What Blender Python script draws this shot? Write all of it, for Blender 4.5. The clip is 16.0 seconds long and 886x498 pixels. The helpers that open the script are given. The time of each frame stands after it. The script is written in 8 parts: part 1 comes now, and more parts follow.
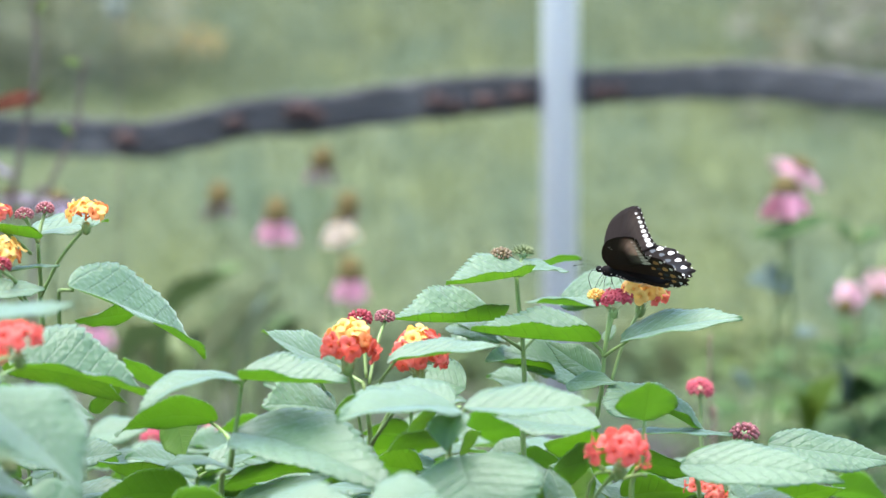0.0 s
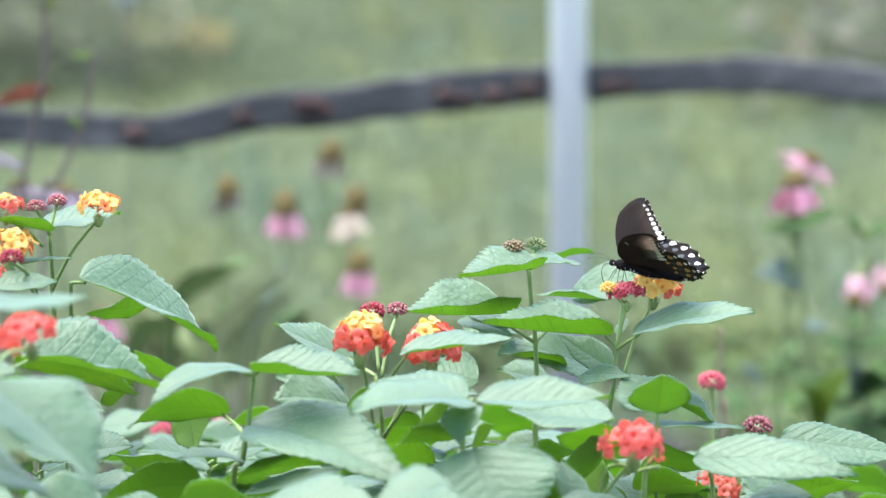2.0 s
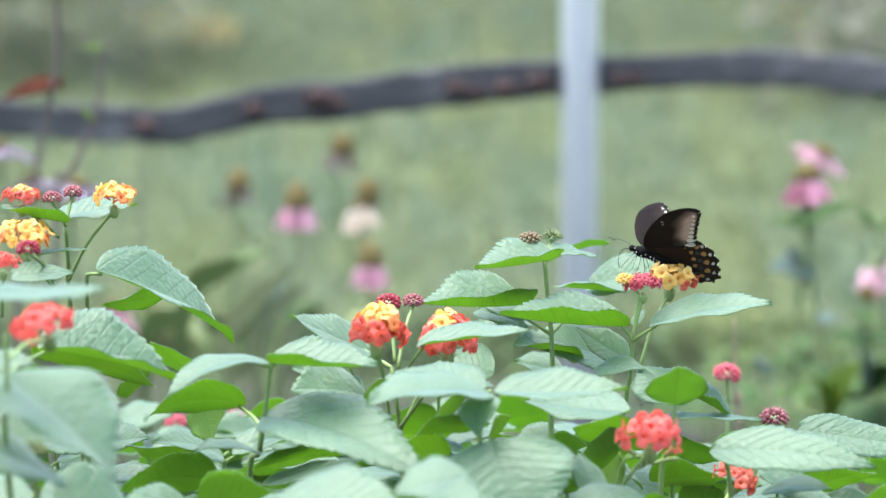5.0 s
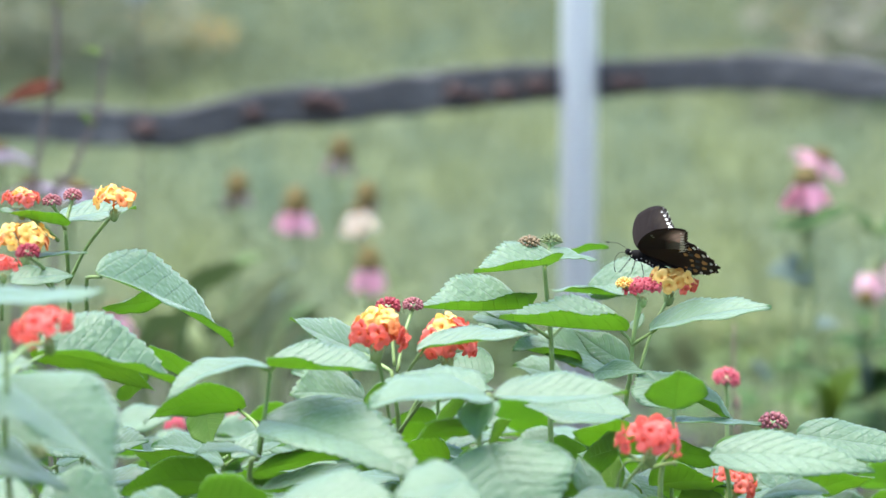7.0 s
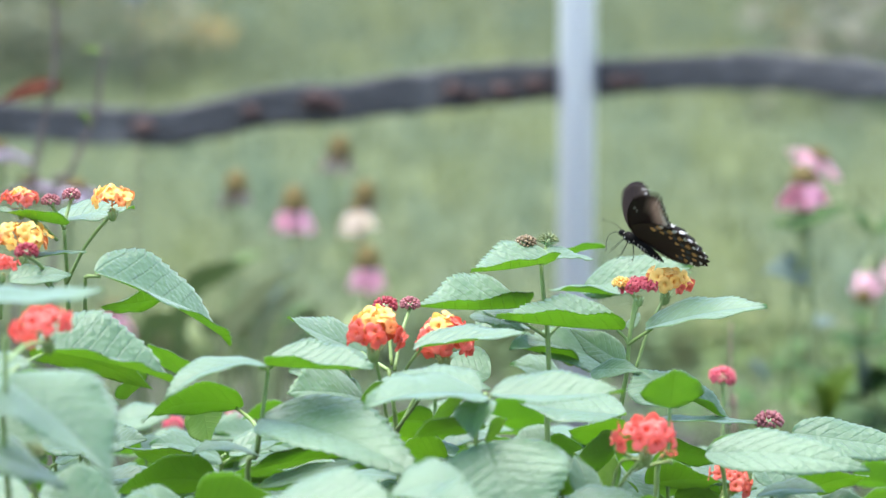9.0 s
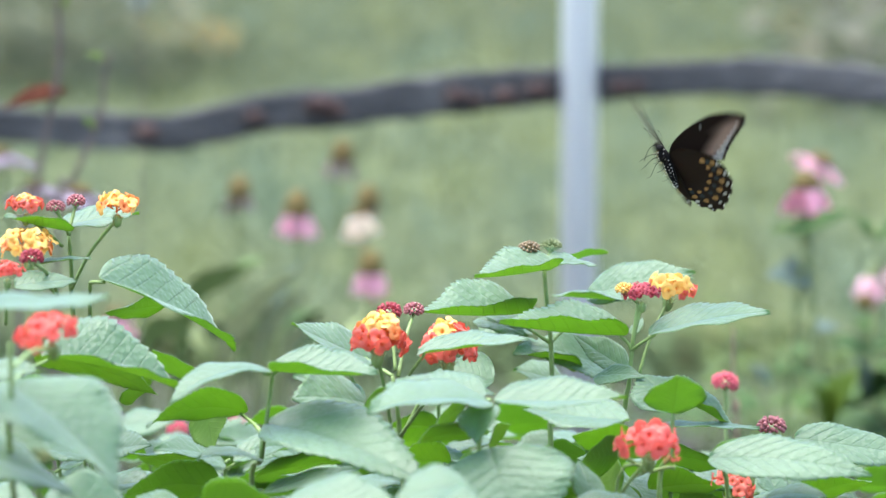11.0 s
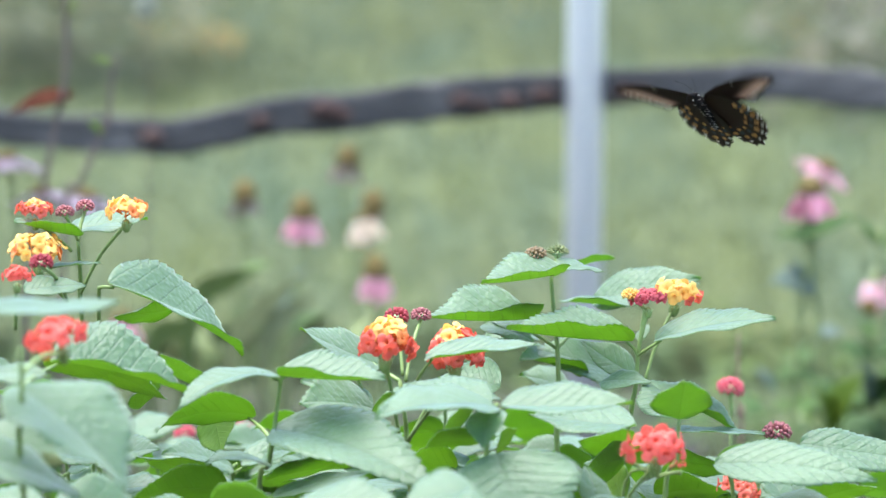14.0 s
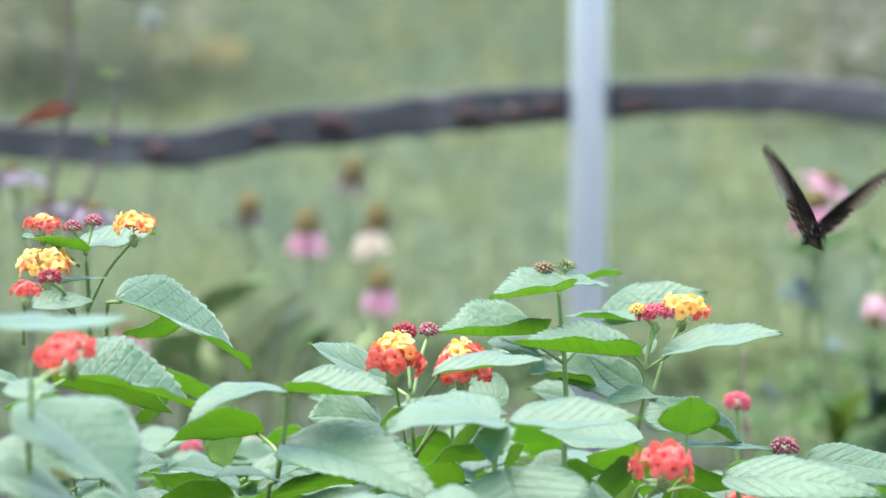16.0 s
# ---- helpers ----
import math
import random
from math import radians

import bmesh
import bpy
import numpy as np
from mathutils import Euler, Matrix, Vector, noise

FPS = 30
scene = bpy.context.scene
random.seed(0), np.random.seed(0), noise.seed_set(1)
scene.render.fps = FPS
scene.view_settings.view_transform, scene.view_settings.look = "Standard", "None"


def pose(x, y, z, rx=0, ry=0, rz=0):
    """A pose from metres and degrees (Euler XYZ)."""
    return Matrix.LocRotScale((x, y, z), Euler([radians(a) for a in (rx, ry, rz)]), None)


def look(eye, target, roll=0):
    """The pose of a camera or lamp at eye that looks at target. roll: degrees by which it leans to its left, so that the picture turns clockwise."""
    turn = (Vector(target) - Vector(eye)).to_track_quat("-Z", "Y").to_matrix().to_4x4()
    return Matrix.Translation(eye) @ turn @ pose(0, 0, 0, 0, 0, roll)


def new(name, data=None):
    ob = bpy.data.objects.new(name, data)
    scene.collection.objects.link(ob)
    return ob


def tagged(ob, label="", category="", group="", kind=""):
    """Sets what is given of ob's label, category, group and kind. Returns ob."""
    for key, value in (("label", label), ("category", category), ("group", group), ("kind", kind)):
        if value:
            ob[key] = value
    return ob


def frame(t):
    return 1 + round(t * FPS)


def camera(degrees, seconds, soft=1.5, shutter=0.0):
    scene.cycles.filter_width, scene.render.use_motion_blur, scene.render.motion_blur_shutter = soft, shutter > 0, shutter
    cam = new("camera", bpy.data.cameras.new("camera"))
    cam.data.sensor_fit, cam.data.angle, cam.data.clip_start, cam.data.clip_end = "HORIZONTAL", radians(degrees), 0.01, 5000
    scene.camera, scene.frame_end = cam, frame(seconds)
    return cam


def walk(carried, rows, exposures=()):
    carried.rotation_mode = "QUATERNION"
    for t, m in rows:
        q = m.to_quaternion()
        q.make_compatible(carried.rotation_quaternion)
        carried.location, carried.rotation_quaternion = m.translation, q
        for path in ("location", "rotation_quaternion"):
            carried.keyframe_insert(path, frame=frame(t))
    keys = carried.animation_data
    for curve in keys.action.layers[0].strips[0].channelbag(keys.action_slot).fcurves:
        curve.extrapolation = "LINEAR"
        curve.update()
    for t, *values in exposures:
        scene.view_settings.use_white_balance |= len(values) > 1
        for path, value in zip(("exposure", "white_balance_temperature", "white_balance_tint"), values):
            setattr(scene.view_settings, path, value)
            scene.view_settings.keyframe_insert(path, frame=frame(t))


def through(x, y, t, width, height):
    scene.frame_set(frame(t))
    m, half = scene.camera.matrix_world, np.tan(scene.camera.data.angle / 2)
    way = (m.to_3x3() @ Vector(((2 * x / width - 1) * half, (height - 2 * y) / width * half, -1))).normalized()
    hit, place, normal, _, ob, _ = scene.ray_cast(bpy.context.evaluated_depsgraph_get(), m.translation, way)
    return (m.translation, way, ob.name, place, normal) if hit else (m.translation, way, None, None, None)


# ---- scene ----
# ---- camera and its way ----
cam = camera(15.0, 16.0, soft=1.5, shutter=0.95)
PATH = [
    (0.0, (0.00162, -0.00242, 0.95067), (0.00043, 1.98662, 0.74159), -0.070),
    (0.5, (0.00011, -0.00106, 0.95046), (-0.00280, 1.98800, 0.74152), -0.037),
    (1.0, (-0.00067, 0.00033, 0.94984), (-0.00536, 1.98928, 0.73994), -0.055),
    (1.5, (-0.00175, 0.00147, 0.94923), (-0.00623, 1.99029, 0.73806), 0.001),
    (2.0, (-0.00252, 0.00067, 0.94906), (-0.00694, 1.98938, 0.73690), -0.044),
    (2.5, (-0.00381, 0.00257, 0.94823), (-0.00857, 1.99131, 0.73633), -0.063),
    (3.0, (-0.00423, 0.00310, 0.94766), (-0.00997, 1.99181, 0.73552), -0.138),
    (3.5, (-0.00535, 0.00189, 0.94747), (-0.01214, 1.99037, 0.73322), -0.121),
    (4.0, (-0.00655, 0.00261, 0.94716), (-0.01525, 1.99090, 0.73122), -0.090),
    (6.5, (-0.00872, 0.00193, 0.94722), (-0.01605, 1.99045, 0.73344), 0.038),
    (7.0, (-0.00902, 0.00261, 0.94713), (-0.01643, 1.99120, 0.73390), 0.060),
    (7.5, (-0.00847, -0.00047, 0.94789), (-0.01471, 1.98814, 0.73481), 0.082),
    (8.0, (-0.00815, -0.00198, 0.94805), (-0.01279, 1.98662, 0.73484), 0.019),
    (8.5, (-0.00769, -0.00384, 0.94885), (-0.01309, 1.98464, 0.73459), 0.015),
    (9.0, (-0.00770, -0.00589, 0.94890), (-0.01465, 1.98257, 0.73447), 0.076),
    (11.5, (-0.00882, -0.01333, 0.95113), (-0.01748, 1.97551, 0.74035), 0.077),
    (12.0, (-0.00901, -0.01461, 0.95126), (-0.01780, 1.97436, 0.74171), 0.110),
    (12.5, (-0.00896, -0.01597, 0.95139), (-0.01765, 1.97303, 0.74207), 0.111),
    (13.0, (-0.01009, -0.01777, 0.95197), (-0.01847, 1.97103, 0.74072), 0.113),
    (13.5, (-0.00995, -0.02145, 0.95298), (-0.01961, 1.96726, 0.74101), 0.182),
    (14.0, (-0.01110, -0.02100, 0.95306), (-0.02109, 1.96791, 0.74297), 0.184),
    (14.5, (-0.01170, -0.02228, 0.95331), (-0.02311, 1.96684, 0.74525), 0.303),
    (15.0, (-0.01302, -0.02195, 0.95398), (-0.02562, 1.96731, 0.74738), 0.328),
    (15.5, (-0.01344, -0.02217, 0.95456), (-0.02613, 1.96728, 0.74986), 0.255),
    (16.0, (-0.01475, -0.02219, 0.95559), (-0.02568, 1.96739, 0.75204), 0.194),
]
walk(cam, [(t, look(eye, target, roll)) for t, eye, target, roll in PATH])
# a long lens, wide open enough to melt the distance
cam.data.dof.use_dof = True
cam.data.dof.focus_distance = 2.02
cam.data.dof.aperture_fstop = 7.0

# ---- overcast daylight ----
SUN_ELEVATION, SUN_ROTATION = 76.5, 300.0
world = bpy.data.worlds.new("overcast_sky")
scene.world = world
world.use_nodes = True
wn = world.node_tree
sky = wn.nodes.new("ShaderNodeTexSky")
sky.sky_type = "NISHITA"
sky.sun_disc = False
sky.sun_elevation, sky.sun_rotation = radians(SUN_ELEVATION), radians(SUN_ROTATION)
sky.air_density, sky.dust_density, sky.ozone_density = 1.0, 1.0, 2.0
wn.links.new(sky.outputs[0], wn.nodes["Background"].inputs[0])
wn.nodes["Background"].inputs[1].default_value = 0.122
sun_data = bpy.data.lights.new("sun", "SUN")
sun_data.energy, sun_data.angle, sun_data.color = 2.5, radians(70), (0.96, 0.96, 0.93)
sun = new("sun", sun_data)
sun.matrix_world = look((-1.2, 2.7, 6.4), (0, 2.0, 0.6))
scene.view_settings.exposure = 2.165


# ---- materials ----
def shader(name):
    m = bpy.data.materials.new(name)
    m.use_nodes = True
    nt = m.node_tree
    return m, nt, nt.nodes["Principled BSDF"]


def add(nt, kind, **values):
    n = nt.nodes.new("ShaderNode" + kind)
    for key, value in values.items():
        n.inputs[key].default_value = value
    return n


def ramp(nt, fac, *stops):
    """Colours by position, over fac."""
    r = nt.nodes.new("ShaderNodeValToRGB")
    while len(r.color_ramp.elements) < len(stops):
        r.color_ramp.elements.new(0.5)
    for e, (p, c) in zip(r.color_ramp.elements, stops):
        e.position, e.color = p, (*c, 1)
    nt.links.new(fac, r.inputs[0])
    return r.outputs[0]


def mixed(nt, fac, a, b, blend="MIX"):
    n = nt.nodes.new("ShaderNodeMix")
    n.data_type, n.blend_type = "RGBA", blend
    for socket, value in ((n.inputs[0], fac), (n.inputs[6], a), (n.inputs[7], b)):
        if isinstance(value, (int, float)):
            socket.default_value = value
        elif isinstance(value, tuple):
            socket.default_value = (*value, 1)
        else:
            nt.links.new(value, socket)
    return n.outputs[2]


def maths(nt, op, a, b=0.0):
    n = nt.nodes.new("ShaderNodeMath")
    n.operation = op
    for socket, value in zip(n.inputs, (a, b)):
        if isinstance(value, (int, float)):
            socket.default_value = value
        else:
            nt.links.new(value, socket)
    return n.outputs[0]


def grain(nt, scale, detail=4.0, rough=0.55, stretch=None):
    c = nt.nodes.new("ShaderNodeTexCoord").outputs["Object"]
    if stretch:
        m = nt.nodes.new("ShaderNodeMapping")
        m.inputs["Scale"].default_value = stretch
        nt.links.new(c, m.inputs[0])
        c = m.outputs[0]
    n = add(nt, "TexNoise", Scale=scale, Detail=detail, Roughness=rough)
    nt.links.new(c, n.inputs["Vector"])
    return n.outputs[0]


def bump(nt, bsdf, height, strength=0.4, distance=0.001):
    b = add(nt, "Bump", Strength=strength, Distance=distance)
    nt.links.new(height, b.inputs["Height"])
    nt.links.new(b.outputs[0], bsdf.inputs["Normal"])


def random_value(nt):
    return nt.nodes.new("ShaderNodeObjectInfo").outputs["Random"]


def thin(m, nt, bsdf, colour, amount):
    """Lets part of the light through a blade or petal."""
    t = nt.nodes.new("ShaderNodeBsdfTranslucent")
    if isinstance(colour, tuple):
        t.inputs[0].default_value = (*colour, 1)
    else:
        nt.links.new(colour, t.inputs[0])
    mix = nt.nodes.new("ShaderNodeMixShader")
    mix.inputs[0].default_value = amount
    nt.links.new(bsdf.outputs[0], mix.inputs[1])
    nt.links.new(t.outputs[0], mix.inputs[2])
    nt.links.new(mix.outputs[0], nt.nodes["Material Output"].inputs[0])
    return m


def vein_pattern(nt, count=9.0):
    """The midrib and the side veins of a leaf, from its own length and breadth."""
    uv = nt.nodes.new("ShaderNodeUVMap")
    sep = nt.nodes.new("ShaderNodeSeparateXYZ")
    nt.links.new(uv.outputs[0], sep.inputs[0])
    across = maths(nt, "ABSOLUTE", maths(nt, "SUBTRACT", sep.outputs[1], 0.5))
    wander = maths(nt, "MULTIPLY", maths(nt, "SUBTRACT", grain(nt, 70, 2), 0.5), 0.05)
    skew = maths(nt, "ADD", wander, maths(nt, "SUBTRACT", sep.outputs[0], maths(nt, "MULTIPLY", across, maths(nt, "SUBTRACT", 0.60, maths(nt, "MULTIPLY", sep.outputs[0], 0.18)))))
    saw = maths(nt, "FRACT", maths(nt, "ADD", maths(nt, "MULTIPLY", skew, count), 0.627))
    side = maths(nt, "ABSOLUTE", maths(nt, "SUBTRACT", saw, 0.5))
    side = maths(nt, "MULTIPLY", maths(nt, "SUBTRACT", 0.10, side), 10.0)
    mid = maths(nt, "MULTIPLY", maths(nt, "SUBTRACT", 0.026, across), 40.0)
    both = maths(nt, "MAXIMUM", side, mid)
    return maths(nt, "MINIMUM", maths(nt, "MAXIMUM", both, 0.0), 1.0)


def leaf_upper(name, dark, light, rough=0.42, through=0.38):
    """A rough, quilted, finely hairy upper face: sunken veins, small blisters between them."""
    m, nt, b = shader(name)
    patch = grain(nt, 26, 4)
    col = ramp(nt, patch, (0.32, dark), (0.7, light))
    col = mixed(nt, maths(nt, "MULTIPLY", random_value(nt), 0.5), col, light)
    mesh_veins = add(nt, "TexVoronoi", Scale=330.0, Randomness=0.95)
    mesh_veins.feature = "SMOOTH_F1"
    nt.links.new(nt.nodes.new("ShaderNodeTexCoord").outputs["Object"], mesh_veins.inputs["Vector"])
    cell = mesh_veins.outputs["Distance"]
    v = vein_pattern(nt)
    col = mixed(nt, maths(nt, "MULTIPLY", v, 0.4), col, tuple(c * 0.8 for c in dark))
    col = mixed(nt, ramp(nt, cell, (0.3, (0, 0, 0)), (0.7, (0.45, 0.45, 0.45))), col, dark)
    nt.links.new(col, b.inputs["Base Color"])
    nt.links.new(ramp(nt, patch, (0.3, (rough - 0.06,) * 3), (0.7, (rough + 0.08,) * 3)), b.inputs["Roughness"])
    b.inputs["Specular IOR Level"].default_value = 0.7
    b.inputs["Sheen Weight"].default_value = 0.5
    b.inputs["Sheen Roughness"].default_value = 0.45
    b.inputs["Sheen Tint"].default_value = (0.95, 1.0, 0.93, 1)
    h = maths(nt, "SUBTRACT", maths(nt, "SUBTRACT", maths(nt, "MULTIPLY", grain(nt, 130, 3), 0.4), maths(nt, "MULTIPLY", v, 0.35)), maths(nt, "MULTIPLY", cell, 0.9))
    bump(nt, b, h, 0.75, 0.0010)
    return thin(m, nt, b, (0.42, 0.68, 0.11), through)


def leaf_lower(name, tone, through=0.38):
    """A paler under face with raised veins; light from above glows through it, less along the veins."""
    m, nt, b = shader(name)
    g = grain(nt, 45, 4)
    col = ramp(nt, g, (0.3, tuple(c * 0.62 for c in tone)), (0.7, tone))
    v = vein_pattern(nt)
    col = mixed(nt, maths(nt, "MULTIPLY", v, 0.45), col, tuple(min(1, c * 1.6) for c in tone))
    nt.links.new(col, b.inputs["Base Color"])
    b.inputs["Roughness"].default_value = 0.6
    h = maths(nt, "ADD", v, maths(nt, "MULTIPLY", grain(nt, 150, 3), 0.5))
    bump(nt, b, h, 0.7, 0.0010)
    glow = mixed(nt, maths(nt, "MULTIPLY", random_value(nt), 0.7), (0.62, 0.88, 0.16), (0.44, 0.80, 0.15))
    glow = mixed(nt, ramp(nt, g, (0.35, (0, 0, 0)), (0.7, (0.6, 0.6, 0.6))), glow, (0.27, 0.54, 0.06))
    glow = mixed(nt, maths(nt, "MULTIPLY", v, 0.55), glow, (0.25, 0.42, 0.06))
    return thin(m, nt, b, glow, through)


def plain_plant(name, a, c, scale=60, rough=0.55, through=0.0, tint=0.35, stretch=None, gloss=0.5):
    m, nt, b = shader(name)
    b.inputs["Specular IOR Level"].default_value = gloss
    g = grain(nt, scale, 4, stretch=stretch)
    col = ramp(nt, g, (0.3, a), (0.7, c))
    col = mixed(nt, maths(nt, "MULTIPLY", random_value(nt), tint), col, tuple(min(1, v * 1.3 + 0.01) for v in c))
    nt.links.new(col, b.inputs["Base Color"])
    b.inputs["Roughness"].default_value = rough
    bump(nt, b, g, 0.3, 0.0008)
    return thin(m, nt, b, c, through) if through else m


LEAF_TOP = leaf_upper("lantana_leaf_upper", (0.046, 0.110, 0.046), (0.130, 0.216, 0.122), 0.47, 0.34)
LEAF_UNDER = leaf_lower("lantana_leaf_lower", (0.17, 0.285, 0.032), 0.45)
STEM = plain_plant("green_stem", (0.13, 0.20, 0.05), (0.22, 0.31, 0.09), 80)
HAIR = plain_plant("pale_bract", (0.22, 0.36, 0.15), (0.35, 0.48, 0.24), 120)


def petal(name, throat, limb, rim):
    """A floret: its throat, its open face and its edge, by distance from its own axis."""
    m, nt, b = shader(name)
    sep = nt.nodes.new("ShaderNodeSeparateXYZ")
    nt.links.new(nt.nodes.new("ShaderNodeTexCoord").outputs["Object"], sep.inputs[0])
    r = maths(nt, "SQRT", maths(nt, "ADD", maths(nt, "MULTIPLY", sep.outputs[0], sep.outputs[0]), maths(nt, "MULTIPLY", sep.outputs[1], sep.outputs[1])))
    col = ramp(nt, r, (0.08, throat), (0.2, limb), (0.4, limb), (0.52, rim))
    col = mixed(nt, maths(nt, "MULTIPLY", random_value(nt), 0.35), col, rim)
    col = mixed(nt, maths(nt, "MULTIPLY", grain(nt, 7, 3), 0.3), col, limb)
    nt.links.new(col, b.inputs["Base Color"])
    b.inputs["Roughness"].default_value = 0.6
    return thin(m, nt, b, limb, 0.34)


PETAL_YELLOW = petal("yellow_petal", (0.74, 0.25, 0.03), (0.91, 0.54, 0.12), (0.95, 0.70, 0.25))
PETAL_ORANGE = petal("orange_petal", (0.55, 0.10, 0.01), (0.82, 0.24, 0.06), (0.89, 0.42, 0.15))
PETAL_RED = petal("coral_red_petal", (0.68, 0.20, 0.05), (0.68, 0.10, 0.065), (0.83, 0.26, 0.18))
PETAL_DARK = petal("crimson_petal", (0.26, 0.015, 0.03), (0.44, 0.045, 0.065), (0.58, 0.11, 0.13))
PETAL_CORAL = petal("vivid_coral_petal", (0.60, 0.08, 0.04), (0.78, 0.115, 0.09), (0.88, 0.24, 0.18))
BUD_PINK = plain_plant("pink_bud", (0.22, 0.05, 0.06), (0.40, 0.13, 0.13), 200)
BUD_RUSTY = plain_plant("rusty_green_bud", (0.11, 0.10, 0.035), (0.24, 0.14, 0.07), 200)
BUD_RED = plain_plant("rose_red_bud", (0.42, 0.035, 0.065), (0.60, 0.10, 0.13), 200)
BUD_GREEN = plain_plant("green_bud", (0.10, 0.17, 0.05), (0.21, 0.22, 0.09), 200)
PETAL_PINK = plain_plant("pink_ray", (0.93, 0.50, 0.61), (0.97, 0.66, 0.75), 90, 0.6, 0.45)
PETAL_PALE = plain_plant("cream_ray", (0.90, 0.76, 0.64), (0.96, 0.88, 0.76), 90, 0.6, 0.45)
PETAL_FADED = plain_plant("faded_mauve_ray", (0.32, 0.24, 0.24), (0.42, 0.32, 0.33), 90, 0.7, 0.2)
PETAL_LILAC = plain_plant("lilac_ray", (0.44, 0.35, 0.44), (0.56, 0.46, 0.54), 90, 0.6, 0.3)
CONE = plain_plant("brown_cone", (0.085, 0.060, 0.014), (0.19, 0.13, 0.032), 300, 0.8)
BLADE = plain_plant("coneflower_leaf", (0.028, 0.068, 0.016), (0.058, 0.108, 0.03), 40, 0.7, 0.12, gloss=0.2)
BLADE_MID = plain_plant("fresh_coneflower_leaf", (0.035, 0.085, 0.016), (0.07, 0.13, 0.03), 40, 0.7, 0.2, gloss=0.2)
BLADE_PALE = plain_plant("greyish_leaf", (0.06, 0.095, 0.07), (0.10, 0.145, 0.11), 40, 0.6, 0.2)
BLADE_LIME = plain_plant("yellow_green_leaf", (0.05, 0.10, 0.008), (0.10, 0.155, 0.014), 40, 0.7, 0.3, gloss=0.2)
STRAP_PALE = plain_plant("pale_strap_leaf", (0.19, 0.23, 0.12), (0.26, 0.29, 0.16), 40, 0.6, 0.25)
STRAP_DULL = plain_plant("dull_strap_leaf", (0.09, 0.135, 0.05), (0.125, 0.18, 0.07), 40, 0.75, 0.2, gloss=0.1)
CONE_STEM = plain_plant("dull_green_stem", (0.16, 0.20, 0.07), (0.23, 0.27, 0.10), 60)
TWIG = plain_plant("brown_twig", (0.10, 0.072, 0.058), (0.15, 0.11, 0.09), 70, 0.8)
RED_LEAF = plain_plant("rusty_leaf", (0.030, 0.010, 0.006), (0.070, 0.024, 0.014), 60, 0.9, gloss=0.03, tint=0.1)
RED_TWIG = plain_plant("reddish_stalk", (0.20, 0.13, 0.09), (0.27, 0.17, 0.12), 60, 0.7)


def weathered_wood():
    m, nt, b = shader("weathered_wood")
    g = grain(nt, 30, 6, 0.65, (1, 8, 8))
    p = grain(nt, 7, 4)
    col = ramp(nt, g, (0.25, (0.024, 0.023, 0.023)), (0.55, (0.064, 0.062, 0.061)), (0.8, (0.15, 0.145, 0.14)))
    col = mixed(nt, ramp(nt, p, (0.55, (0, 0, 0)), (0.8, (1, 1, 1))), col, (0.17, 0.163, 0.155))
    nt.links.new(col, b.inputs["Base Color"])
    b.inputs["Roughness"].default_value = 0.85
    bump(nt, b, g, 0.8, 0.004)
    return m


def galvanised():
    m, nt, b = shader("galvanised_steel")
    g = grain(nt, 14, 3, 0.5, (1, 1, 0.15))
    fine = grain(nt, 260, 3)
    col = mixed(nt, maths(nt, "MULTIPLY", fine, 0.12), ramp(nt, g, (0.3, (0.56, 0.575, 0.615)), (0.7, (0.62, 0.635, 0.68))), (0.48, 0.482, 0.495))
    nt.links.new(col, b.inputs["Base Color"])
    b.inputs["Metallic"].default_value = 0.85
    nt.links.new(ramp(nt, fine, (0.3, (0.29,) * 3), (0.7, (0.35,) * 3)), b.inputs["Roughness"])
    return m


def soil():
    m, nt, b = shader("mulch_and_meadow_soil")
    g = grain(nt, 40, 8, 0.7)
    p = grain(nt, 0.8, 4)
    col = ramp(nt, g, (0.3, (0.016, 0.013, 0.009)), (0.6, (0.044, 0.036, 0.026)), (0.8, (0.085, 0.072, 0.054)))
    sep = nt.nodes.new("ShaderNodeSeparateXYZ")
    nt.links.new(nt.nodes.new("ShaderNodeTexCoord").outputs["Object"], sep.inputs[0])
    reach = maths(nt, "MULTIPLY", maths(nt, "ADD", sep.outputs[1], maths(nt, "MULTIPLY", p, 1.5)), 0.1)
    turf = ramp(nt, g, (0.3, (0.125, 0.155, 0.075)), (0.7, (0.185, 0.215, 0.11)))
    col = mixed(nt, ramp(nt, reach, (0.66, (0, 0, 0)), (0.82, (1, 1, 1))), col, turf)
    nt.links.new(col, b.inputs["Base Color"])
    b.inputs["Roughness"].default_value = 0.95
    bump(nt, b, g, 0.8, 0.02)
    return m


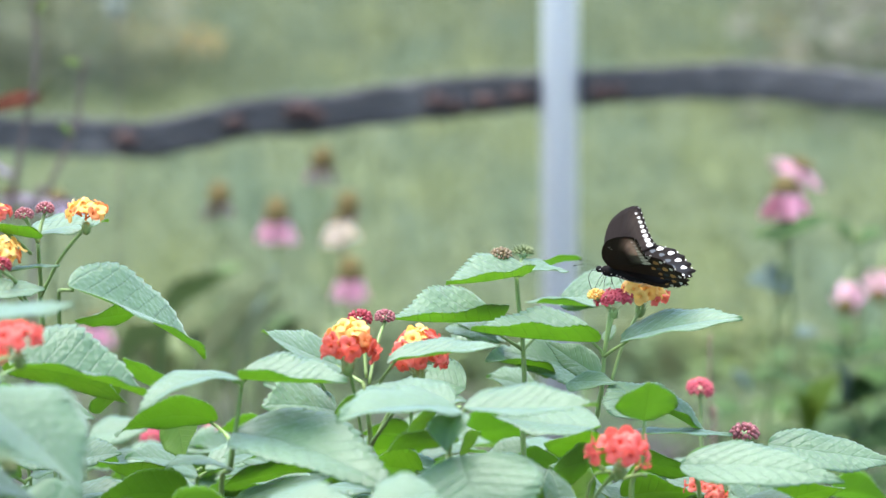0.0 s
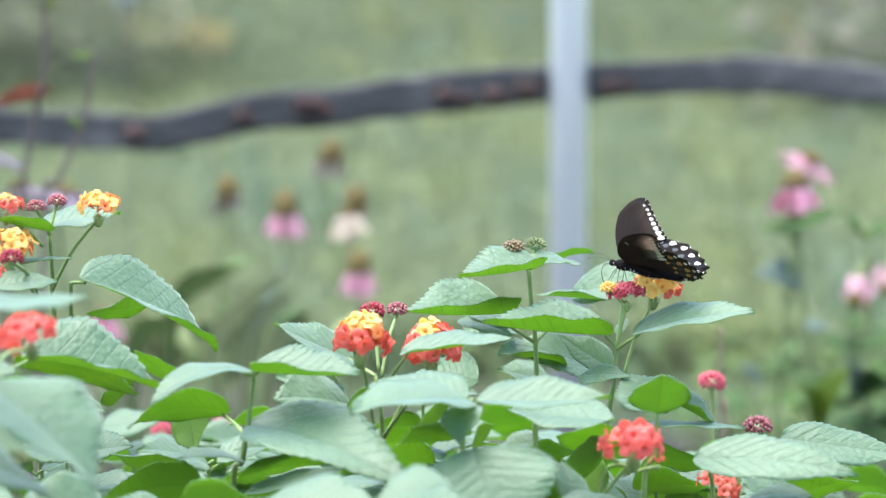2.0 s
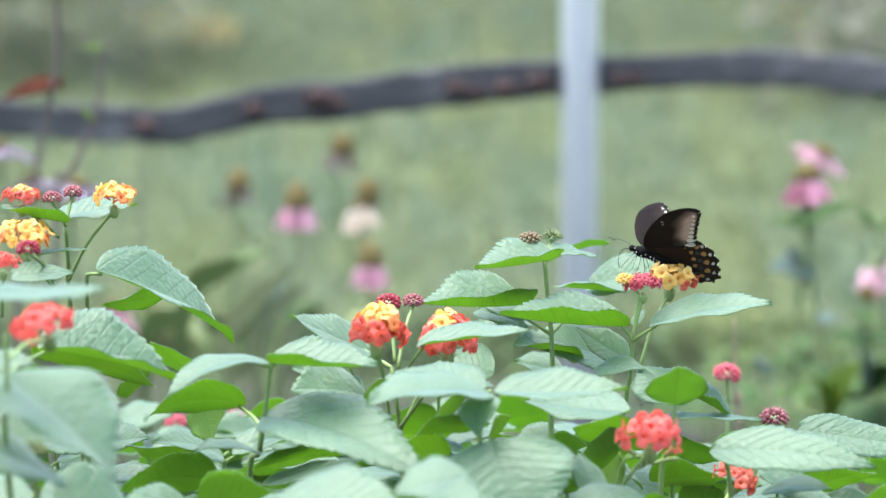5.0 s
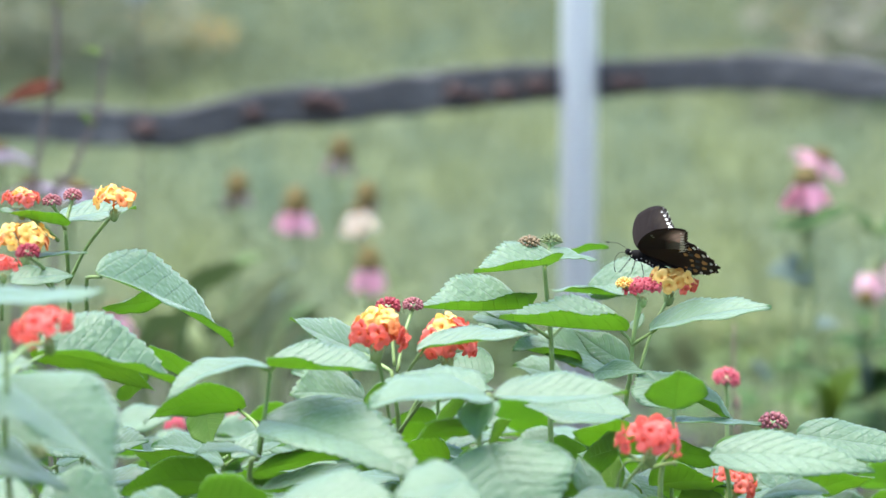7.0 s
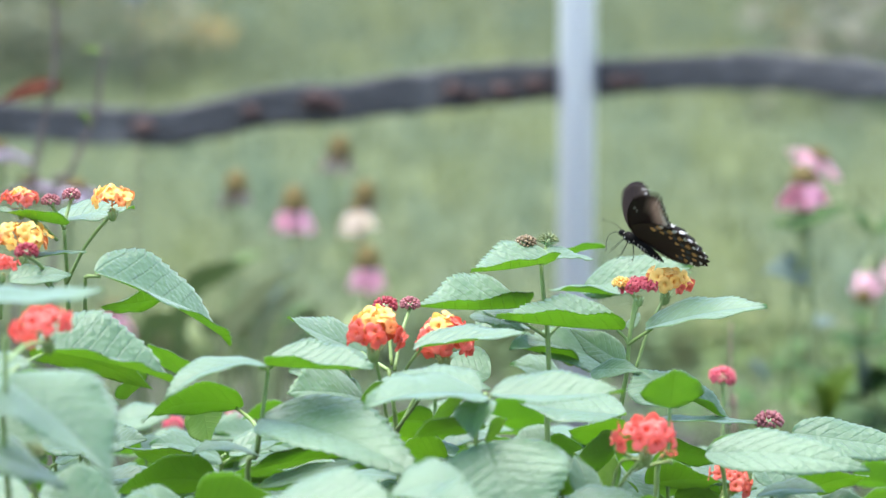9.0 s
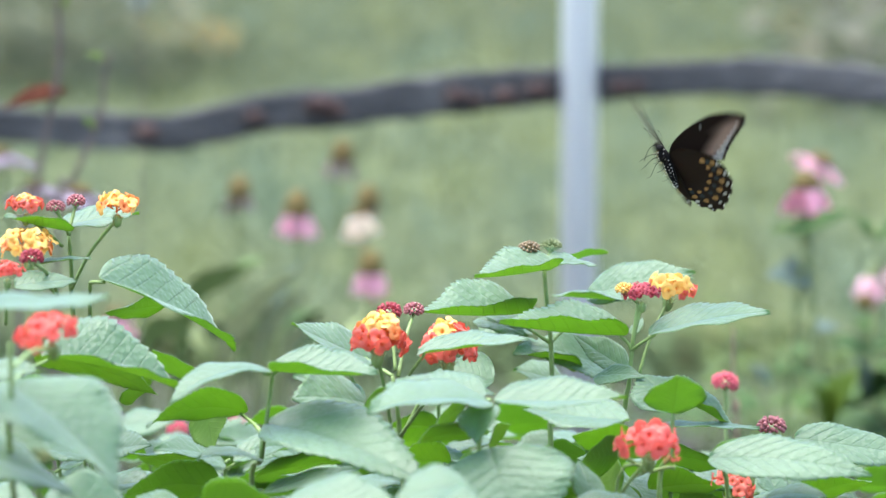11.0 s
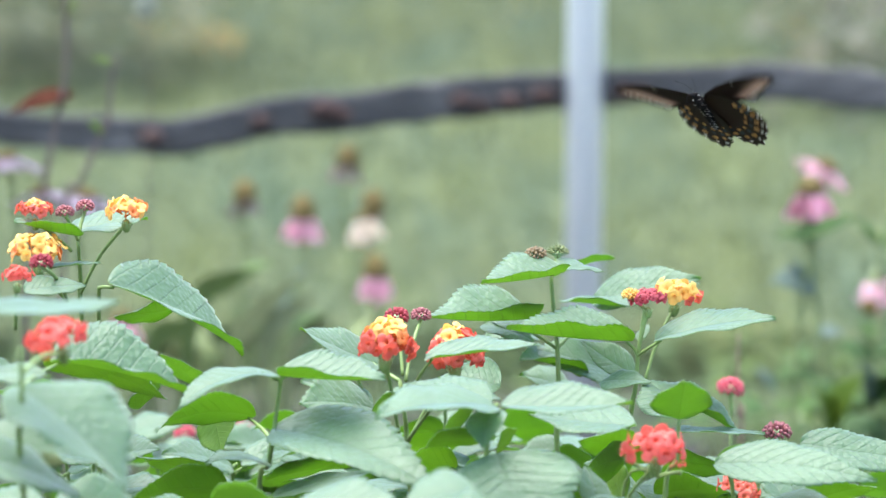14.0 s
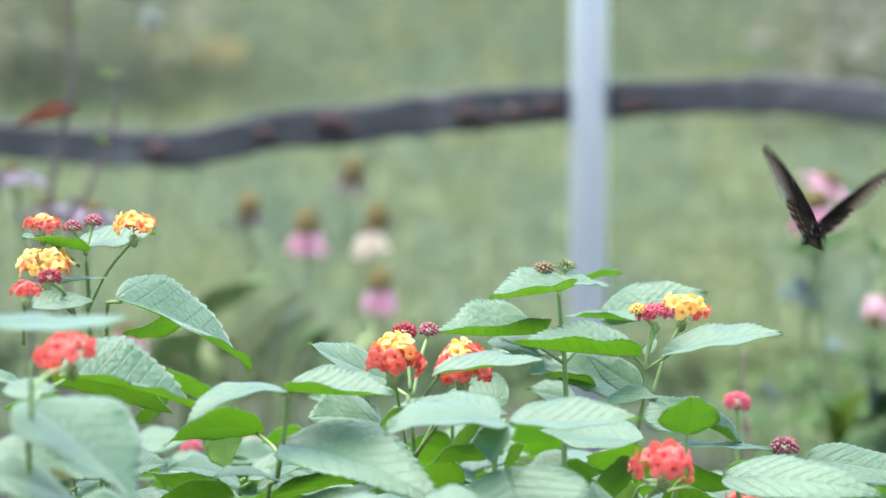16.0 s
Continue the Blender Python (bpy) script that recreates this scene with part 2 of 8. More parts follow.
def meadow(name, *stops):
    m, nt, b = shader(name)
    island = nt.nodes.new("ShaderNodeNewGeometry").outputs["Random Per Island"]
    patch = grain(nt, 0.55, 3)
    f = maths(nt, "ADD", maths(nt, "MULTIPLY", island, 0.45), maths(nt, "MULTIPLY", patch, 0.6))
    col = ramp(nt, f, *stops)
    # drifts of yellower and of greyer growth
    drift = grain(nt, 1.0, 3, 0.6, (2.6, 0.5, 1.0))
    col = mixed(nt, 1.0, col, ramp(nt, drift, (0.36, (0.80, 0.90, 1.02)), (0.5, (1.0, 1.0, 1.0)), (0.64, (1.11, 1.08, 0.86))), "MULTIPLY")
    # full tone near the bed, evenly darker toward the far side
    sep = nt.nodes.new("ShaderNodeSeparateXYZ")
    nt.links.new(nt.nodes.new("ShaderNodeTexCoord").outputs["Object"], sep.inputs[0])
    far_tone = ramp(nt, maths(nt, "MULTIPLY", sep.outputs[1], 0.025), (0.2, (1.0, 1.0, 1.0)), (0.5, (0.74, 0.73, 0.76)))
    col = mixed(nt, 1.0, col, far_tone, "MULTIPLY")
    nt.links.new(col, b.inputs["Base Color"])
    b.inputs["Roughness"].default_value = 0.8
    b.inputs["Specular IOR Level"].default_value = 0.2
    return thin(m, nt, b, col, 0.3)


WOOD = weathered_wood()
KNOT = plain_plant("rusty_knot_wood", (0.008, 0.0055, 0.005), (0.085, 0.044, 0.036), 150, 0.9)
STEEL = galvanised()
SOIL = soil()
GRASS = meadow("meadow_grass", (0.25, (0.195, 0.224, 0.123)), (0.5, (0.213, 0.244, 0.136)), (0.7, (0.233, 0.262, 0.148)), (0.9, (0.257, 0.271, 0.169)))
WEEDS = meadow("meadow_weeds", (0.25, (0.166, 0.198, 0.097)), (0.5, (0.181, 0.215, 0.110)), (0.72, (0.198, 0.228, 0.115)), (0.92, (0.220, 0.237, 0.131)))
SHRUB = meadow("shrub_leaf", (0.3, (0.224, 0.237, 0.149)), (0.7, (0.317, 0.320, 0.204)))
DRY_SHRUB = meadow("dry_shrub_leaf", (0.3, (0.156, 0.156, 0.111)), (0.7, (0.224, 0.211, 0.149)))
LOW_WEEDS = meadow("bed_weeds", (0.3, (0.055, 0.088, 0.035)), (0.7, (0.105, 0.15, 0.06)))
BLOSSOM = meadow("meadow_blossom", (0.3, (0.36, 0.30, 0.07)), (0.7, (0.42, 0.24, 0.08)))


# ---- mesh tools ----
def part(name, bm, material, parent=None, label="", smooth=True):
    """One mesh object from a bmesh, in the space of its parent."""
    me = bpy.data.meshes.new(name)
    bm.to_mesh(me)
    bm.free()
    for m in material if isinstance(material, (list, tuple)) else [material]:
        me.materials.append(m)
    if smooth:
        me.shade_smooth()
    ob = new(name, me)
    ob.parent = parent
    return tagged(ob, label)


def thing(name, place, label, category, group="", kind=""):
    ob = new(name)
    ob.empty_display_size = 0.02
    ob.location = place
    return tagged(ob, label, category, group, kind)


def tube(bm, points, radii, sides=8, caps=True):
    """A round limb through points, with its radius at each."""
    pts = [Vector(p) for p in points]
    rings, side = [], None
    for i, p in enumerate(pts):
        way = (pts[min(i + 1, len(pts) - 1)] - pts[max(i - 1, 0)]).normalized()
        side = way.orthogonal().normalized() if side is None else (side - way * side.dot(way)).normalized()
        other = way.cross(side)
        r = radii[i] if isinstance(radii, (list, tuple)) else radii
        rings.append([bm.verts.new(p + r * (math.cos(a) * side + math.sin(a) * other)) for a in (2 * math.pi * k / sides for k in range(sides))])
    for a, b in zip(rings, rings[1:]):
        for k in range(sides):
            bm.faces.new((a[k], a[(k + 1) % sides], b[(k + 1) % sides], b[k]))
    if caps:
        bm.faces.new(rings[0][::-1])
        bm.faces.new(rings[-1])
    return bm


def glide(points, steps=5):
    """A smooth line through points."""
    p = [Vector(v) for v in points]
    p = [2 * p[0] - p[1]] + p + [2 * p[-1] - p[-2]]
    out = []
    for a, b, c, d in zip(p, p[1:], p[2:], p[3:]):
        for k in range(steps):
            t = k / steps
            out.append(0.5 * (2 * b + (c - a) * t + (2 * a - 5 * b + 4 * c - d) * t * t + (3 * b - a - 3 * c + d) * t ** 3))
    return out + [p[-2]]


def ball(bm, centre, radii, seg=10, rings=7, turn=None):
    m = Matrix.Translation(centre) @ (turn.to_4x4() if turn else Matrix()) @ Matrix.Diagonal((*radii, 1))
    bmesh.ops.create_uvsphere(bm, u_segments=seg, v_segments=rings, radius=1, matrix=m)
    return bm


# ---- lantana ----
def leaf_breadth(u):
    """Half the outline of an ovate leaf that draws out into a point, 1 at its widest."""
    return (u ** 0.6) * (1 - u) ** 1.08 * (1 - 0.25 * max(0.0, u - 0.65) / 0.35) / 0.3345 if 0 < u < 1 else 0.0


def blade_mesh(length, breadth, fold, arch, cup=0.12, rows=85, half=7, quilt=0.00026, teeth=17, rng=None, thick=0.00035):
    """A saw-toothed, quilted leaf blade along +x, its upper face to +z, with its under face as the second material."""
    bm = bmesh.new()
    uv = bm.loops.layers.uv.new("UVMap")
    c, s = math.cos(radians(fold)), math.sin(radians(fold))
    ph = rng.uniform(0, 6.28) if rng else 0.0
    teeth_size = [0.75 + 0.5 * rng.random() if rng else 1.0 for _ in range(2 * teeth + 4)]
    bow = rng.uniform(-0.035, 0.035) * length if rng else 0.0
    swell = 0.030 if rng else 0.0
    top, low, coord = [], [], {}
    for i in range(rows + 1):
        u = i / rows
        smooth_w = leaf_breadth(min(max(u, 0.004), 0.996)) * breadth / 2
        line_t, line_l = [], []
        for j in range(-half, half + 1):
            v = j / half
            a = abs(v)
            tooth = 0.0
            if teeth and 0.06 < u < 0.97:
                # each tooth leans toward the tip: a slow swell, then a short cut back
                f = (u * teeth) % 1.0
                size = teeth_size[int(u * teeth) + (teeth if v > 0 else 0)] * (1 - 0.45 * u)
                tooth = (f / 0.8 if f <= 0.81 else 0.0) * size * 0.075 * breadth / 2
            w = max(smooth_w + tooth * a ** 5, 0.0004)
            y = v * w
            z = 4 * arch * length * u * (1 - u) + a * w * s - cup * w * a * a
            ribs = math.sin(math.pi * 9 * (u - 0.30 * a * (1 - 0.3 * u)) + 0.4) ** 2
            z += quilt * (ribs ** 0.8 - 0.6) * min(1, 3 * a) * (1 - 0.6 * a ** 4) * min(1, 6 * (1 - u))
            z += swell * breadth * math.sin(u * 6 + ph + (1.7 if v > 0 else 0)) * a * a
            z += swell * 0.5 * breadth * math.sin(u * 17 + 2 * ph + (2.1 if v > 0 else 0)) * a ** 3
            p = (u * length + tooth * 0.7 * a ** 5, y * c + 4 * bow * u * (1 - u), z)
            vt, vl = bm.verts.new(p), bm.verts.new((p[0], p[1], p[2] - thick))
            coord[vt] = coord[vl] = (u, 0.5 + v * w / breadth)
            line_t.append(vt)
            line_l.append(vl)
        top.append(line_t)
        low.append(line_l)
    n = 2 * half
    for i in range(rows):
        for j in range(n):
            bm.faces.new((top[i][j], top[i + 1][j], top[i + 1][j + 1], top[i][j + 1]))
            f = bm.faces.new((low[i][j], low[i][j + 1], low[i + 1][j + 1], low[i + 1][j]))
            f.material_index = 1
        bm.faces.new((top[i][0], low[i][0], low[i + 1][0], top[i + 1][0]))
        bm.faces.new((top[i][n], top[i + 1][n], low[i + 1][n], low[i][n]))
    for f in bm.faces:
        for l in f.loops:
            l[uv].uv = coord[l.vert]
    return bm


leaf_rng = random.Random(11)


def along(base, tip, turn):
    """The pose of a blade from base to tip, its upper face turned about that line, degrees from straight up."""
    a = (Vector(tip) - Vector(base)).normalized()
    up = Vector((0, 0, 1))
    up = (up - a * up.dot(a)).normalized()
    up = Matrix.Rotation(radians(turn), 3, a) @ up
    m = Matrix((a, up.cross(a), up)).transposed().to_4x4()
    m.translation = base
    return m


def leaf(shoot, base, tip, breadth, turn, fold=22, arch=0.05, node=None, cup=0.12, fine=True):
    base, tip, root = Vector(base), Vector(tip), shoot.location
    length = (tip - base).length
    bm = blade_mesh(length, breadth, fold, arch, cup, rng=leaf_rng, rows=85 if fine else 55, half=7 if fine else 4, teeth=17 if fine else 11)
    ob = part("leaf", bm, (LEAF_TOP, LEAF_UNDER), shoot)
    ob.matrix_basis = Matrix.Translation(-root) @ along(base, tip, turn)
    if node:
        inv = ob.matrix_basis.inverted()
        far = inv @ (Vector(node) - root)
        bm = tube(bmesh.new(), glide([far, far * 0.45 + Vector((0, 0, -0.001)), (0.004, 0, -0.0008)], 4), [0.0012] * 4 + [0.0010] * 5, 6)
        part("petiole", bm, STEM, ob)
    return ob


def stem(shoot, points, r0=0.0022, r1=0.0012, material=None, name="stem"):
    root = shoot.location
    line = glide([Vector(p) - root for p in points], 5)
    n = len(line)
    return part(name, tube(bmesh.new(), line, [r0 + (r1 - r0) * i / (n - 1) for i in range(n)], 8), material or STEM, shoot)


def floret_mesh(name, material, seed, lobes=4):
    """A ruffled little trumpet, 1 unit across, its tube running down -z, one lobe broader than the rest."""
    rng = random.Random(seed)
    bm = bmesh.new()
    n = 28
    lobe_size = [rng.uniform(0.86, 1.0) for _ in range(lobes)]
    lobe_size[0] = 1.14
    tilt = [rng.uniform(-0.12, 0.10) for _ in range(lobes)]
    rings = []
    for r, z in ((0.05, -0.9), (0.06, -0.22), (0.10, -0.07), (0.16, 0.0), (0.30, 0.035), (0.43, 0.05), (0.52, 0.0)):
        ring = []
        for k in range(n):
            a = 2 * math.pi * k / n
            which = int((a / (2 * math.pi) * lobes + 0.5) % lobes)
            lobe = abs(math.cos(lobes * a / 2))
            rr, zz = r, z
            if r > 0.2:
                out = (r - 0.2) / 0.32
                rr = r * lobe_size[which] * (1 - 0.30 * out * (1 - lobe) ** 2)
                zz += out * (tilt[which] + 0.07 * (lobe - 0.6) + 0.035 * math.sin(5 * a + seed))
            ring.append(bm.verts.new((rr * math.cos(a), rr * math.sin(a), zz)))
        rings.append(ring)
    for a, b in zip(rings, rings[1:]):
        for k in range(n):
            bm.faces.new((a[k], a[(k + 1) % n], b[(k + 1) % n], b[k]))
    me = bpy.data.meshes.new(name)
    bm.to_mesh(me)
    bm.free()
    me.materials.append(material)
    me.shade_smooth()
    return me


FLORET = {k: [floret_mesh("floret", m, seed) for seed in (1, 2, 3)] for k, m in dict(y=PETAL_YELLOW, o=PETAL_ORANGE, r=PETAL_RED, d=PETAL_DARK, c=PETAL_CORAL).items()}


def bud_mesh(material):
    bm = bmesh.new()
    bmesh.ops.create_cone(bm, cap_ends=True, segments=6, radius1=0.2, radius2=0.42, depth=0.9, matrix=Matrix.Translation((0, 0, -0.1)))
    ball(bm, (0, 0, 0.35), (0.42, 0.42, 0.3), 6, 4)
    me = bpy.data.meshes.new("bud")
    bm.to_mesh(me)
    bm.free()
    me.materials.append(material)
    me.shade_smooth()
    return me


BUDS = dict(p=bud_mesh(BUD_PINK), m=bud_mesh(BUD_RUSTY), g=bud_mesh(BUD_GREEN), r=bud_mesh(BUD_RED), d=bud_mesh(PETAL_DARK), y=bud_mesh(PETAL_YELLOW))
flower_rng = random.Random(5)
ZONES = dict(sunset="yyorrr", orange="yorrrr", amber="yyyyoy", coral="cccccc", crimson="dddddd", ember="oorrrr", flame="yrrrrr", brick="rrrrrr", mixed="yoyroy", gold="yyyyyr")


def bract_mesh():
    bm = tube(bmesh.new(), [(0, 0, 0), (0.4, 0, 0.02), (0.8, 0, 0.09), (1, 0, 0.16)], [0.09, 0.08, 0.05, 0.01], 5)
    me = bpy.data.meshes.new("bract")
    bm.to_mesh(me)
    bm.free()
    me.materials.append(HAIR)
    me.shade_smooth()
    return me


BRACT = bract_mesh()


def bracts(head, count, length, inset, height, rise_by):
    """Thin green bracts round the foot of a head."""
    for k in range(count):
        ob = new("bract", BRACT)
        ob.parent = head
        s = length * flower_rng.uniform(0.8, 1.15)
        ob.matrix_basis = pose(0, 0, height, 0, 0, 360 * k / count + flower_rng.uniform(-12, 12)) @ pose(inset, 0, 0, 0, -57 * rise_by + flower_rng.uniform(-14, 14), 0) @ Matrix.Diagonal((s, s, s, 1))


def head_pose(place, root, lean):
    tilt = Euler((radians(lean[0]), radians(lean[1]), flower_rng.uniform(0, 6.28))).to_matrix().to_4x4()
    return Matrix.Translation(Vector(place) - root) @ tilt


def umbel(shoot, place, across, zones, node, lean=(0, 0), label="", count=26, flat=0.62, face=0.0):
    """A domed head of florets on its stalk, the zones from its crown to its rim."""
    root = shoot.location
    bm = bmesh.new()
    r = across / 2
    ball(bm, (0, 0, -r * 0.62), (r * 0.2, r * 0.2, r * 0.3), 8, 6)
    head = part("flower_head", bm, STEM, shoot, label)
    bracts(head, 9, r * 0.28, r * 0.12, -r * 0.6, 0.8)
    head.matrix_basis = head_pose(place, root, lean)
    size = across * (face or (0.17 if zones == "crimson" else 0.26))
    for k in range(count):
        h = (k + 0.5) / count
        polar = radians(114 if zones in ("sunset", "flame", "gold") else 98) * h ** 0.62
        a = k * 2.39996 + flower_rng.uniform(-0.2, 0.2)
        n = Vector((math.sin(polar) * math.cos(a), math.sin(polar) * math.sin(a), math.cos(polar)))
        ob = new("floret", FLORET[ZONES[zones][min(5, max(0, int(h * 6 + flower_rng.uniform(-0.6, 0.6))))]][k % 3])
        ob.parent = head
        z = (n + Vector([flower_rng.uniform(-0.38, 0.38) for _ in range(3)])).normalized()
        s = size * flower_rng.uniform(0.78, 1.14)
        reach = (r - size * 0.3) * flower_rng.uniform(0.80, 1.12)
        wide = reach * (0.62 + 0.5 * h if zones in ("sunset", "flame") else 1.0)
        ob.matrix_basis = Matrix.Translation((n.x * wide, n.y * wide, n.z * reach * flat)) @ z.to_track_quat("Z", "Y").to_matrix().to_4x4() @ pose(0, 0, 0, 0, 0, flower_rng.uniform(0, 360)) @ Matrix.Diagonal((s, s, s, 1))
    stalk(shoot, head, node, r * 0.75)
    return head


def stalk(shoot, head, node, drop):
    root = shoot.location
    top = head.matrix_basis @ Vector((0, 0, -drop))
    foot = Vector(node) - root
    mid = (top + foot) / 2 + Vector((0, 0, (top - foot).length * 0.05)) + Vector((foot.x - top.x, 0, 0)) * 0.08
    part("peduncle", tube(bmesh.new(), glide([foot, mid, top + (head.matrix_basis.translation - top) * 0.3], 5), 0.0011, 7), STEM, shoot)


def bud_head(shoot, place, across, tone, node, lean=(0, 0), count=44, label=""):
    """A tight head of unopened buds, ringed by thin bracts."""
    root = shoot.location
    bm = bmesh.new()
    r = across / 2
    ball(bm, (0, 0, -r * 0.2), (r * 0.5, r * 0.5, r * 0.42), 8, 6)
    head = part("bud_head", bm, HAIR, shoot, label)
    bracts(head, 10, r * 0.75, r * 0.4, -r * 0.3, 0.25)
    head.matrix_basis = head_pose(place, root, lean)
    for k in range(count):
        h = (k + 0.5) / count
        polar = radians(92 if tone == "g" else 118) * h ** 0.5
        a = k * 2.39996
        n = Vector((math.sin(polar) * math.cos(a), math.sin(polar) * math.sin(a), math.cos(polar)))
        ob = new("bud", BUDS[tone])
        ob.parent = head
        s = r * (0.26 if tone == "g" else 0.43) * flower_rng.uniform(0.85, 1.15)
        ob.matrix_basis = Matrix.Translation((n.x * r * 0.85, n.y * r * 0.85, n.z * r * 0.6)) @ n.to_track_quat("Z", "Y").to_matrix().to_4x4() @ Matrix.Diagonal((s, s, s * (2.3 if tone == "g" else 1.0), 1))
    stalk(shoot, head, node, r * 0.5)
    return head


def shoot_at(foot, label):
    return thing("lantana_shoot", foot, label, "lantana", "lantana shoots in the bed")


# ---- ground ----
def rise(x, y):
    """Height of the ground: flat in the bed, gently rising and uneven in the meadow."""
    return 0.0 if y < 6 else 0.05 * noise.noise((x * 0.4, y * 0.3, 0.0)) * min(1, y - 6) + 0.0006 * (min(y, 60) - 6) ** 2 + 0.065 * max(0, y - 60)


def make_ground():
    bm = bmesh.new()
    xs = [-900, -300, -90, -40] + [x * 1.0 for x in range(-20, 21)] + [40, 90, 300, 900]
    ys = [-60, -20, -6, -2, 0, 2, 4, 6] + [6 + 0.8 * k for k in range(1, 40)] + [42, 50, 60, 90, 150, 400, 1000]
    grid = [[bm.verts.new((x, y, rise(x, y))) for x in xs] for y in ys]
    for a, b in zip(grid, grid[1:]):
        for k in range(len(xs) - 1):
            bm.faces.new((a[k], a[k + 1], b[k + 1], b[k]))
    ob = part("ground", bm, SOIL)
    return tagged(ob, "brown mulch bed running into a rough green meadow", "ground", kind="structure")


ground = make_ground()


def scatter(name, material, count, near, far, low, high, size, label, category, seed, power=1.5, spread=0.17, blade=False, only=None):
    """Loose leaves or blades over the meadow, as one tangle."""
    rng = np.random.default_rng(seed)
    verts, faces = [], []
    made = 0
    while made < count:
        y = near + (far - near) * rng.random() ** power
        x = (rng.random() * 2 - 1) * (spread * y + 0.7)
        if only and not only(x, y):
            continue
        made += 1
        lump = 0.85 + 0.3 * noise.noise((x * 0.8, y * 0.45, 3.0))
        z = rise(x, y)
        k = len(verts)
        s = size * (0.6 + 0.9 * rng.random()) * (0.8 + y / 22)
        a = rng.random() * 6.283
        if blade:
            h = (low + (high - low) * rng.random() ** 2) * lump
            w, lean = s * 0.09, 0.6 * h * rng.random()
            dx, dy, lx, ly = math.cos(a) * w, math.sin(a) * w, math.cos(a + 1.9) * lean, math.sin(a + 1.9) * lean
            verts += [(x - dx, y - dy, z), (x + dx, y + dy, z), (x + dx * 0.8 + lx * 0.35, y + dy * 0.8 + ly * 0.35, z + h * 0.6), (x - dx * 0.8 + lx * 0.35, y - dy * 0.8 + ly * 0.35, z + h * 0.6), (x + lx, y + ly, z + h)]
            faces += [(k, k + 1, k + 2, k + 3), (k + 3, k + 2, k + 4)]
        else:
            zc = z + (low + (high - low) * rng.random()) * lump
            tilt = rng.uniform(-0.5, 0.5)
            u = Vector((math.cos(a), math.sin(a), math.sin(tilt))).normalized() * s
            v = Vector((-math.sin(a), math.cos(a), rng.uniform(-0.35, 0.35))).normalized() * s * 0.42
            c = Vector((x, y, zc))
            verts += [tuple(c - u), tuple(c - u * 0.3 + v), tuple(c + u * 0.45 + v * 0.8), tuple(c + u), tuple(c + u * 0.45 - v * 0.8), tuple(c - u * 0.3 - v)]
            faces += [(k, k + 1, k + 2, k + 3, k + 4, k + 5)]
    me = bpy.data.meshes.new(name)
    me.from_pydata(verts, [], faces)
    me.materials.append(material)
    return tagged(new(name, me), label, category, kind="stuff")


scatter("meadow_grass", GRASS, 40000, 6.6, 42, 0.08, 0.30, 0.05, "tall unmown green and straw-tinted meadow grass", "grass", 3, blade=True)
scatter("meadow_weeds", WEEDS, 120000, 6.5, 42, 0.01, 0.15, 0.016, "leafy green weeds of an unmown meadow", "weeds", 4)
scatter("bed_weeds", LOW_WEEDS, 6000, 4.7, 7.4, 0.01, 0.16, 0.022, "sparse dull green weeds on the mulch", "weeds", 5, power=1.0)
scatter("meadow_blossom", BLOSSOM, 420, 17, 36, 0.10, 0.24, 0.030, "loose yellow and orange meadow blossom", "wildflowers", 6, only=lambda x, y: noise.noise((x * 0.7 + 4, y * 0.25, 8.0)) > 0.26)
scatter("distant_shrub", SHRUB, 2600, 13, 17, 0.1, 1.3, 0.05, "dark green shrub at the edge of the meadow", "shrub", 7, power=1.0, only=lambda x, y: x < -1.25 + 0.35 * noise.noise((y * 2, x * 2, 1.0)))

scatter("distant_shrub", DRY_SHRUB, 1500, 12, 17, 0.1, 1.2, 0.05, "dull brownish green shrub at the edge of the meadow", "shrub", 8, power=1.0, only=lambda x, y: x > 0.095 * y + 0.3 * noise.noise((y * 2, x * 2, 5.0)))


# ---- the lantana bed, shoot by shoot ----
s = shoot_at((-0.2156, 2.0326, 0.0000), "lantana shoot with yellow and orange flower heads and buds")
stem(s, [(-0.2156, 2.0326, 0.0000), (-0.2212, 2.0131, 0.4683), (-0.2396, 2.0026, 0.6896), (-0.2385, 1.9826, 0.7226), (-0.2387, 1.9726, 0.7465)], 0.0020, 0.0011)
leaf(s, (-0.2371, 1.9626, 0.7507), (-0.2714, 1.9326, 0.7626), 0.0340, 0.0, 24, -0.02)
leaf(s, (-0.2457, 1.9926, 0.7507), (-0.2002, 2.0076, 0.7565), 0.0400, 9.7, 14, 0.02)
umbel(s, (-0.2099, 1.9726, 0.7645), 0.0285, "mixed", (-0.2395, 1.9926, 0.7130), (0, 0), "yellow and orange flower head", count=17, flat=0.6, face=0.31)
bud_head(s, (-0.2452, 1.9626, 0.7648), 0.0105, "p", (-0.2387, 1.9726, 0.7472), (0, 0))
bud_head(s, (-0.2353, 1.9826, 0.7663), 0.0106, "p", (-0.2387, 1.9726, 0.7472), (0, 0))
umbel(s, (-0.2615, 1.9526, 0.7664), 0.0262, "orange", (-0.2428, 1.9726, 0.7405), (0, 0), flat=0.5)
umbel(s, (-0.2582, 1.9326, 0.7434), 0.0382, "amber", (-0.2421, 1.9626, 0.7082), (0, 0), flat=0.7)
umbel(s, (-0.2634, 1.8826, 0.7353), 0.0221, "coral", (-0.2672, 1.9026, 0.7026), (0, 0), count=14)
leaf(s, (-0.2621, 1.9026, 0.7246), (-0.2281, 1.9176, 0.7261), 0.0258, 20.5, 12, 0.06)
bud_head(s, (-0.2480, 1.8726, 0.7446), 0.0126, "d", (-0.2421, 1.9626, 0.7082), (0, 0))
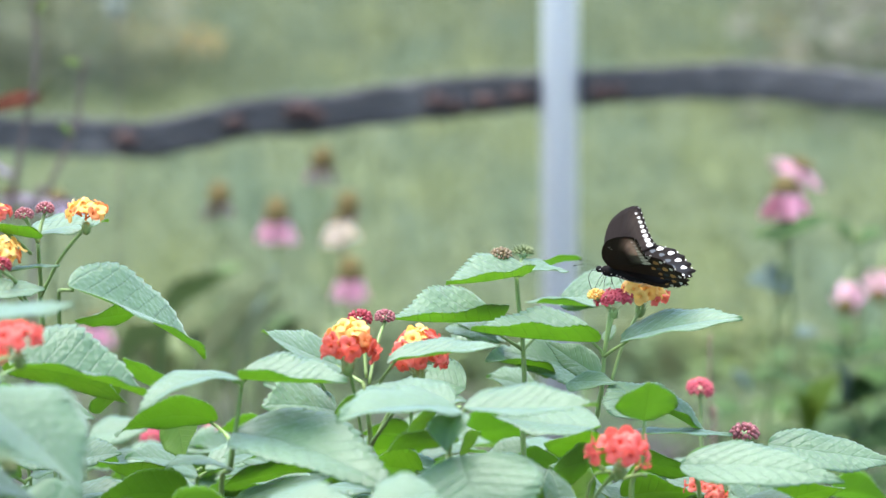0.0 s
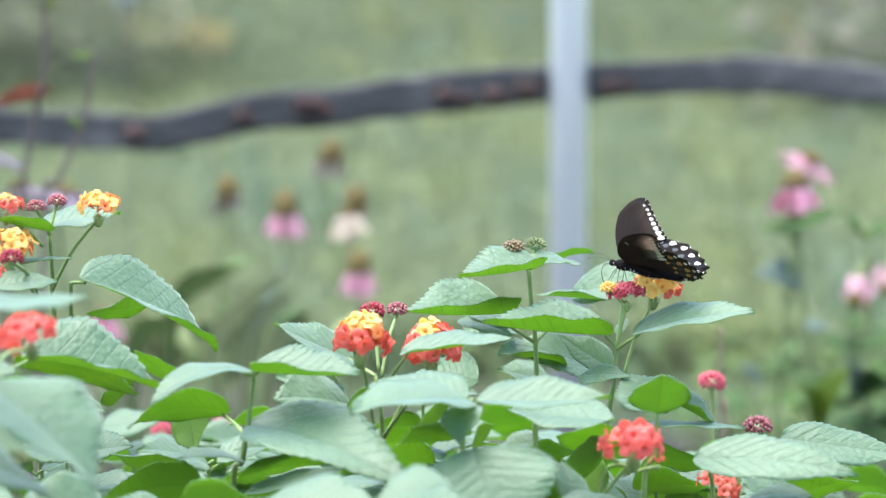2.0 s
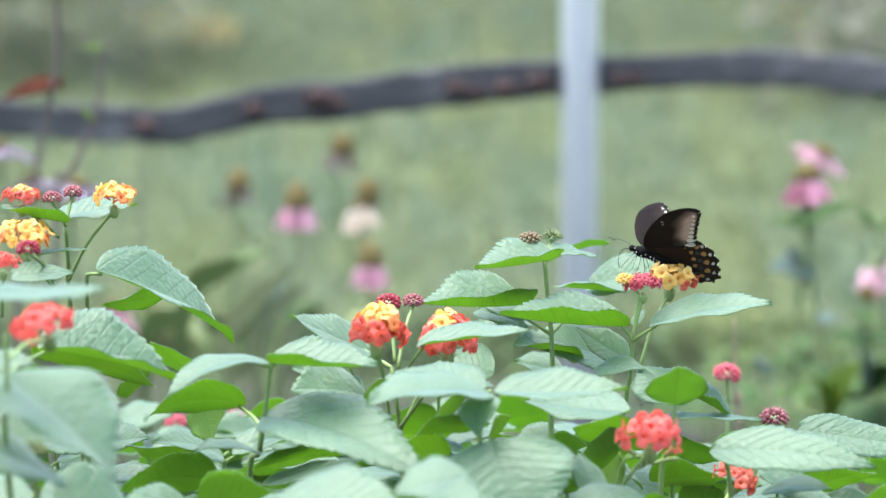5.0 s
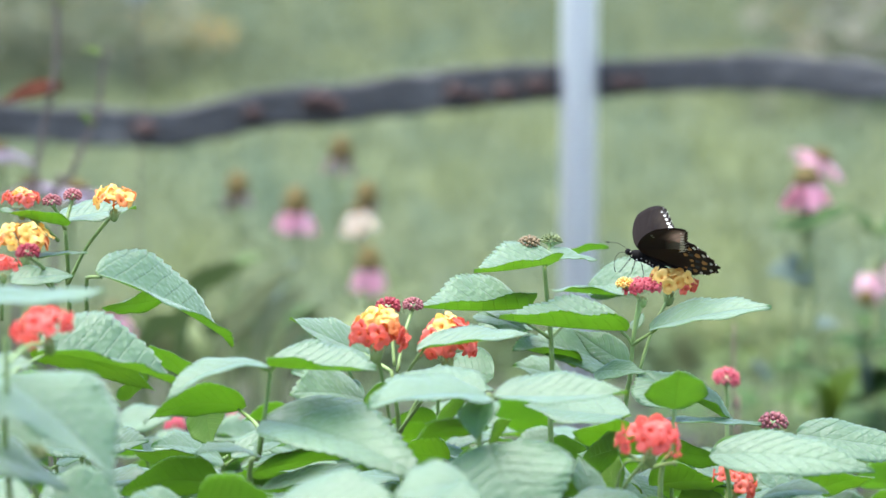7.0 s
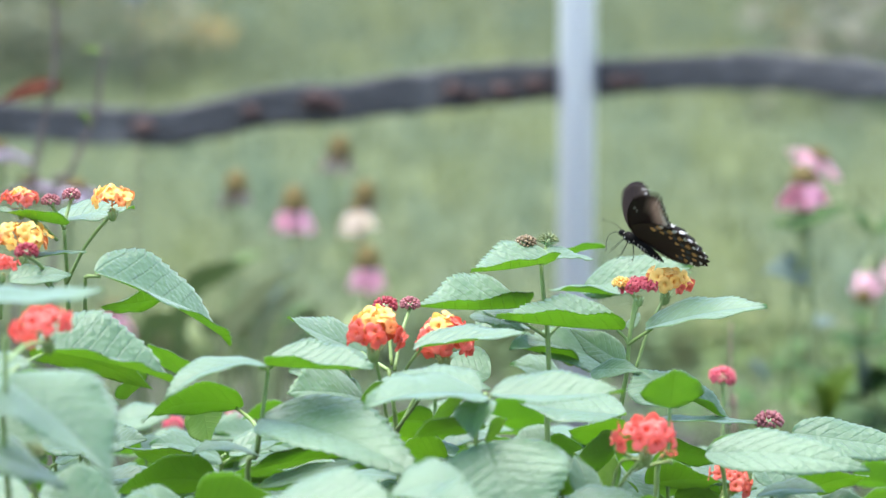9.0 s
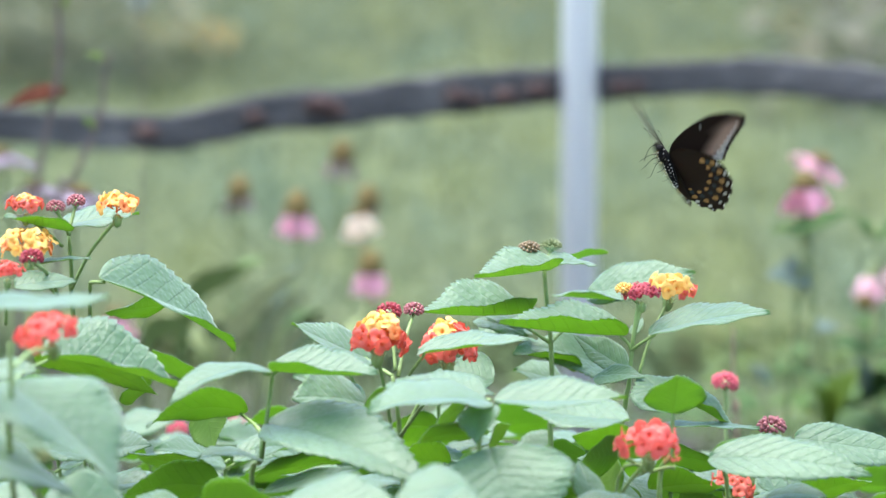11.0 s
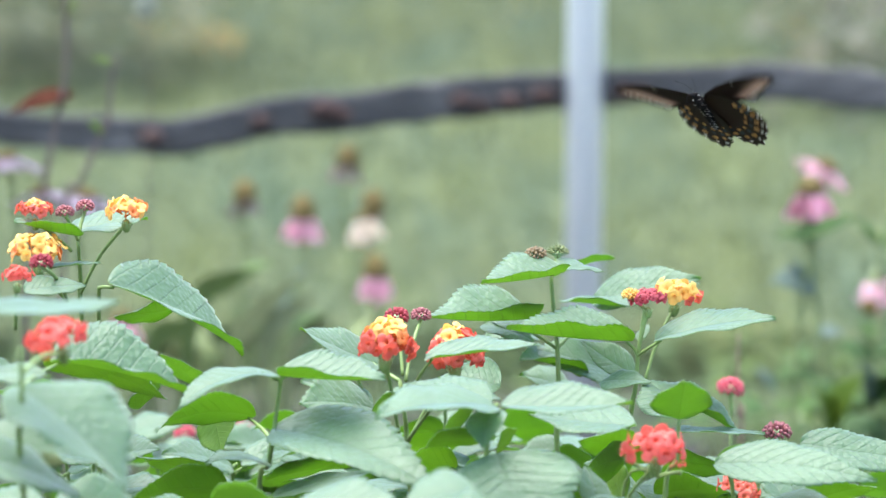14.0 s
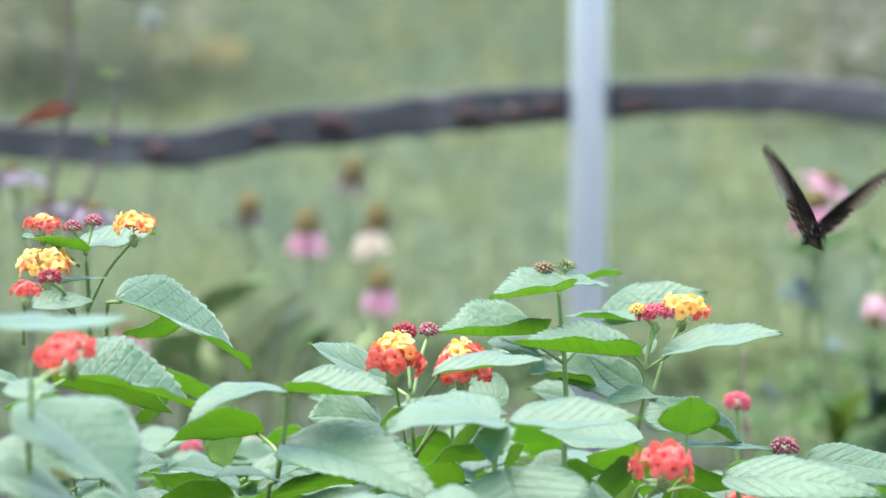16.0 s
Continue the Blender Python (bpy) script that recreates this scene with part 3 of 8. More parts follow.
leaf(s, (-0.2512, 1.9326, 0.7342), (-0.2233, 1.9526, 0.7356), 0.0174, -0.3, 16, 0.02)
s = shoot_at((-0.2024, 2.0126, 0.0000), "lantana shoot with large drooping leaves")
stem(s, [(-0.2024, 2.0126, 0.0000), (-0.2070, 1.9931, 0.4523), (-0.2249, 1.9826, 0.6651), (-0.2244, 1.9526, 0.7027), (-0.2220, 1.9326, 0.7230)], 0.0020, 0.0011)
leaf(s, (-0.2148, 1.9226, 0.7268), (-0.1401, 1.9815, 0.6776), 0.0700, 25.0, 27, 0.04, (-0.2220, 1.9326, 0.7230))
leaf(s, (-0.1830, 2.0026, 0.7028), (-0.2181, 1.9776, 0.7007), 0.0409, 27.5, 8, -0.02)
leaf(s, (-0.1776, 2.1026, 0.6408), (-0.1995, 2.0801, 0.6636), 0.0268, 10.3, 8, 0.03)
s = shoot_at((-0.2021, 1.6326, 0.0000), "near lantana shoot with a coral red flower head")
stem(s, [(-0.2021, 1.6326, 0.0000), (-0.2067, 1.6131, 0.4518), (-0.2246, 1.6026, 0.6643), (-0.2218, 1.5826, 0.7059), (-0.2221, 1.5826, 0.7357)], 0.0020, 0.0011)
umbel(s, (-0.2155, 1.6826, 0.7271), 0.0350, "coral", (-0.2223, 1.5826, 0.7221), (20, 5), "coral red flower head", count=13, flat=0.6, face=0.33)
leaf(s, (-0.2345, 1.5526, 0.7578), (-0.1752, 1.5876, 0.7580), 0.0385, 6.8, 8, -0.01)
leaf(s, (-0.2369, 1.8226, 0.6950), (-0.1641, 1.8526, 0.6728), 0.0740, 16.0, 34, 0.04, (-0.2252, 1.6026, 0.7124))
leaf(s, (-0.2841, 1.8626, 0.6906), (-0.2590, 1.8626, 0.6823), 0.0190, 9.9, 10, 0.05)
leaf(s, (-0.2482, 1.8826, 0.6871), (-0.1801, 1.9026, 0.6622), 0.0316, -38.5, 10, 0.05)
leaf(s, (-0.2279, 1.6026, 0.7140), (-0.1698, 1.5776, 0.6663), 0.0800, 4.5, 16, 0.05)
leaf(s, (-0.2511, 1.6526, 0.6836), (-0.2093, 1.6426, 0.6640), 0.0387, 28.1, 12, 0.06)
leaf(s, (-0.2268, 1.6626, 0.6708), (-0.2495, 1.6426, 0.6601), 0.0250, -17.6, 12, 0.05)
leaf(s, (-0.2404, 1.5826, 0.6815), (-0.1947, 1.6026, 0.6587), 0.0520, 18.0, 10, 0.05)
leaf(s, (-0.2517, 1.7026, 0.7051), (-0.2229, 1.7026, 0.7036), 0.0249, 16.5, 10, 0.05)
bud_head(s, (-0.2173, 1.6426, 0.6685), 0.0127, "g", (-0.2188, 1.6626, 0.6393), (0, 0))
leaf(s, (-0.2103, 1.6626, 0.6422), (-0.1680, 1.6926, 0.6235), 0.0470, 44.3, 10, 0.1)
leaf(s, (-0.1973, 1.9226, 0.6539), (-0.1892, 1.9082, 0.6724), 0.0227, 20.5, 8, 0.05)
s = shoot_at((-0.1115, 1.8926, 0.0000), "lantana shoot with paired pale green leaves")
stem(s, [(-0.1115, 1.8926, 0.0000), (-0.1096, 1.8731, 0.4135), (-0.1239, 1.8626, 0.6054), (-0.1177, 1.8426, 0.6344), (-0.1148, 1.8326, 0.6519), (-0.1106, 1.8326, 0.6817)], 0.0020, 0.0011)
leaf(s, (-0.1122, 1.8326, 0.6867), (-0.1652, 1.8026, 0.6724), 0.0364, -3.5, 14, 0.11, (-0.1106, 1.8326, 0.6817))
leaf(s, (-0.1121, 1.8426, 0.6849), (-0.0518, 1.8226, 0.6860), 0.0510, 7.0, 34, -0.02, (-0.1106, 1.8326, 0.6817))
leaf(s, (-0.1292, 1.9026, 0.6523), (-0.1845, 1.8726, 0.6477), 0.0389, 34.8, 14, 0.11, (-0.1155, 1.8326, 0.6487))
leaf(s, (-0.1656, 1.9526, 0.6439), (-0.1388, 1.9736, 0.6461), 0.0164, -2.8, 8, 0.05)
leaf(s, (-0.1621, 2.0026, 0.6451), (-0.1538, 1.9790, 0.6164), 0.0307, -122.8, 5, 0.05)
leaf(s, (-0.1148, 1.8326, 0.6565), (-0.0232, 1.7735, 0.6323), 0.0614, 17.0, 16, 0.05, (-0.1177, 1.8426, 0.6376))
leaf(s, (-0.1177, 1.8426, 0.6344), (-0.1517, 1.8173, 0.6388), 0.0309, -6.3, 8, 0.12)
leaf(s, (-0.1205, 1.8626, 0.6326), (-0.0914, 1.8847, 0.6344), 0.0219, -8.2, 16, 0.05)
leaf(s, (-0.1228, 1.8726, 0.6197), (-0.0711, 1.8976, 0.6250), 0.0382, -32.7, 12, 0.05)
leaf(s, (-0.1175, 1.8626, 0.6118), (-0.0610, 1.8826, 0.6227), 0.0252, 6.7, 10, 0.05)
leaf(s, (-0.1616, 1.9826, 0.6009), (-0.2024, 1.9487, 0.6209), 0.0398, 14.5, 8, 0.03)
leaf(s, (-0.1457, 1.9026, 0.6079), (-0.1986, 1.8648, 0.6076), 0.0408, 45.9, 14, 0.09)
s = shoot_at((-0.2026, 2.4500, 0.0000), "lantana shoot with a small rose red bud head")
stem(s, [(-0.2026, 2.4500, 0.0000), (-0.2066, 2.4300, 0.3348), (-0.2126, 2.4200, 0.5541)], 0.0012, 0.0008)
bud_head(s, (-0.2126, 2.4200, 0.5581), 0.0150, "r", (-0.2116, 2.4200, 0.5381), (0, 6), label="rose red bud head")
s = shoot_at((-0.1544, 2.3900, 0.0000), "lantana shoot with a small rose red bud head")
stem(s, [(-0.1544, 2.3900, 0.0000), (-0.1584, 2.3700, 0.3427), (-0.1644, 2.3600, 0.5671)], 0.0012, 0.0008)
bud_head(s, (-0.1644, 2.3600, 0.5711), 0.0155, "r", (-0.1634, 2.3600, 0.5511), (0, 6), label="rose red bud head")
s = shoot_at((-0.1148, 2.4300, 0.0000), "lantana shoot with a small rose red bud head")
stem(s, [(-0.1148, 2.4300, 0.0000), (-0.1188, 2.4100, 0.3302), (-0.1248, 2.4000, 0.5463)], 0.0012, 0.0008)
bud_head(s, (-0.1248, 2.4000, 0.5503), 0.0090, "r", (-0.1238, 2.4000, 0.5303), (0, 6), label="rose red bud head")
s = shoot_at((-0.0371, 1.9726, 0.0000), "lantana shoot with yellow, orange and red flower heads")
stem(s, [(-0.0371, 1.9726, 0.0000), (-0.0298, 1.9531, 0.4235), (-0.0413, 1.9426, 0.6207), (-0.0427, 1.9326, 0.6456), (-0.0459, 1.9326, 0.6688)], 0.0020, 0.0011)
umbel(s, (-0.0526, 1.9026, 0.6949), 0.0383, "sunset", (-0.0458, 1.9226, 0.6340), (8, 0), "yellow and red domed flower head", count=38, flat=0.85)
umbel(s, (-0.0141, 1.9326, 0.6862), 0.0408, "flame", (-0.0411, 1.9326, 0.6324), (0, 4), "coral and peach domed flower head", count=36, flat=0.85)
bud_head(s, (-0.0486, 1.9726, 0.7017), 0.0139, "d", (-0.0446, 1.9526, 0.6692), (0, 0))
bud_head(s, (-0.0342, 1.9926, 0.7002), 0.0114, "p", (-0.0430, 1.9526, 0.6659), (0, 0))
leaf(s, (-0.0591, 1.9626, 0.6743), (-0.1053, 1.9426, 0.6984), 0.0420, -26.6, 14, -0.01, (-0.0461, 1.9426, 0.6673))
leaf(s, (-0.0306, 1.8826, 0.6891), (0.0319, 1.8626, 0.7007), 0.0420, 7.9, 20, -0.01, (-0.0424, 1.9226, 0.6571))
leaf(s, (0.0367, 2.0526, 0.6912), (-0.0311, 2.0084, 0.6973), 0.0630, -6.0, 38, -0.02)
leaf(s, (0.0039, 2.0626, 0.6859), (0.0349, 2.0426, 0.6779), 0.0286, 9.3, 8, 0.05)
leaf(s, (-0.0598, 1.9026, 0.6568), (-0.1018, 1.8727, 0.6647), 0.0501, -35.4, 14, 0.06)
leaf(s, (-0.0623, 1.9326, 0.6523), (-0.1046, 1.9426, 0.6674), 0.0323, -16.7, 10, 0.05)
leaf(s, (-0.0609, 1.8826, 0.6583), (-0.0395, 1.9009, 0.6662), 0.0173, -57.2, 8, 0.05)
leaf(s, (0.0135, 1.9826, 0.6581), (-0.0235, 1.9926, 0.6618), 0.0401, -25.1, 12, 0.1)
stem(s, [(-0.0585, 1.9326, 0.6324), (-0.0587, 1.9326, 0.6440), (-0.0590, 1.9326, 0.6556)], 0.0012, 0.001)
stem(s, [(-0.0626, 1.9426, 0.6507), (-0.0677, 1.9476, 0.6600), (-0.0727, 1.9526, 0.6693)], 0.0012, 0.001)
stem(s, [(-0.0411, 1.9326, 0.6340), (-0.0343, 1.9176, 0.6454), (-0.0276, 1.9026, 0.6568)], 0.0012, 0.001)
s = shoot_at((0.0448, 2.0826, 0.0000), "upright lantana shoot with green buds at its tip")
stem(s, [(0.0448, 2.0826, 0.0000), (0.0580, 2.0631, 0.4183), (0.0498, 2.0526, 0.6127), (0.0508, 2.0526, 0.6373), (0.0497, 2.0526, 0.6724), (0.0472, 2.0526, 0.6969), (0.0454, 2.0526, 0.7171)], 0.0020, 0.0013)
bud_head(s, (0.0357, 2.0526, 0.7304), 0.0130, "m", (0.0454, 2.0526, 0.7171), (0, -8), label="rusty green bud head")
bud_head(s, (0.0501, 2.0726, 0.7300), 0.0118, "g", (0.0461, 2.0526, 0.7171), (0, 0), label="green bud head")
leaf(s, (0.0537, 2.0426, 0.7213), (0.0021, 2.0076, 0.7182), 0.0510, -3.0, 34, -0.02)
leaf(s, (0.0477, 2.0526, 0.7223), (0.0780, 2.0576, 0.7204), 0.0332, 6.9, 16, 0.01)
leaf(s, (0.0462, 2.0826, 0.7152), (0.0875, 2.1113, 0.7227), 0.0251, -27.8, 10, 0.04)
leaf(s, (0.0450, 2.0626, 0.7181), (0.0181, 2.0830, 0.7198), 0.0198, 19.8, 10, 0.05)
leaf(s, (0.0368, 2.0526, 0.6822), (0.0040, 2.0770, 0.6887), 0.0246, -10.0, 8, 0.05, (0.0490, 2.0526, 0.6724))
leaf(s, (0.0579, 2.0626, 0.6816), (0.0813, 2.0807, 0.6863), 0.0171, -6.4, 10, 0.05, (0.0497, 2.0526, 0.6724))
leaf(s, (0.0646, 2.1026, 0.6477), (0.0268, 2.0754, 0.6630), 0.0477, -10.0, 28, 0.05)
s = shoot_at((0.0783, 2.0326, 0.0000), "lantana shoot with a crimson and a yellow flower head")
stem(s, [(0.0783, 2.0326, 0.0000), (0.0939, 2.0131, 0.3967), (0.0869, 2.0026, 0.5795), (0.0935, 2.0026, 0.6414), (0.0958, 2.0026, 0.6551), (0.0977, 2.0026, 0.6791), (0.1010, 2.0026, 0.7029)], 0.0020, 0.0011)
umbel(s, (0.1027, 2.0026, 0.7084), 0.0242, "crimson", (0.0977, 2.0026, 0.6791), (0, -4), "crimson flower head going over", count=60, flat=0.62)
umbel(s, (0.1221, 2.0326, 0.7096), 0.0335, "gold", (0.1018, 2.0126, 0.6571), (0, 8), "yellow and red flower head", count=20, flat=0.5, face=0.27)
bud_head(s, (0.0925, 2.0026, 0.7118), 0.0101, "y", (0.1010, 2.0026, 0.7029), (0, 0))
leaf(s, (0.1068, 1.9926, 0.6856), (0.1775, 1.9726, 0.7017), 0.0480, 13.6, 16, 0.04, (0.0971, 2.0026, 0.6746))
leaf(s, (0.0937, 2.0026, 0.6839), (0.0168, 1.9726, 0.6948), 0.0590, -4.0, 38, -0.02, (0.0971, 2.0026, 0.6746))
leaf(s, (0.0751, 2.1426, 0.6911), (0.1429, 2.1126, 0.7093), 0.0410, 36.0, 16, 0.05)
leaf(s, (0.0983, 2.1100, 0.6918), (0.0525, 2.1300, 0.6929), 0.0340, 4.0, 20, 0.00)
leaf(s, (0.1170, 2.1526, 0.7029), (0.1457, 2.1576, 0.7008), 0.0204, 14.3, 10, 0.05)
leaf(s, (0.0379, 2.1026, 0.6776), (0.0047, 2.0826, 0.6748), 0.0337, -22.9, 10, 0.06)
leaf(s, (0.0966, 2.1026, 0.6441), (0.0306, 2.0926, 0.6664), 0.0458, -25.7, 12, 0.06)
leaf(s, (0.0617, 2.1226, 0.6347), (0.0274, 2.1126, 0.6464), 0.0358, -27.3, 12, 0.06)
leaf(s, (0.0968, 2.0226, 0.6591), (0.0625, 2.0226, 0.6816), 0.0264, -36.8, 16, 0.0)
leaf(s, (0.0740, 1.9826, 0.6615), (0.1033, 1.9676, 0.6636), 0.0217, 22.7, 8, 0.05)
leaf(s, (0.0994, 2.0226, 0.6816), (0.1051, 2.0334, 0.6905), 0.0099, -17.0, 8, 0.05)
s = shoot_at((0.0037, 1.8326, 0.0000), "near lantana shoot with broad pale leaves")
stem(s, [(0.0037, 1.8326, 0.0000), (0.0139, 1.8131, 0.4327), (0.0041, 1.8026, 0.6349), (0.0071, 1.7926, 0.6613), (0.0091, 1.7826, 0.6782)], 0.0020, 0.0011)
leaf(s, (0.0083, 1.7726, 0.6787), (-0.0554, 1.7376, 0.6779), 0.0539, -9.3, 16, 0.05, (0.0091, 1.7826, 0.6736))
leaf(s, (0.0114, 1.7826, 0.6778), (0.0829, 1.7726, 0.6804), 0.0452, 13.6, 22, -0.02, (0.0091, 1.7826, 0.6736))
leaf(s, (0.0056, 1.8026, 0.6751), (-0.0408, 1.8344, 0.6798), 0.0335, -14.6, 12, 0.08)
leaf(s, (0.0068, 1.7626, 0.6782), (0.0017, 1.7458, 0.6598), 0.0247, 10.2, 18, 0.1)
leaf(s, (0.0088, 1.7550, 0.6558), (0.0283, 1.7150, 0.6079), 0.0760, 20.0, 10, 0.08)
leaf(s, (0.0071, 1.8026, 0.6582), (-0.0299, 1.8288, 0.6461), 0.0269, 25.6, 10, 0.05)
leaf(s, (0.0094, 1.8226, 0.6471), (0.0214, 1.8361, 0.6559), 0.0160, -66.1, 8, 0.05)
leaf(s, (-0.0035, 1.8626, 0.6629), (-0.0223, 1.8440, 0.6500), 0.0177, 62.2, 8, 0.05)
leaf(s, (-0.0312, 1.6026, 0.6476), (0.0068, 1.5776, 0.6509), 0.0437, 30.0, 8, 0.05)
leaf(s, (-0.0011, 1.6226, 0.6578), (-0.0396, 1.6126, 0.6513), 0.0395, -22.3, 10, 0.1)
leaf(s, (-0.1000, 1.6626, 0.6393), (-0.0318, 1.6426, 0.6387), 0.0535, 23.7, 10, 0.06)
umbel(s, (-0.0123, 1.6626, 0.6421), 0.0112, "ember", (-0.0096, 1.7026, 0.6229), (0, 0), count=14)
s = shoot_at((0.0957, 1.9026, 0.0000), "near lantana shoot with a lime green young leaf")
stem(s, [(0.0957, 1.9026, 0.0000), (0.1126, 1.8831, 0.4122), (0.1063, 1.8726, 0.6034), (0.1119, 1.8626, 0.6340), (0.1133, 1.8626, 0.6580)], 0.0020, 0.0011)
leaf(s, (0.0878, 1.8426, 0.6574), (0.0278, 1.8526, 0.6621), 0.0484, -10.1, 12, -0.02)
leaf(s, (0.1133, 1.8626, 0.6580), (0.1153, 1.8459, 0.6818), 0.0353, 1.0, 12, 0.03)
leaf(s, (0.1224, 1.9526, 0.6440), (0.1004, 1.9761, 0.6641), 0.0470, -11.0, 10, 0.05)
leaf(s, (0.1220, 1.9726, 0.6494), (0.1571, 1.9826, 0.6291), 0.0417, 16.9, 32, 0.05)
leaf(s, (0.1093, 1.9526, 0.6350), (0.1718, 1.9676, 0.6325), 0.0307, -0.8, 14, 0.02)
leaf(s, (0.0886, 1.9026, 0.6339), (0.0572, 1.8826, 0.6420), 0.0311, 37.6, 8, 0.05)
s = shoot_at((0.0698, 1.8326, 0.0000), "lantana shoot with a ragged coral red flower head")
stem(s, [(0.0698, 1.8326, 0.0000), (0.0849, 1.8131, 0.4206), (0.0776, 1.8026, 0.6162), (0.0968, 1.7926, 0.6428)], 0.0013, 0.0008)
umbel(s, (0.0956, 1.7826, 0.6543), 0.0365, "coral", (0.0791, 1.8026, 0.6194), (10, 0), "coral red flower head", count=14, flat=0.62, face=0.32)
umbel(s, (0.0800, 1.7926, 0.6495), 0.0114, "coral", (0.0944, 1.8026, 0.6349), (0, 0), count=5)
umbel(s, (0.1096, 1.7926, 0.6427), 0.0114, "coral", (0.0974, 1.8026, 0.6349), (0, 0), count=5)
leaf(s, (0.0854, 1.9026, 0.6290), (0.0605, 1.8835, 0.6241), 0.0293, 64.1, 6, 0.05)
leaf(s, (0.0661, 1.7826, 0.6199), (0.0576, 1.8019, 0.6412), 0.0222, 15.3, 10, 0.05)
leaf(s, (0.0839, 1.9026, 0.6011), (0.0733, 1.9233, 0.6239), 0.0283, 96.1, 8, 0.05)
leaf(s, (0.0995, 1.9526, 0.5954), (0.0619, 1.9235, 0.6222), 0.0303, -32.3, 20, 0.05)
leaf(s, (0.1061, 1.9526, 0.5987), (0.1489, 1.9276, 0.6048), 0.0385, -31.8, 14, 0.05)
leaf(s, (0.1157, 2.0026, 0.6105), (0.1545, 1.9776, 0.6072), 0.0297, -39.1, 8, 0.05)
leaf(s, (0.0954, 2.0026, 0.5967), (0.1112, 1.9813, 0.5766), 0.0293, -3.6, 10, 0.05)
s = shoot_at((0.1322, 1.9126, 0.0000), "lantana shoot with large pale serrated leaves")
stem(s, [(0.1322, 1.9126, 0.0000), (0.1518, 1.8931, 0.4110), (0.1469, 1.8826, 0.6015), (0.1362, 1.8626, 0.6308)], 0.0020, 0.0011)
leaf(s, (0.1337, 1.8626, 0.6324), (0.2223, 1.8326, 0.6279), 0.0390, 30.0, 10, 0.08)
leaf(s, (0.1963, 2.0026, 0.6213), (0.2740, 2.0126, 0.6087), 0.0370, 32.0, 10, 0.02)
umbel(s, (0.1525, 1.9126, 0.6072), 0.0295, "brick", (0.1406, 1.8626, 0.5939), (15, 20), "orange red flower head", count=24, flat=0.7)
bud_head(s, (0.1803, 1.9826, 0.6315), 0.0160, "p", (0.1846, 2.0026, 0.5794), (0, 0), label="dusky pink bud head")
leaf(s, (0.1891, 1.9526, 0.5886), (0.2339, 1.9276, 0.6081), 0.0360, -25.9, 10, 0.08)
leaf(s, (0.1776, 1.9026, 0.6043), (0.1660, 1.9189, 0.6179), 0.0207, 1.1, 8, 0.05)
leaf(s, (0.1618, 1.8526, 0.6102), (0.1994, 1.8376, 0.6135), 0.0282, 10.7, 12, 0.1)
leaf(s, (0.1867, 1.9626, 0.5969), (0.2086, 1.9820, 0.6105), 0.0224, 0.4, 8, 0.05)
stem(s, [(0.1842, 1.9526, 0.5819), (0.1851, 1.9526, 0.5987), (0.1859, 1.9626, 0.6121)], 0.0018, 0.0014)
s = shoot_at((0.1878, 2.3300, 0.0000), "lantana shoot with a rose red bud head")
stem(s, [(0.1878, 2.3300, 0.0000), (0.1838, 2.3100, 0.3668), (0.1778, 2.3000, 0.6074)], 0.0014, 0.0009)
bud_head(s, (0.1778, 2.3000, 0.6114), 0.0180, "r", (0.1788, 2.3000, 0.5914), (0, 10), label="rose red bud head")
s = shoot_at((-0.2106, 2.0426, 0.0000), "leafy lantana shoot in the thick of the bed")
stem(s, [(-0.2106, 2.0426, 0.0000), (-0.2158, 2.0231, 0.4001), (-0.2340, 2.0126, 0.5848), (-0.2312, 2.0026, 0.6073)], 0.0016, 0.0011)
leaf(s, (-0.2284, 2.0026, 0.6095), (-0.1913, 1.9786, 0.6204), 0.0314, 34.1, 17.0, 0.05, (-0.2312, 2.0026, 0.6054), fine=False)
leaf(s, (-0.2339, 2.0026, 0.6098), (-0.2684, 1.9862, 0.6159), 0.0323, -13.1, 9.0, 0.05, (-0.2312, 2.0026, 0.6056), fine=False)
leaf(s, (-0.2287, 2.0026, 0.5865), (-0.1866, 1.9931, 0.5932), 0.0358, 12.3, 19.0, 0.08, (-0.2315, 2.0026, 0.5824), fine=False)
leaf(s, (-0.2342, 2.0026, 0.5863), (-0.2634, 1.9970, 0.5895), 0.0229, 44.7, 12.0, 0.05, (-0.2315, 2.0026, 0.5821), fine=False)
leaf(s, (-0.2290, 2.0026, 0.5669), (-0.1854, 1.9780, 0.5643), 0.0323, -50.1, 13.0, 0.08, (-0.2318, 2.0026, 0.5627), fine=False)
leaf(s, (-0.2344, 2.0026, 0.5679), (-0.2657, 1.9992, 0.5658), 0.0272, 38.6, 10.0, 0.05, (-0.2318, 2.0026, 0.5637), fine=False)
s = shoot_at((-0.1695, 2.0926, 0.0000), "leafy lantana shoot in the thick of the bed")
stem(s, [(-0.1695, 2.0926, 0.0000), (-0.1717, 2.0731, 0.3827), (-0.1883, 2.0626, 0.5580), (-0.1847, 2.0526, 0.5811)], 0.0016, 0.0011)
leaf(s, (-0.1818, 2.0526, 0.5837), (-0.1430, 2.0600, 0.5811), 0.0327, 10.3, 20.0, 0.04, (-0.1847, 2.0526, 0.5794), fine=False)
leaf(s, (-0.1874, 2.0526, 0.5836), (-0.2302, 2.0414, 0.5822), 0.0340, -1.5, 14.0, 0.08, (-0.1847, 2.0526, 0.5793), fine=False)
leaf(s, (-0.1821, 2.0526, 0.5613), (-0.1389, 2.0630, 0.5518), 0.0384, 19.3, 12.0, 0.07, (-0.1849, 2.0526, 0.5571), fine=False)
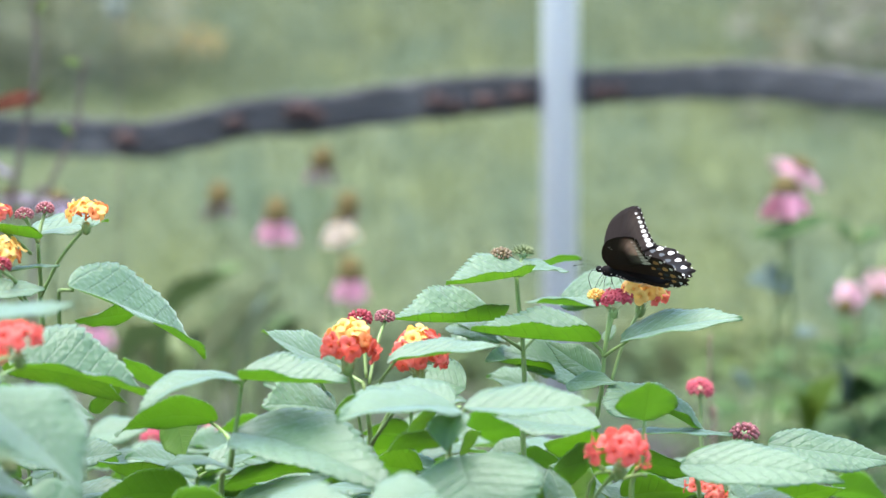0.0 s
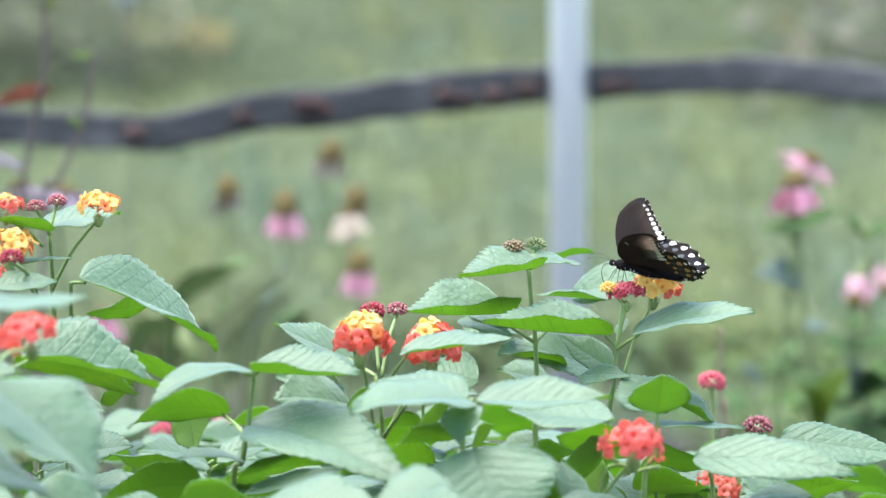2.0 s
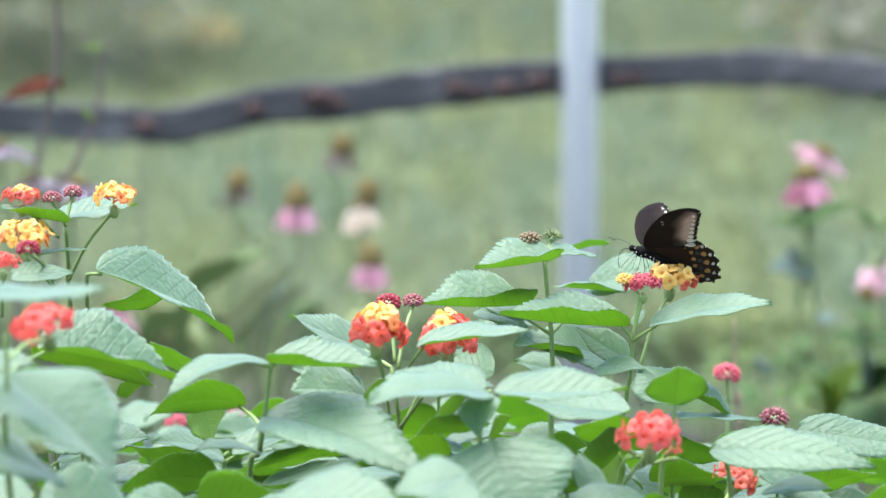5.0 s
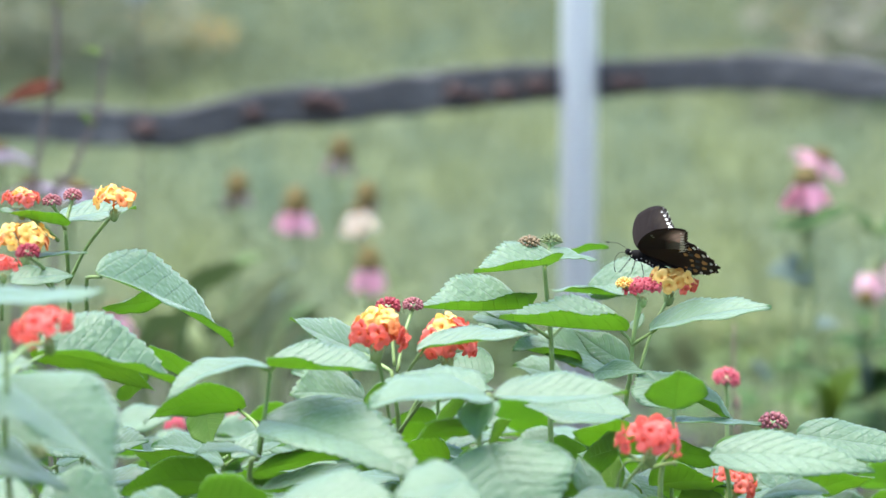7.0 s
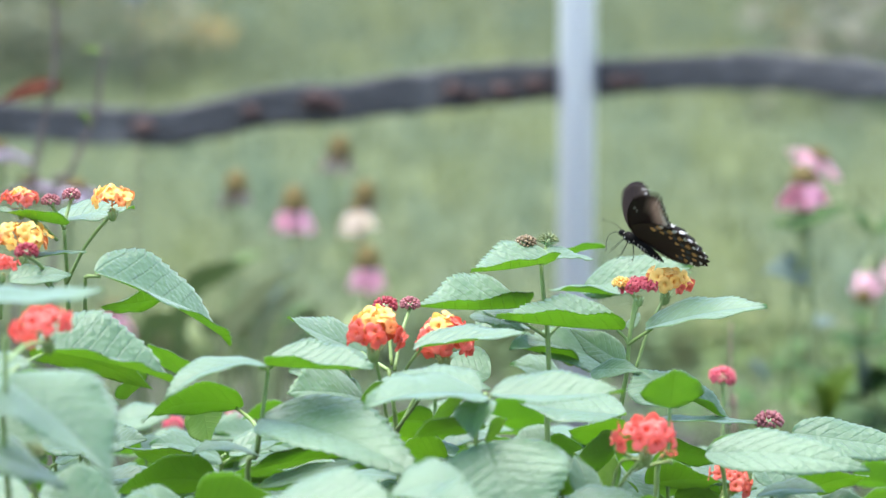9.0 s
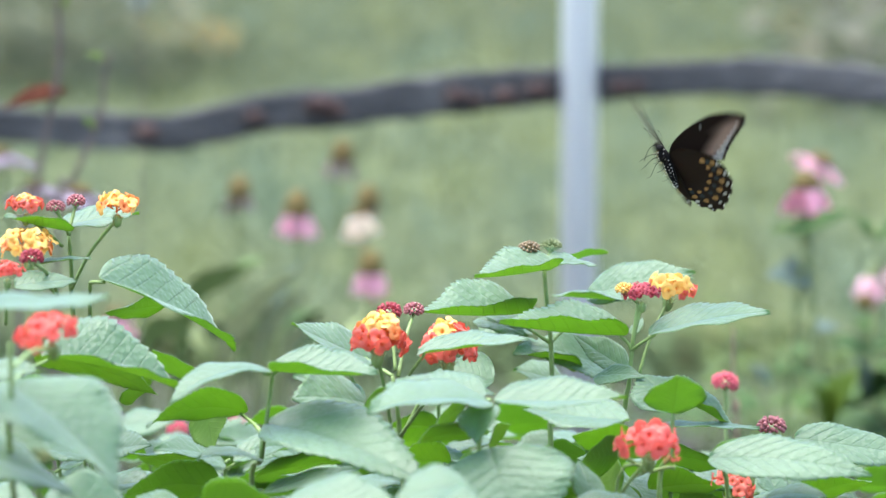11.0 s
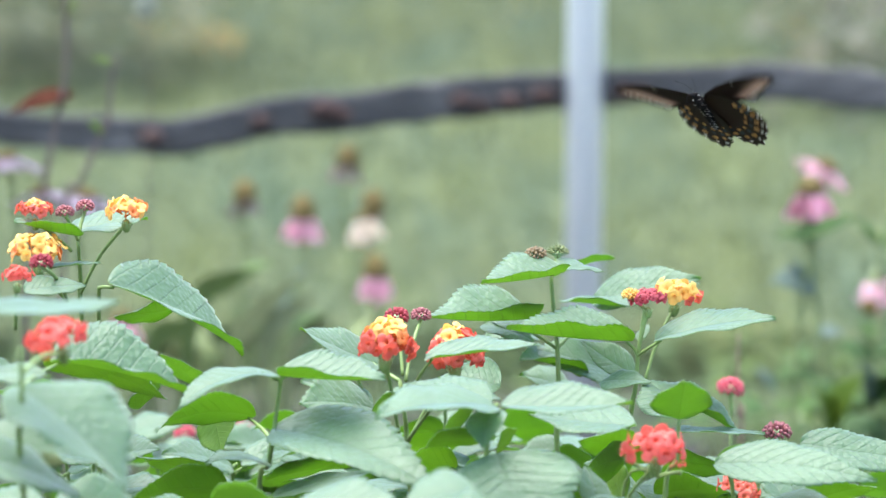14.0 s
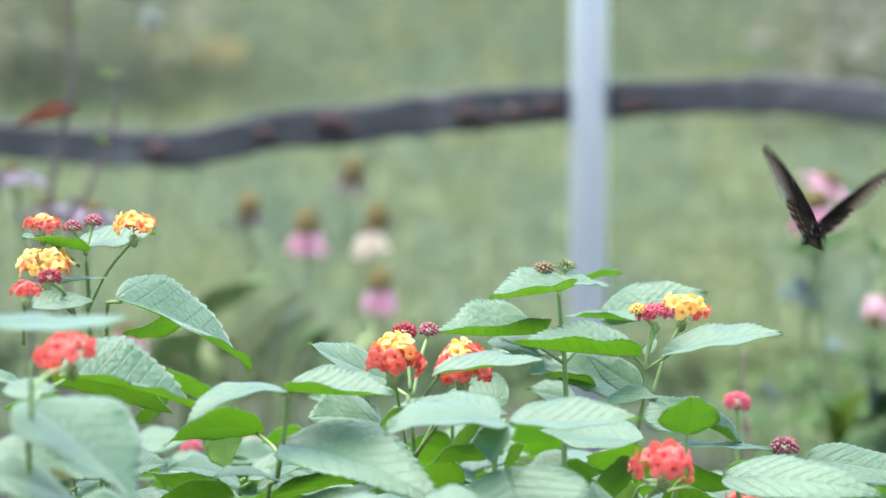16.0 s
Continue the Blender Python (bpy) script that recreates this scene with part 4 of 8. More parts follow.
leaf(s, (-0.1876, 2.0526, 0.5638), (-0.2295, 2.0298, 0.5680), 0.0390, -10.7, 20.0, 0.09, (-0.1849, 2.0526, 0.5595), fine=False)
leaf(s, (-0.1823, 2.0526, 0.5408), (-0.1369, 2.0437, 0.5451), 0.0387, 17.9, 10.0, 0.08, (-0.1851, 2.0526, 0.5365), fine=False)
leaf(s, (-0.1879, 2.0526, 0.5400), (-0.2265, 2.0372, 0.5463), 0.0315, -18.9, 15.0, 0.04, (-0.1851, 2.0526, 0.5358), fine=False)
s = shoot_at((-0.0901, 2.1226, 0.0000), "leafy lantana shoot in the thick of the bed")
stem(s, [(-0.0901, 2.1226, 0.0000), (-0.0866, 2.1031, 0.3907), (-0.1001, 2.0926, 0.5703), (-0.1022, 2.0826, 0.5936)], 0.0016, 0.0011)
leaf(s, (-0.0993, 2.0826, 0.5946), (-0.0693, 2.0759, 0.5957), 0.0243, 18.6, 22.0, 0.1, (-0.1022, 2.0826, 0.5903), fine=False)
leaf(s, (-0.1050, 2.0826, 0.5940), (-0.1366, 2.0607, 0.6044), 0.0298, -33.3, 21.0, 0.07, (-0.1022, 2.0826, 0.5897), fine=False)
leaf(s, (-0.0995, 2.0826, 0.5733), (-0.0614, 2.1075, 0.5729), 0.0329, -46.5, 10.0, 0.07, (-0.1023, 2.0826, 0.5690), fine=False)
leaf(s, (-0.1051, 2.0826, 0.5744), (-0.1507, 2.0796, 0.5800), 0.0365, 37.9, 16.0, 0.05, (-0.1023, 2.0826, 0.5701), fine=False)
leaf(s, (-0.0996, 2.0826, 0.5533), (-0.0622, 2.0592, 0.5568), 0.0276, 25.1, 12.0, 0.05, (-0.1024, 2.0826, 0.5490), fine=False)
leaf(s, (-0.1052, 2.0826, 0.5557), (-0.1505, 2.1022, 0.5546), 0.0358, -23.8, 13.0, 0.04, (-0.1024, 2.0826, 0.5514), fine=False)
s = shoot_at((-0.0623, 2.0426, 0.0000), "leafy lantana shoot in the thick of the bed")
stem(s, [(-0.0623, 2.0426, 0.0000), (-0.0568, 2.0231, 0.3933), (-0.0692, 2.0126, 0.5743), (-0.0713, 2.0026, 0.5969)], 0.0016, 0.0011)
leaf(s, (-0.0686, 2.0026, 0.5960), (-0.0264, 2.0023, 0.5905), 0.0368, 1.9, 9.0, 0.04, (-0.0713, 2.0026, 0.5919), fine=False)
leaf(s, (-0.0741, 2.0026, 0.5947), (-0.1170, 2.0012, 0.5979), 0.0340, -10.0, 24.0, 0.05, (-0.0713, 2.0026, 0.5905), fine=False)
leaf(s, (-0.0687, 2.0026, 0.5795), (-0.0274, 1.9972, 0.5826), 0.0315, 10.2, 16.0, 0.09, (-0.0714, 2.0026, 0.5753), fine=False)
leaf(s, (-0.0741, 2.0026, 0.5772), (-0.1049, 1.9840, 0.5723), 0.0237, 43.9, 25.0, 0.08, (-0.0714, 2.0026, 0.5730), fine=False)
leaf(s, (-0.0688, 2.0026, 0.5607), (-0.0301, 1.9978, 0.5613), 0.0290, -45.9, 15.0, 0.09, (-0.0715, 2.0026, 0.5566), fine=False)
leaf(s, (-0.0742, 2.0026, 0.5608), (-0.1132, 2.0181, 0.5643), 0.0313, -6.1, 22.0, 0.09, (-0.0715, 2.0026, 0.5566), fine=False)
s = shoot_at((-0.0331, 2.1426, 0.0000), "leafy lantana shoot in the thick of the bed")
stem(s, [(-0.0331, 2.1426, 0.0000), (-0.0255, 2.1231, 0.3883), (-0.0368, 2.1126, 0.5666), (-0.0388, 2.1026, 0.5902)], 0.0016, 0.0011)
leaf(s, (-0.0359, 2.1026, 0.5919), (0.0051, 2.1057, 0.5841), 0.0330, 11.2, 22.0, 0.09, (-0.0388, 2.1026, 0.5876), fine=False)
leaf(s, (-0.0416, 2.1026, 0.5926), (-0.0837, 2.1208, 0.5889), 0.0322, -19.6, 18.0, 0.04, (-0.0388, 2.1026, 0.5883), fine=False)
leaf(s, (-0.0360, 2.1026, 0.5687), (0.0026, 2.0950, 0.5732), 0.0307, 19.0, 9.0, 0.1, (-0.0389, 2.1026, 0.5644), fine=False)
leaf(s, (-0.0417, 2.1026, 0.5720), (-0.0877, 2.1019, 0.5765), 0.0340, 38.1, 25.0, 0.04, (-0.0389, 2.1026, 0.5676), fine=False)
leaf(s, (-0.0360, 2.1026, 0.5496), (0.0085, 2.0984, 0.5395), 0.0377, -46.8, 20.0, 0.06, (-0.0389, 2.1026, 0.5453), fine=False)
leaf(s, (-0.0418, 2.1026, 0.5478), (-0.0829, 2.1175, 0.5456), 0.0302, 38.5, 11.0, 0.09, (-0.0389, 2.1026, 0.5434), fine=False)
s = shoot_at((-0.0108, 2.0426, 0.0000), "leafy lantana shoot in the thick of the bed")
stem(s, [(-0.0108, 2.0426, 0.0000), (-0.0016, 2.0231, 0.3978), (-0.0120, 2.0126, 0.5812), (-0.0101, 2.0026, 0.6037)], 0.0016, 0.0011)
leaf(s, (-0.0073, 2.0026, 0.6037), (0.0261, 1.9779, 0.5982), 0.0260, -52.2, 11.0, 0.08, (-0.0101, 2.0026, 0.5996), fine=False)
leaf(s, (-0.0128, 2.0026, 0.6058), (-0.0531, 1.9814, 0.6089), 0.0318, 43.9, 12.0, 0.09, (-0.0101, 2.0026, 0.6017), fine=False)
leaf(s, (-0.0074, 2.0026, 0.5833), (0.0362, 1.9803, 0.5958), 0.0391, 8.0, 24.0, 0.07, (-0.0101, 2.0026, 0.5791), fine=False)
leaf(s, (-0.0128, 2.0026, 0.5832), (-0.0505, 2.0083, 0.5759), 0.0322, 43.6, 15.0, 0.04, (-0.0101, 2.0026, 0.5790), fine=False)
leaf(s, (-0.0074, 2.0026, 0.5665), (0.0317, 2.0079, 0.5659), 0.0298, 24.2, 20.0, 0.07, (-0.0101, 2.0026, 0.5623), fine=False)
leaf(s, (-0.0128, 2.0026, 0.5633), (-0.0449, 2.0218, 0.5554), 0.0278, -14.6, 9.0, 0.08, (-0.0101, 2.0026, 0.5592), fine=False)
s = shoot_at((0.0231, 2.0926, 0.0000), "leafy lantana shoot in the thick of the bed")
stem(s, [(0.0231, 2.0926, 0.0000), (0.0348, 2.0731, 0.3941), (0.0257, 2.0626, 0.5756), (0.0265, 2.0526, 0.5986)], 0.0016, 0.0011)
leaf(s, (0.0292, 2.0526, 0.5993), (0.0614, 2.0538, 0.5962), 0.0250, 18.7, 21.0, 0.04, (0.0265, 2.0526, 0.5951), fine=False)
leaf(s, (0.0237, 2.0526, 0.5968), (-0.0072, 2.0524, 0.5944), 0.0262, -25.2, 18.0, 0.1, (0.0265, 2.0526, 0.5926), fine=False)
leaf(s, (0.0293, 2.0526, 0.5765), (0.0611, 2.0719, 0.5725), 0.0258, 3.7, 11.0, 0.09, (0.0265, 2.0526, 0.5723), fine=False)
leaf(s, (0.0237, 2.0526, 0.5772), (-0.0167, 2.0521, 0.5815), 0.0342, 45.0, 11.0, 0.06, (0.0265, 2.0526, 0.5729), fine=False)
leaf(s, (0.0293, 2.0526, 0.5595), (0.0670, 2.0476, 0.5518), 0.0296, -39.8, 15.0, 0.09, (0.0265, 2.0526, 0.5553), fine=False)
leaf(s, (0.0237, 2.0526, 0.5602), (-0.0059, 2.0505, 0.5520), 0.0241, -23.4, 18.0, 0.09, (0.0265, 2.0526, 0.5560), fine=False)
s = shoot_at((0.0554, 2.1626, 0.0000), "leafy lantana shoot in the thick of the bed")
stem(s, [(0.0554, 2.1626, 0.0000), (0.0694, 2.1431, 0.3907), (0.0615, 2.1326, 0.5703), (0.0618, 2.1226, 0.5940)], 0.0016, 0.0011)
leaf(s, (0.0647, 2.1226, 0.5967), (0.1047, 2.1470, 0.5821), 0.0309, -27.6, 24.0, 0.07, (0.0618, 2.1226, 0.5924), fine=False)
leaf(s, (0.0589, 2.1226, 0.5964), (0.0244, 2.1215, 0.5929), 0.0304, -25.3, 18.0, 0.03, (0.0618, 2.1226, 0.5920), fine=False)
leaf(s, (0.0647, 2.1226, 0.5764), (0.0979, 2.1371, 0.5797), 0.0291, 14.7, 20.0, 0.07, (0.0618, 2.1226, 0.5720), fine=False)
leaf(s, (0.0590, 2.1226, 0.5753), (0.0198, 2.1079, 0.5720), 0.0301, -22.5, 25.0, 0.04, (0.0619, 2.1226, 0.5709), fine=False)
leaf(s, (0.0648, 2.1226, 0.5516), (0.1064, 2.1327, 0.5408), 0.0368, -41.8, 21.0, 0.08, (0.0619, 2.1226, 0.5472), fine=False)
leaf(s, (0.0590, 2.1226, 0.5516), (0.0165, 2.0977, 0.5580), 0.0332, 42.8, 23.0, 0.04, (0.0619, 2.1226, 0.5472), fine=False)
s = shoot_at((0.0714, 2.0926, 0.0000), "leafy lantana shoot in the thick of the bed")
stem(s, [(0.0714, 2.0926, 0.0000), (0.0866, 2.0731, 0.3941), (0.0794, 2.0626, 0.5756), (0.0805, 2.0526, 0.5986)], 0.0016, 0.0011)
leaf(s, (0.0832, 2.0526, 0.5997), (0.1218, 2.0714, 0.6021), 0.0315, -40.5, 12.0, 0.06, (0.0805, 2.0526, 0.5955), fine=False)
leaf(s, (0.0777, 2.0526, 0.5965), (0.0437, 2.0766, 0.6002), 0.0272, 42.5, 13.0, 0.08, (0.0805, 2.0526, 0.5923), fine=False)
leaf(s, (0.0833, 2.0526, 0.5775), (0.1150, 2.0688, 0.5668), 0.0252, 26.0, 12.0, 0.07, (0.0806, 2.0526, 0.5733), fine=False)
leaf(s, (0.0777, 2.0526, 0.5779), (0.0458, 2.0629, 0.5655), 0.0265, 32.5, 24.0, 0.1, (0.0805, 2.0526, 0.5737), fine=False)
leaf(s, (0.0834, 2.0526, 0.5577), (0.1260, 2.0514, 0.5631), 0.0376, -45.8, 24.0, 0.05, (0.0806, 2.0526, 0.5535), fine=False)
leaf(s, (0.0778, 2.0526, 0.5578), (0.0420, 2.0592, 0.5647), 0.0305, 0.1, 12.0, 0.09, (0.0806, 2.0526, 0.5535), fine=False)
s = shoot_at((0.1135, 2.1026, 0.0000), "leafy lantana shoot in the thick of the bed")
stem(s, [(0.1135, 2.1026, 0.0000), (0.1317, 2.0831, 0.3860), (0.1261, 2.0726, 0.5630), (0.1265, 2.0626, 0.5862)], 0.0016, 0.0011)
leaf(s, (0.1293, 2.0626, 0.5839), (0.1670, 2.0418, 0.5808), 0.0294, 7.1, 12.0, 0.05, (0.1265, 2.0626, 0.5797), fine=False)
leaf(s, (0.1237, 2.0626, 0.5835), (0.0947, 2.0844, 0.5782), 0.0252, -13.5, 14.0, 0.04, (0.1265, 2.0626, 0.5792), fine=False)
leaf(s, (0.1294, 2.0626, 0.5667), (0.1657, 2.0396, 0.5659), 0.0316, -47.4, 20.0, 0.05, (0.1266, 2.0626, 0.5624), fine=False)
leaf(s, (0.1238, 2.0626, 0.5687), (0.0901, 2.0789, 0.5554), 0.0309, 37.8, 17.0, 0.03, (0.1266, 2.0626, 0.5644), fine=False)
leaf(s, (0.1295, 2.0626, 0.5464), (0.1711, 2.0863, 0.5331), 0.0304, 25.3, 8.0, 0.08, (0.1267, 2.0626, 0.5421), fine=False)
leaf(s, (0.1239, 2.0626, 0.5485), (0.0821, 2.0525, 0.5434), 0.0302, -6.7, 14.0, 0.07, (0.1267, 2.0626, 0.5442), fine=False)
s = shoot_at((0.1338, 2.1626, 0.0000), "leafy lantana shoot in the thick of the bed")
stem(s, [(0.1338, 2.1626, 0.0000), (0.1534, 2.1431, 0.3859), (0.1487, 2.1326, 0.5629), (0.1483, 2.1226, 0.5866)], 0.0016, 0.0011)
leaf(s, (0.1512, 2.1226, 0.5838), (0.1948, 2.1321, 0.5853), 0.0339, -45.6, 22.0, 0.08, (0.1483, 2.1226, 0.5795), fine=False)
leaf(s, (0.1454, 2.1226, 0.5885), (0.1142, 2.1114, 0.5809), 0.0264, 43.6, 21.0, 0.06, (0.1483, 2.1226, 0.5841), fine=False)
leaf(s, (0.1513, 2.1226, 0.5645), (0.1859, 2.1116, 0.5714), 0.0295, -42.8, 9.0, 0.06, (0.1485, 2.1226, 0.5601), fine=False)
leaf(s, (0.1455, 2.1226, 0.5655), (0.1035, 2.1019, 0.5632), 0.0303, 48.3, 25.0, 0.04, (0.1485, 2.1226, 0.5611), fine=False)
leaf(s, (0.1514, 2.1226, 0.5481), (0.1979, 2.1297, 0.5515), 0.0330, 0.2, 21.0, 0.08, (0.1486, 2.1226, 0.5437), fine=False)
leaf(s, (0.1457, 2.1226, 0.5460), (0.1129, 2.1398, 0.5470), 0.0260, -15.7, 10.0, 0.1, (0.1486, 2.1226, 0.5416), fine=False)
s = shoot_at((0.1585, 2.0926, 0.0000), "leafy lantana shoot in the thick of the bed")
stem(s, [(0.1585, 2.0926, 0.0000), (0.1799, 2.0731, 0.3825), (0.1761, 2.0626, 0.5577), (0.1747, 2.0526, 0.5808)], 0.0016, 0.0011)
leaf(s, (0.1775, 2.0526, 0.5799), (0.2241, 2.0773, 0.5714), 0.0372, 21.9, 24.0, 0.08, (0.1747, 2.0526, 0.5757), fine=False)
leaf(s, (0.1719, 2.0526, 0.5791), (0.1311, 2.0438, 0.5889), 0.0336, -13.6, 13.0, 0.1, (0.1747, 2.0526, 0.5749), fine=False)
leaf(s, (0.1776, 2.0526, 0.5621), (0.2204, 2.0301, 0.5605), 0.0399, 22.8, 8.0, 0.04, (0.1749, 2.0526, 0.5579), fine=False)
leaf(s, (0.1721, 2.0526, 0.5589), (0.1325, 2.0610, 0.5525), 0.0303, -10.4, 23.0, 0.04, (0.1749, 2.0526, 0.5547), fine=False)
leaf(s, (0.1778, 2.0526, 0.5439), (0.2139, 2.0438, 0.5448), 0.0267, -46.0, 15.0, 0.06, (0.1750, 2.0526, 0.5397), fine=False)
leaf(s, (0.1722, 2.0526, 0.5395), (0.1390, 2.0395, 0.5467), 0.0268, -13.2, 18.0, 0.04, (0.1750, 2.0526, 0.5352), fine=False)
s = shoot_at((0.1813, 2.0426, 0.0000), "leafy lantana shoot in the thick of the bed")
stem(s, [(0.1813, 2.0426, 0.0000), (0.2044, 2.0231, 0.3773), (0.2014, 2.0126, 0.5498), (0.2010, 2.0026, 0.5725)], 0.0016, 0.0011)
leaf(s, (0.2037, 2.0026, 0.5732), (0.2424, 1.9950, 0.5796), 0.0288, 25.4, 25.0, 0.04, (0.2011, 2.0026, 0.5691), fine=False)
leaf(s, (0.1983, 2.0026, 0.5742), (0.1569, 2.0047, 0.5764), 0.0355, -1.6, 24.0, 0.1, (0.2010, 2.0026, 0.5700), fine=False)
leaf(s, (0.2040, 2.0026, 0.5518), (0.2343, 1.9951, 0.5502), 0.0248, -39.6, 8.0, 0.08, (0.2013, 2.0026, 0.5476), fine=False)
leaf(s, (0.1985, 2.0026, 0.5521), (0.1538, 1.9834, 0.5566), 0.0374, -2.2, 13.0, 0.07, (0.2013, 2.0026, 0.5480), fine=False)
leaf(s, (0.2041, 2.0026, 0.5345), (0.2501, 2.0194, 0.5386), 0.0319, -50.0, 12.0, 0.05, (0.2014, 2.0026, 0.5304), fine=False)
leaf(s, (0.1987, 2.0026, 0.5335), (0.1625, 1.9845, 0.5307), 0.0269, -19.0, 8.0, 0.04, (0.2015, 2.0026, 0.5294), fine=False)
s = shoot_at((-0.2332, 2.0926, 0.0000), "leafy lantana shoot in the thick of the bed")
stem(s, [(-0.2332, 2.0926, 0.0000), (-0.2401, 2.0731, 0.4174), (-0.2591, 2.0626, 0.6113), (-0.2572, 2.0526, 0.6341)], 0.0016, 0.0011)
leaf(s, (-0.2544, 2.0526, 0.6351), (-0.2173, 2.0740, 0.6265), 0.0324, 30.6, 23.0, 0.08, (-0.2573, 2.0526, 0.6309), fine=False)
leaf(s, (-0.2600, 2.0526, 0.6350), (-0.2962, 2.0352, 0.6458), 0.0318, 38.8, 18.0, 0.09, (-0.2573, 2.0526, 0.6307), fine=False)
leaf(s, (-0.2548, 2.0526, 0.6129), (-0.2267, 2.0747, 0.6065), 0.0250, 7.5, 10.0, 0.08, (-0.2576, 2.0526, 0.6086), fine=False)
leaf(s, (-0.2603, 2.0526, 0.6173), (-0.2995, 2.0300, 0.6161), 0.0319, -17.5, 23.0, 0.04, (-0.2575, 2.0526, 0.6130), fine=False)
leaf(s, (-0.2550, 2.0526, 0.5946), (-0.2208, 2.0512, 0.5996), 0.0302, 11.6, 13.0, 0.08, (-0.2579, 2.0526, 0.5904), fine=False)
leaf(s, (-0.2606, 2.0526, 0.5931), (-0.2933, 2.0449, 0.6024), 0.0271, 35.8, 18.0, 0.09, (-0.2579, 2.0526, 0.5889), fine=False)
s = shoot_at((-0.1401, 2.1426, 0.0000), "leafy lantana shoot in the thick of the bed")
stem(s, [(-0.1401, 2.1426, 0.0000), (-0.1402, 2.1231, 0.3884), (-0.1557, 2.1126, 0.5667), (-0.1531, 2.1026, 0.5903)], 0.0016, 0.0011)
leaf(s, (-0.1502, 2.1026, 0.5892), (-0.1079, 2.1199, 0.5897), 0.0325, 17.7, 25.0, 0.09, (-0.1531, 2.1026, 0.5849), fine=False)
leaf(s, (-0.1560, 2.1026, 0.5878), (-0.1988, 2.0778, 0.6009), 0.0363, -24.6, 13.0, 0.07, (-0.1531, 2.1026, 0.5835), fine=False)
leaf(s, (-0.1504, 2.1026, 0.5727), (-0.1090, 2.0876, 0.5810), 0.0297, 5.8, 20.0, 0.03, (-0.1533, 2.1026, 0.5684), fine=False)
leaf(s, (-0.1561, 2.1026, 0.5724), (-0.2022, 2.1035, 0.5622), 0.0347, -19.2, 17.0, 0.08, (-0.1533, 2.1026, 0.5681), fine=False)
leaf(s, (-0.1506, 2.1026, 0.5499), (-0.1120, 2.1254, 0.5533), 0.0326, -49.0, 10.0, 0.08, (-0.1535, 2.1026, 0.5455), fine=False)
leaf(s, (-0.1563, 2.1026, 0.5508), (-0.1900, 2.0852, 0.5441), 0.0322, -4.5, 14.0, 0.06, (-0.1535, 2.1026, 0.5465), fine=False)
s = shoot_at((-0.0492, 2.1926, 0.0000), "leafy lantana shoot in the thick of the bed")
stem(s, [(-0.0492, 2.1926, 0.0000), (-0.0428, 2.1731, 0.3921), (-0.0547, 2.1626, 0.5725), (-0.0541, 2.1526, 0.5965)], 0.0016, 0.0011)
leaf(s, (-0.0512, 2.1526, 0.5936), (-0.0038, 2.1566, 0.5911), 0.0419, -44.2, 18.0, 0.04, (-0.0542, 2.1526, 0.5892), fine=False)
leaf(s, (-0.0571, 2.1526, 0.5954), (-0.0996, 2.1442, 0.5969), 0.0329, -2.9, 13.0, 0.05, (-0.0542, 2.1526, 0.5909), fine=False)
leaf(s, (-0.0513, 2.1526, 0.5772), (-0.0170, 2.1411, 0.5759), 0.0252, -39.1, 23.0, 0.04, (-0.0542, 2.1526, 0.5728), fine=False)
leaf(s, (-0.0571, 2.1526, 0.5777), (-0.1023, 2.1364, 0.5728), 0.0335, 0.1, 9.0, 0.1, (-0.0542, 2.1526, 0.5733), fine=False)
leaf(s, (-0.0513, 2.1526, 0.5587), (-0.0060, 2.1618, 0.5483), 0.0359, 20.0, 11.0, 0.09, (-0.0543, 2.1526, 0.5542), fine=False)
leaf(s, (-0.0572, 2.1526, 0.5549), (-0.0949, 2.1642, 0.5531), 0.0317, -2.0, 13.0, 0.04, (-0.0543, 2.1526, 0.5504), fine=False)
s = shoot_at((-0.0179, 2.1626, 0.0000), "leafy lantana shoot in the thick of the bed")
stem(s, [(-0.0179, 2.1626, 0.0000), (-0.0091, 2.1431, 0.4122), (-0.0198, 2.1326, 0.6034), (-0.0174, 2.1226, 0.6268)], 0.0016, 0.0011)
leaf(s, (-0.0145, 2.1226, 0.6294), (0.0159, 2.1345, 0.6280), 0.0235, 26.8, 18.0, 0.1, (-0.0174, 2.1226, 0.6250), fine=False)
leaf(s, (-0.0203, 2.1226, 0.6277), (-0.0613, 2.1024, 0.6329), 0.0323, -21.6, 14.0, 0.05, (-0.0174, 2.1226, 0.6233), fine=False)
leaf(s, (-0.0146, 2.1226, 0.6064), (0.0245, 2.1019, 0.6109), 0.0284, 20.8, 14.0, 0.04, (-0.0174, 2.1226, 0.6020), fine=False)
leaf(s, (-0.0203, 2.1226, 0.6081), (-0.0525, 2.1151, 0.6096), 0.0254, 36.7, 24.0, 0.06, (-0.0174, 2.1226, 0.6037), fine=False)
leaf(s, (-0.0146, 2.1226, 0.5879), (0.0290, 2.1437, 0.5914), 0.0377, -0.5, 23.0, 0.1, (-0.0175, 2.1226, 0.5835), fine=False)
leaf(s, (-0.0204, 2.1226, 0.5855), (-0.0575, 2.1090, 0.5896), 0.0296, -3.8, 23.0, 0.04, (-0.0175, 2.1226, 0.5811), fine=False)
s = shoot_at((-0.0906, 2.1926, 0.0000), "leafy lantana shoot in the thick of the bed")
stem(s, [(-0.0906, 2.1926, 0.0000), (-0.0872, 2.1731, 0.3970), (-0.1007, 2.1626, 0.5800), (-0.0979, 2.1526, 0.6039)], 0.0016, 0.0011)
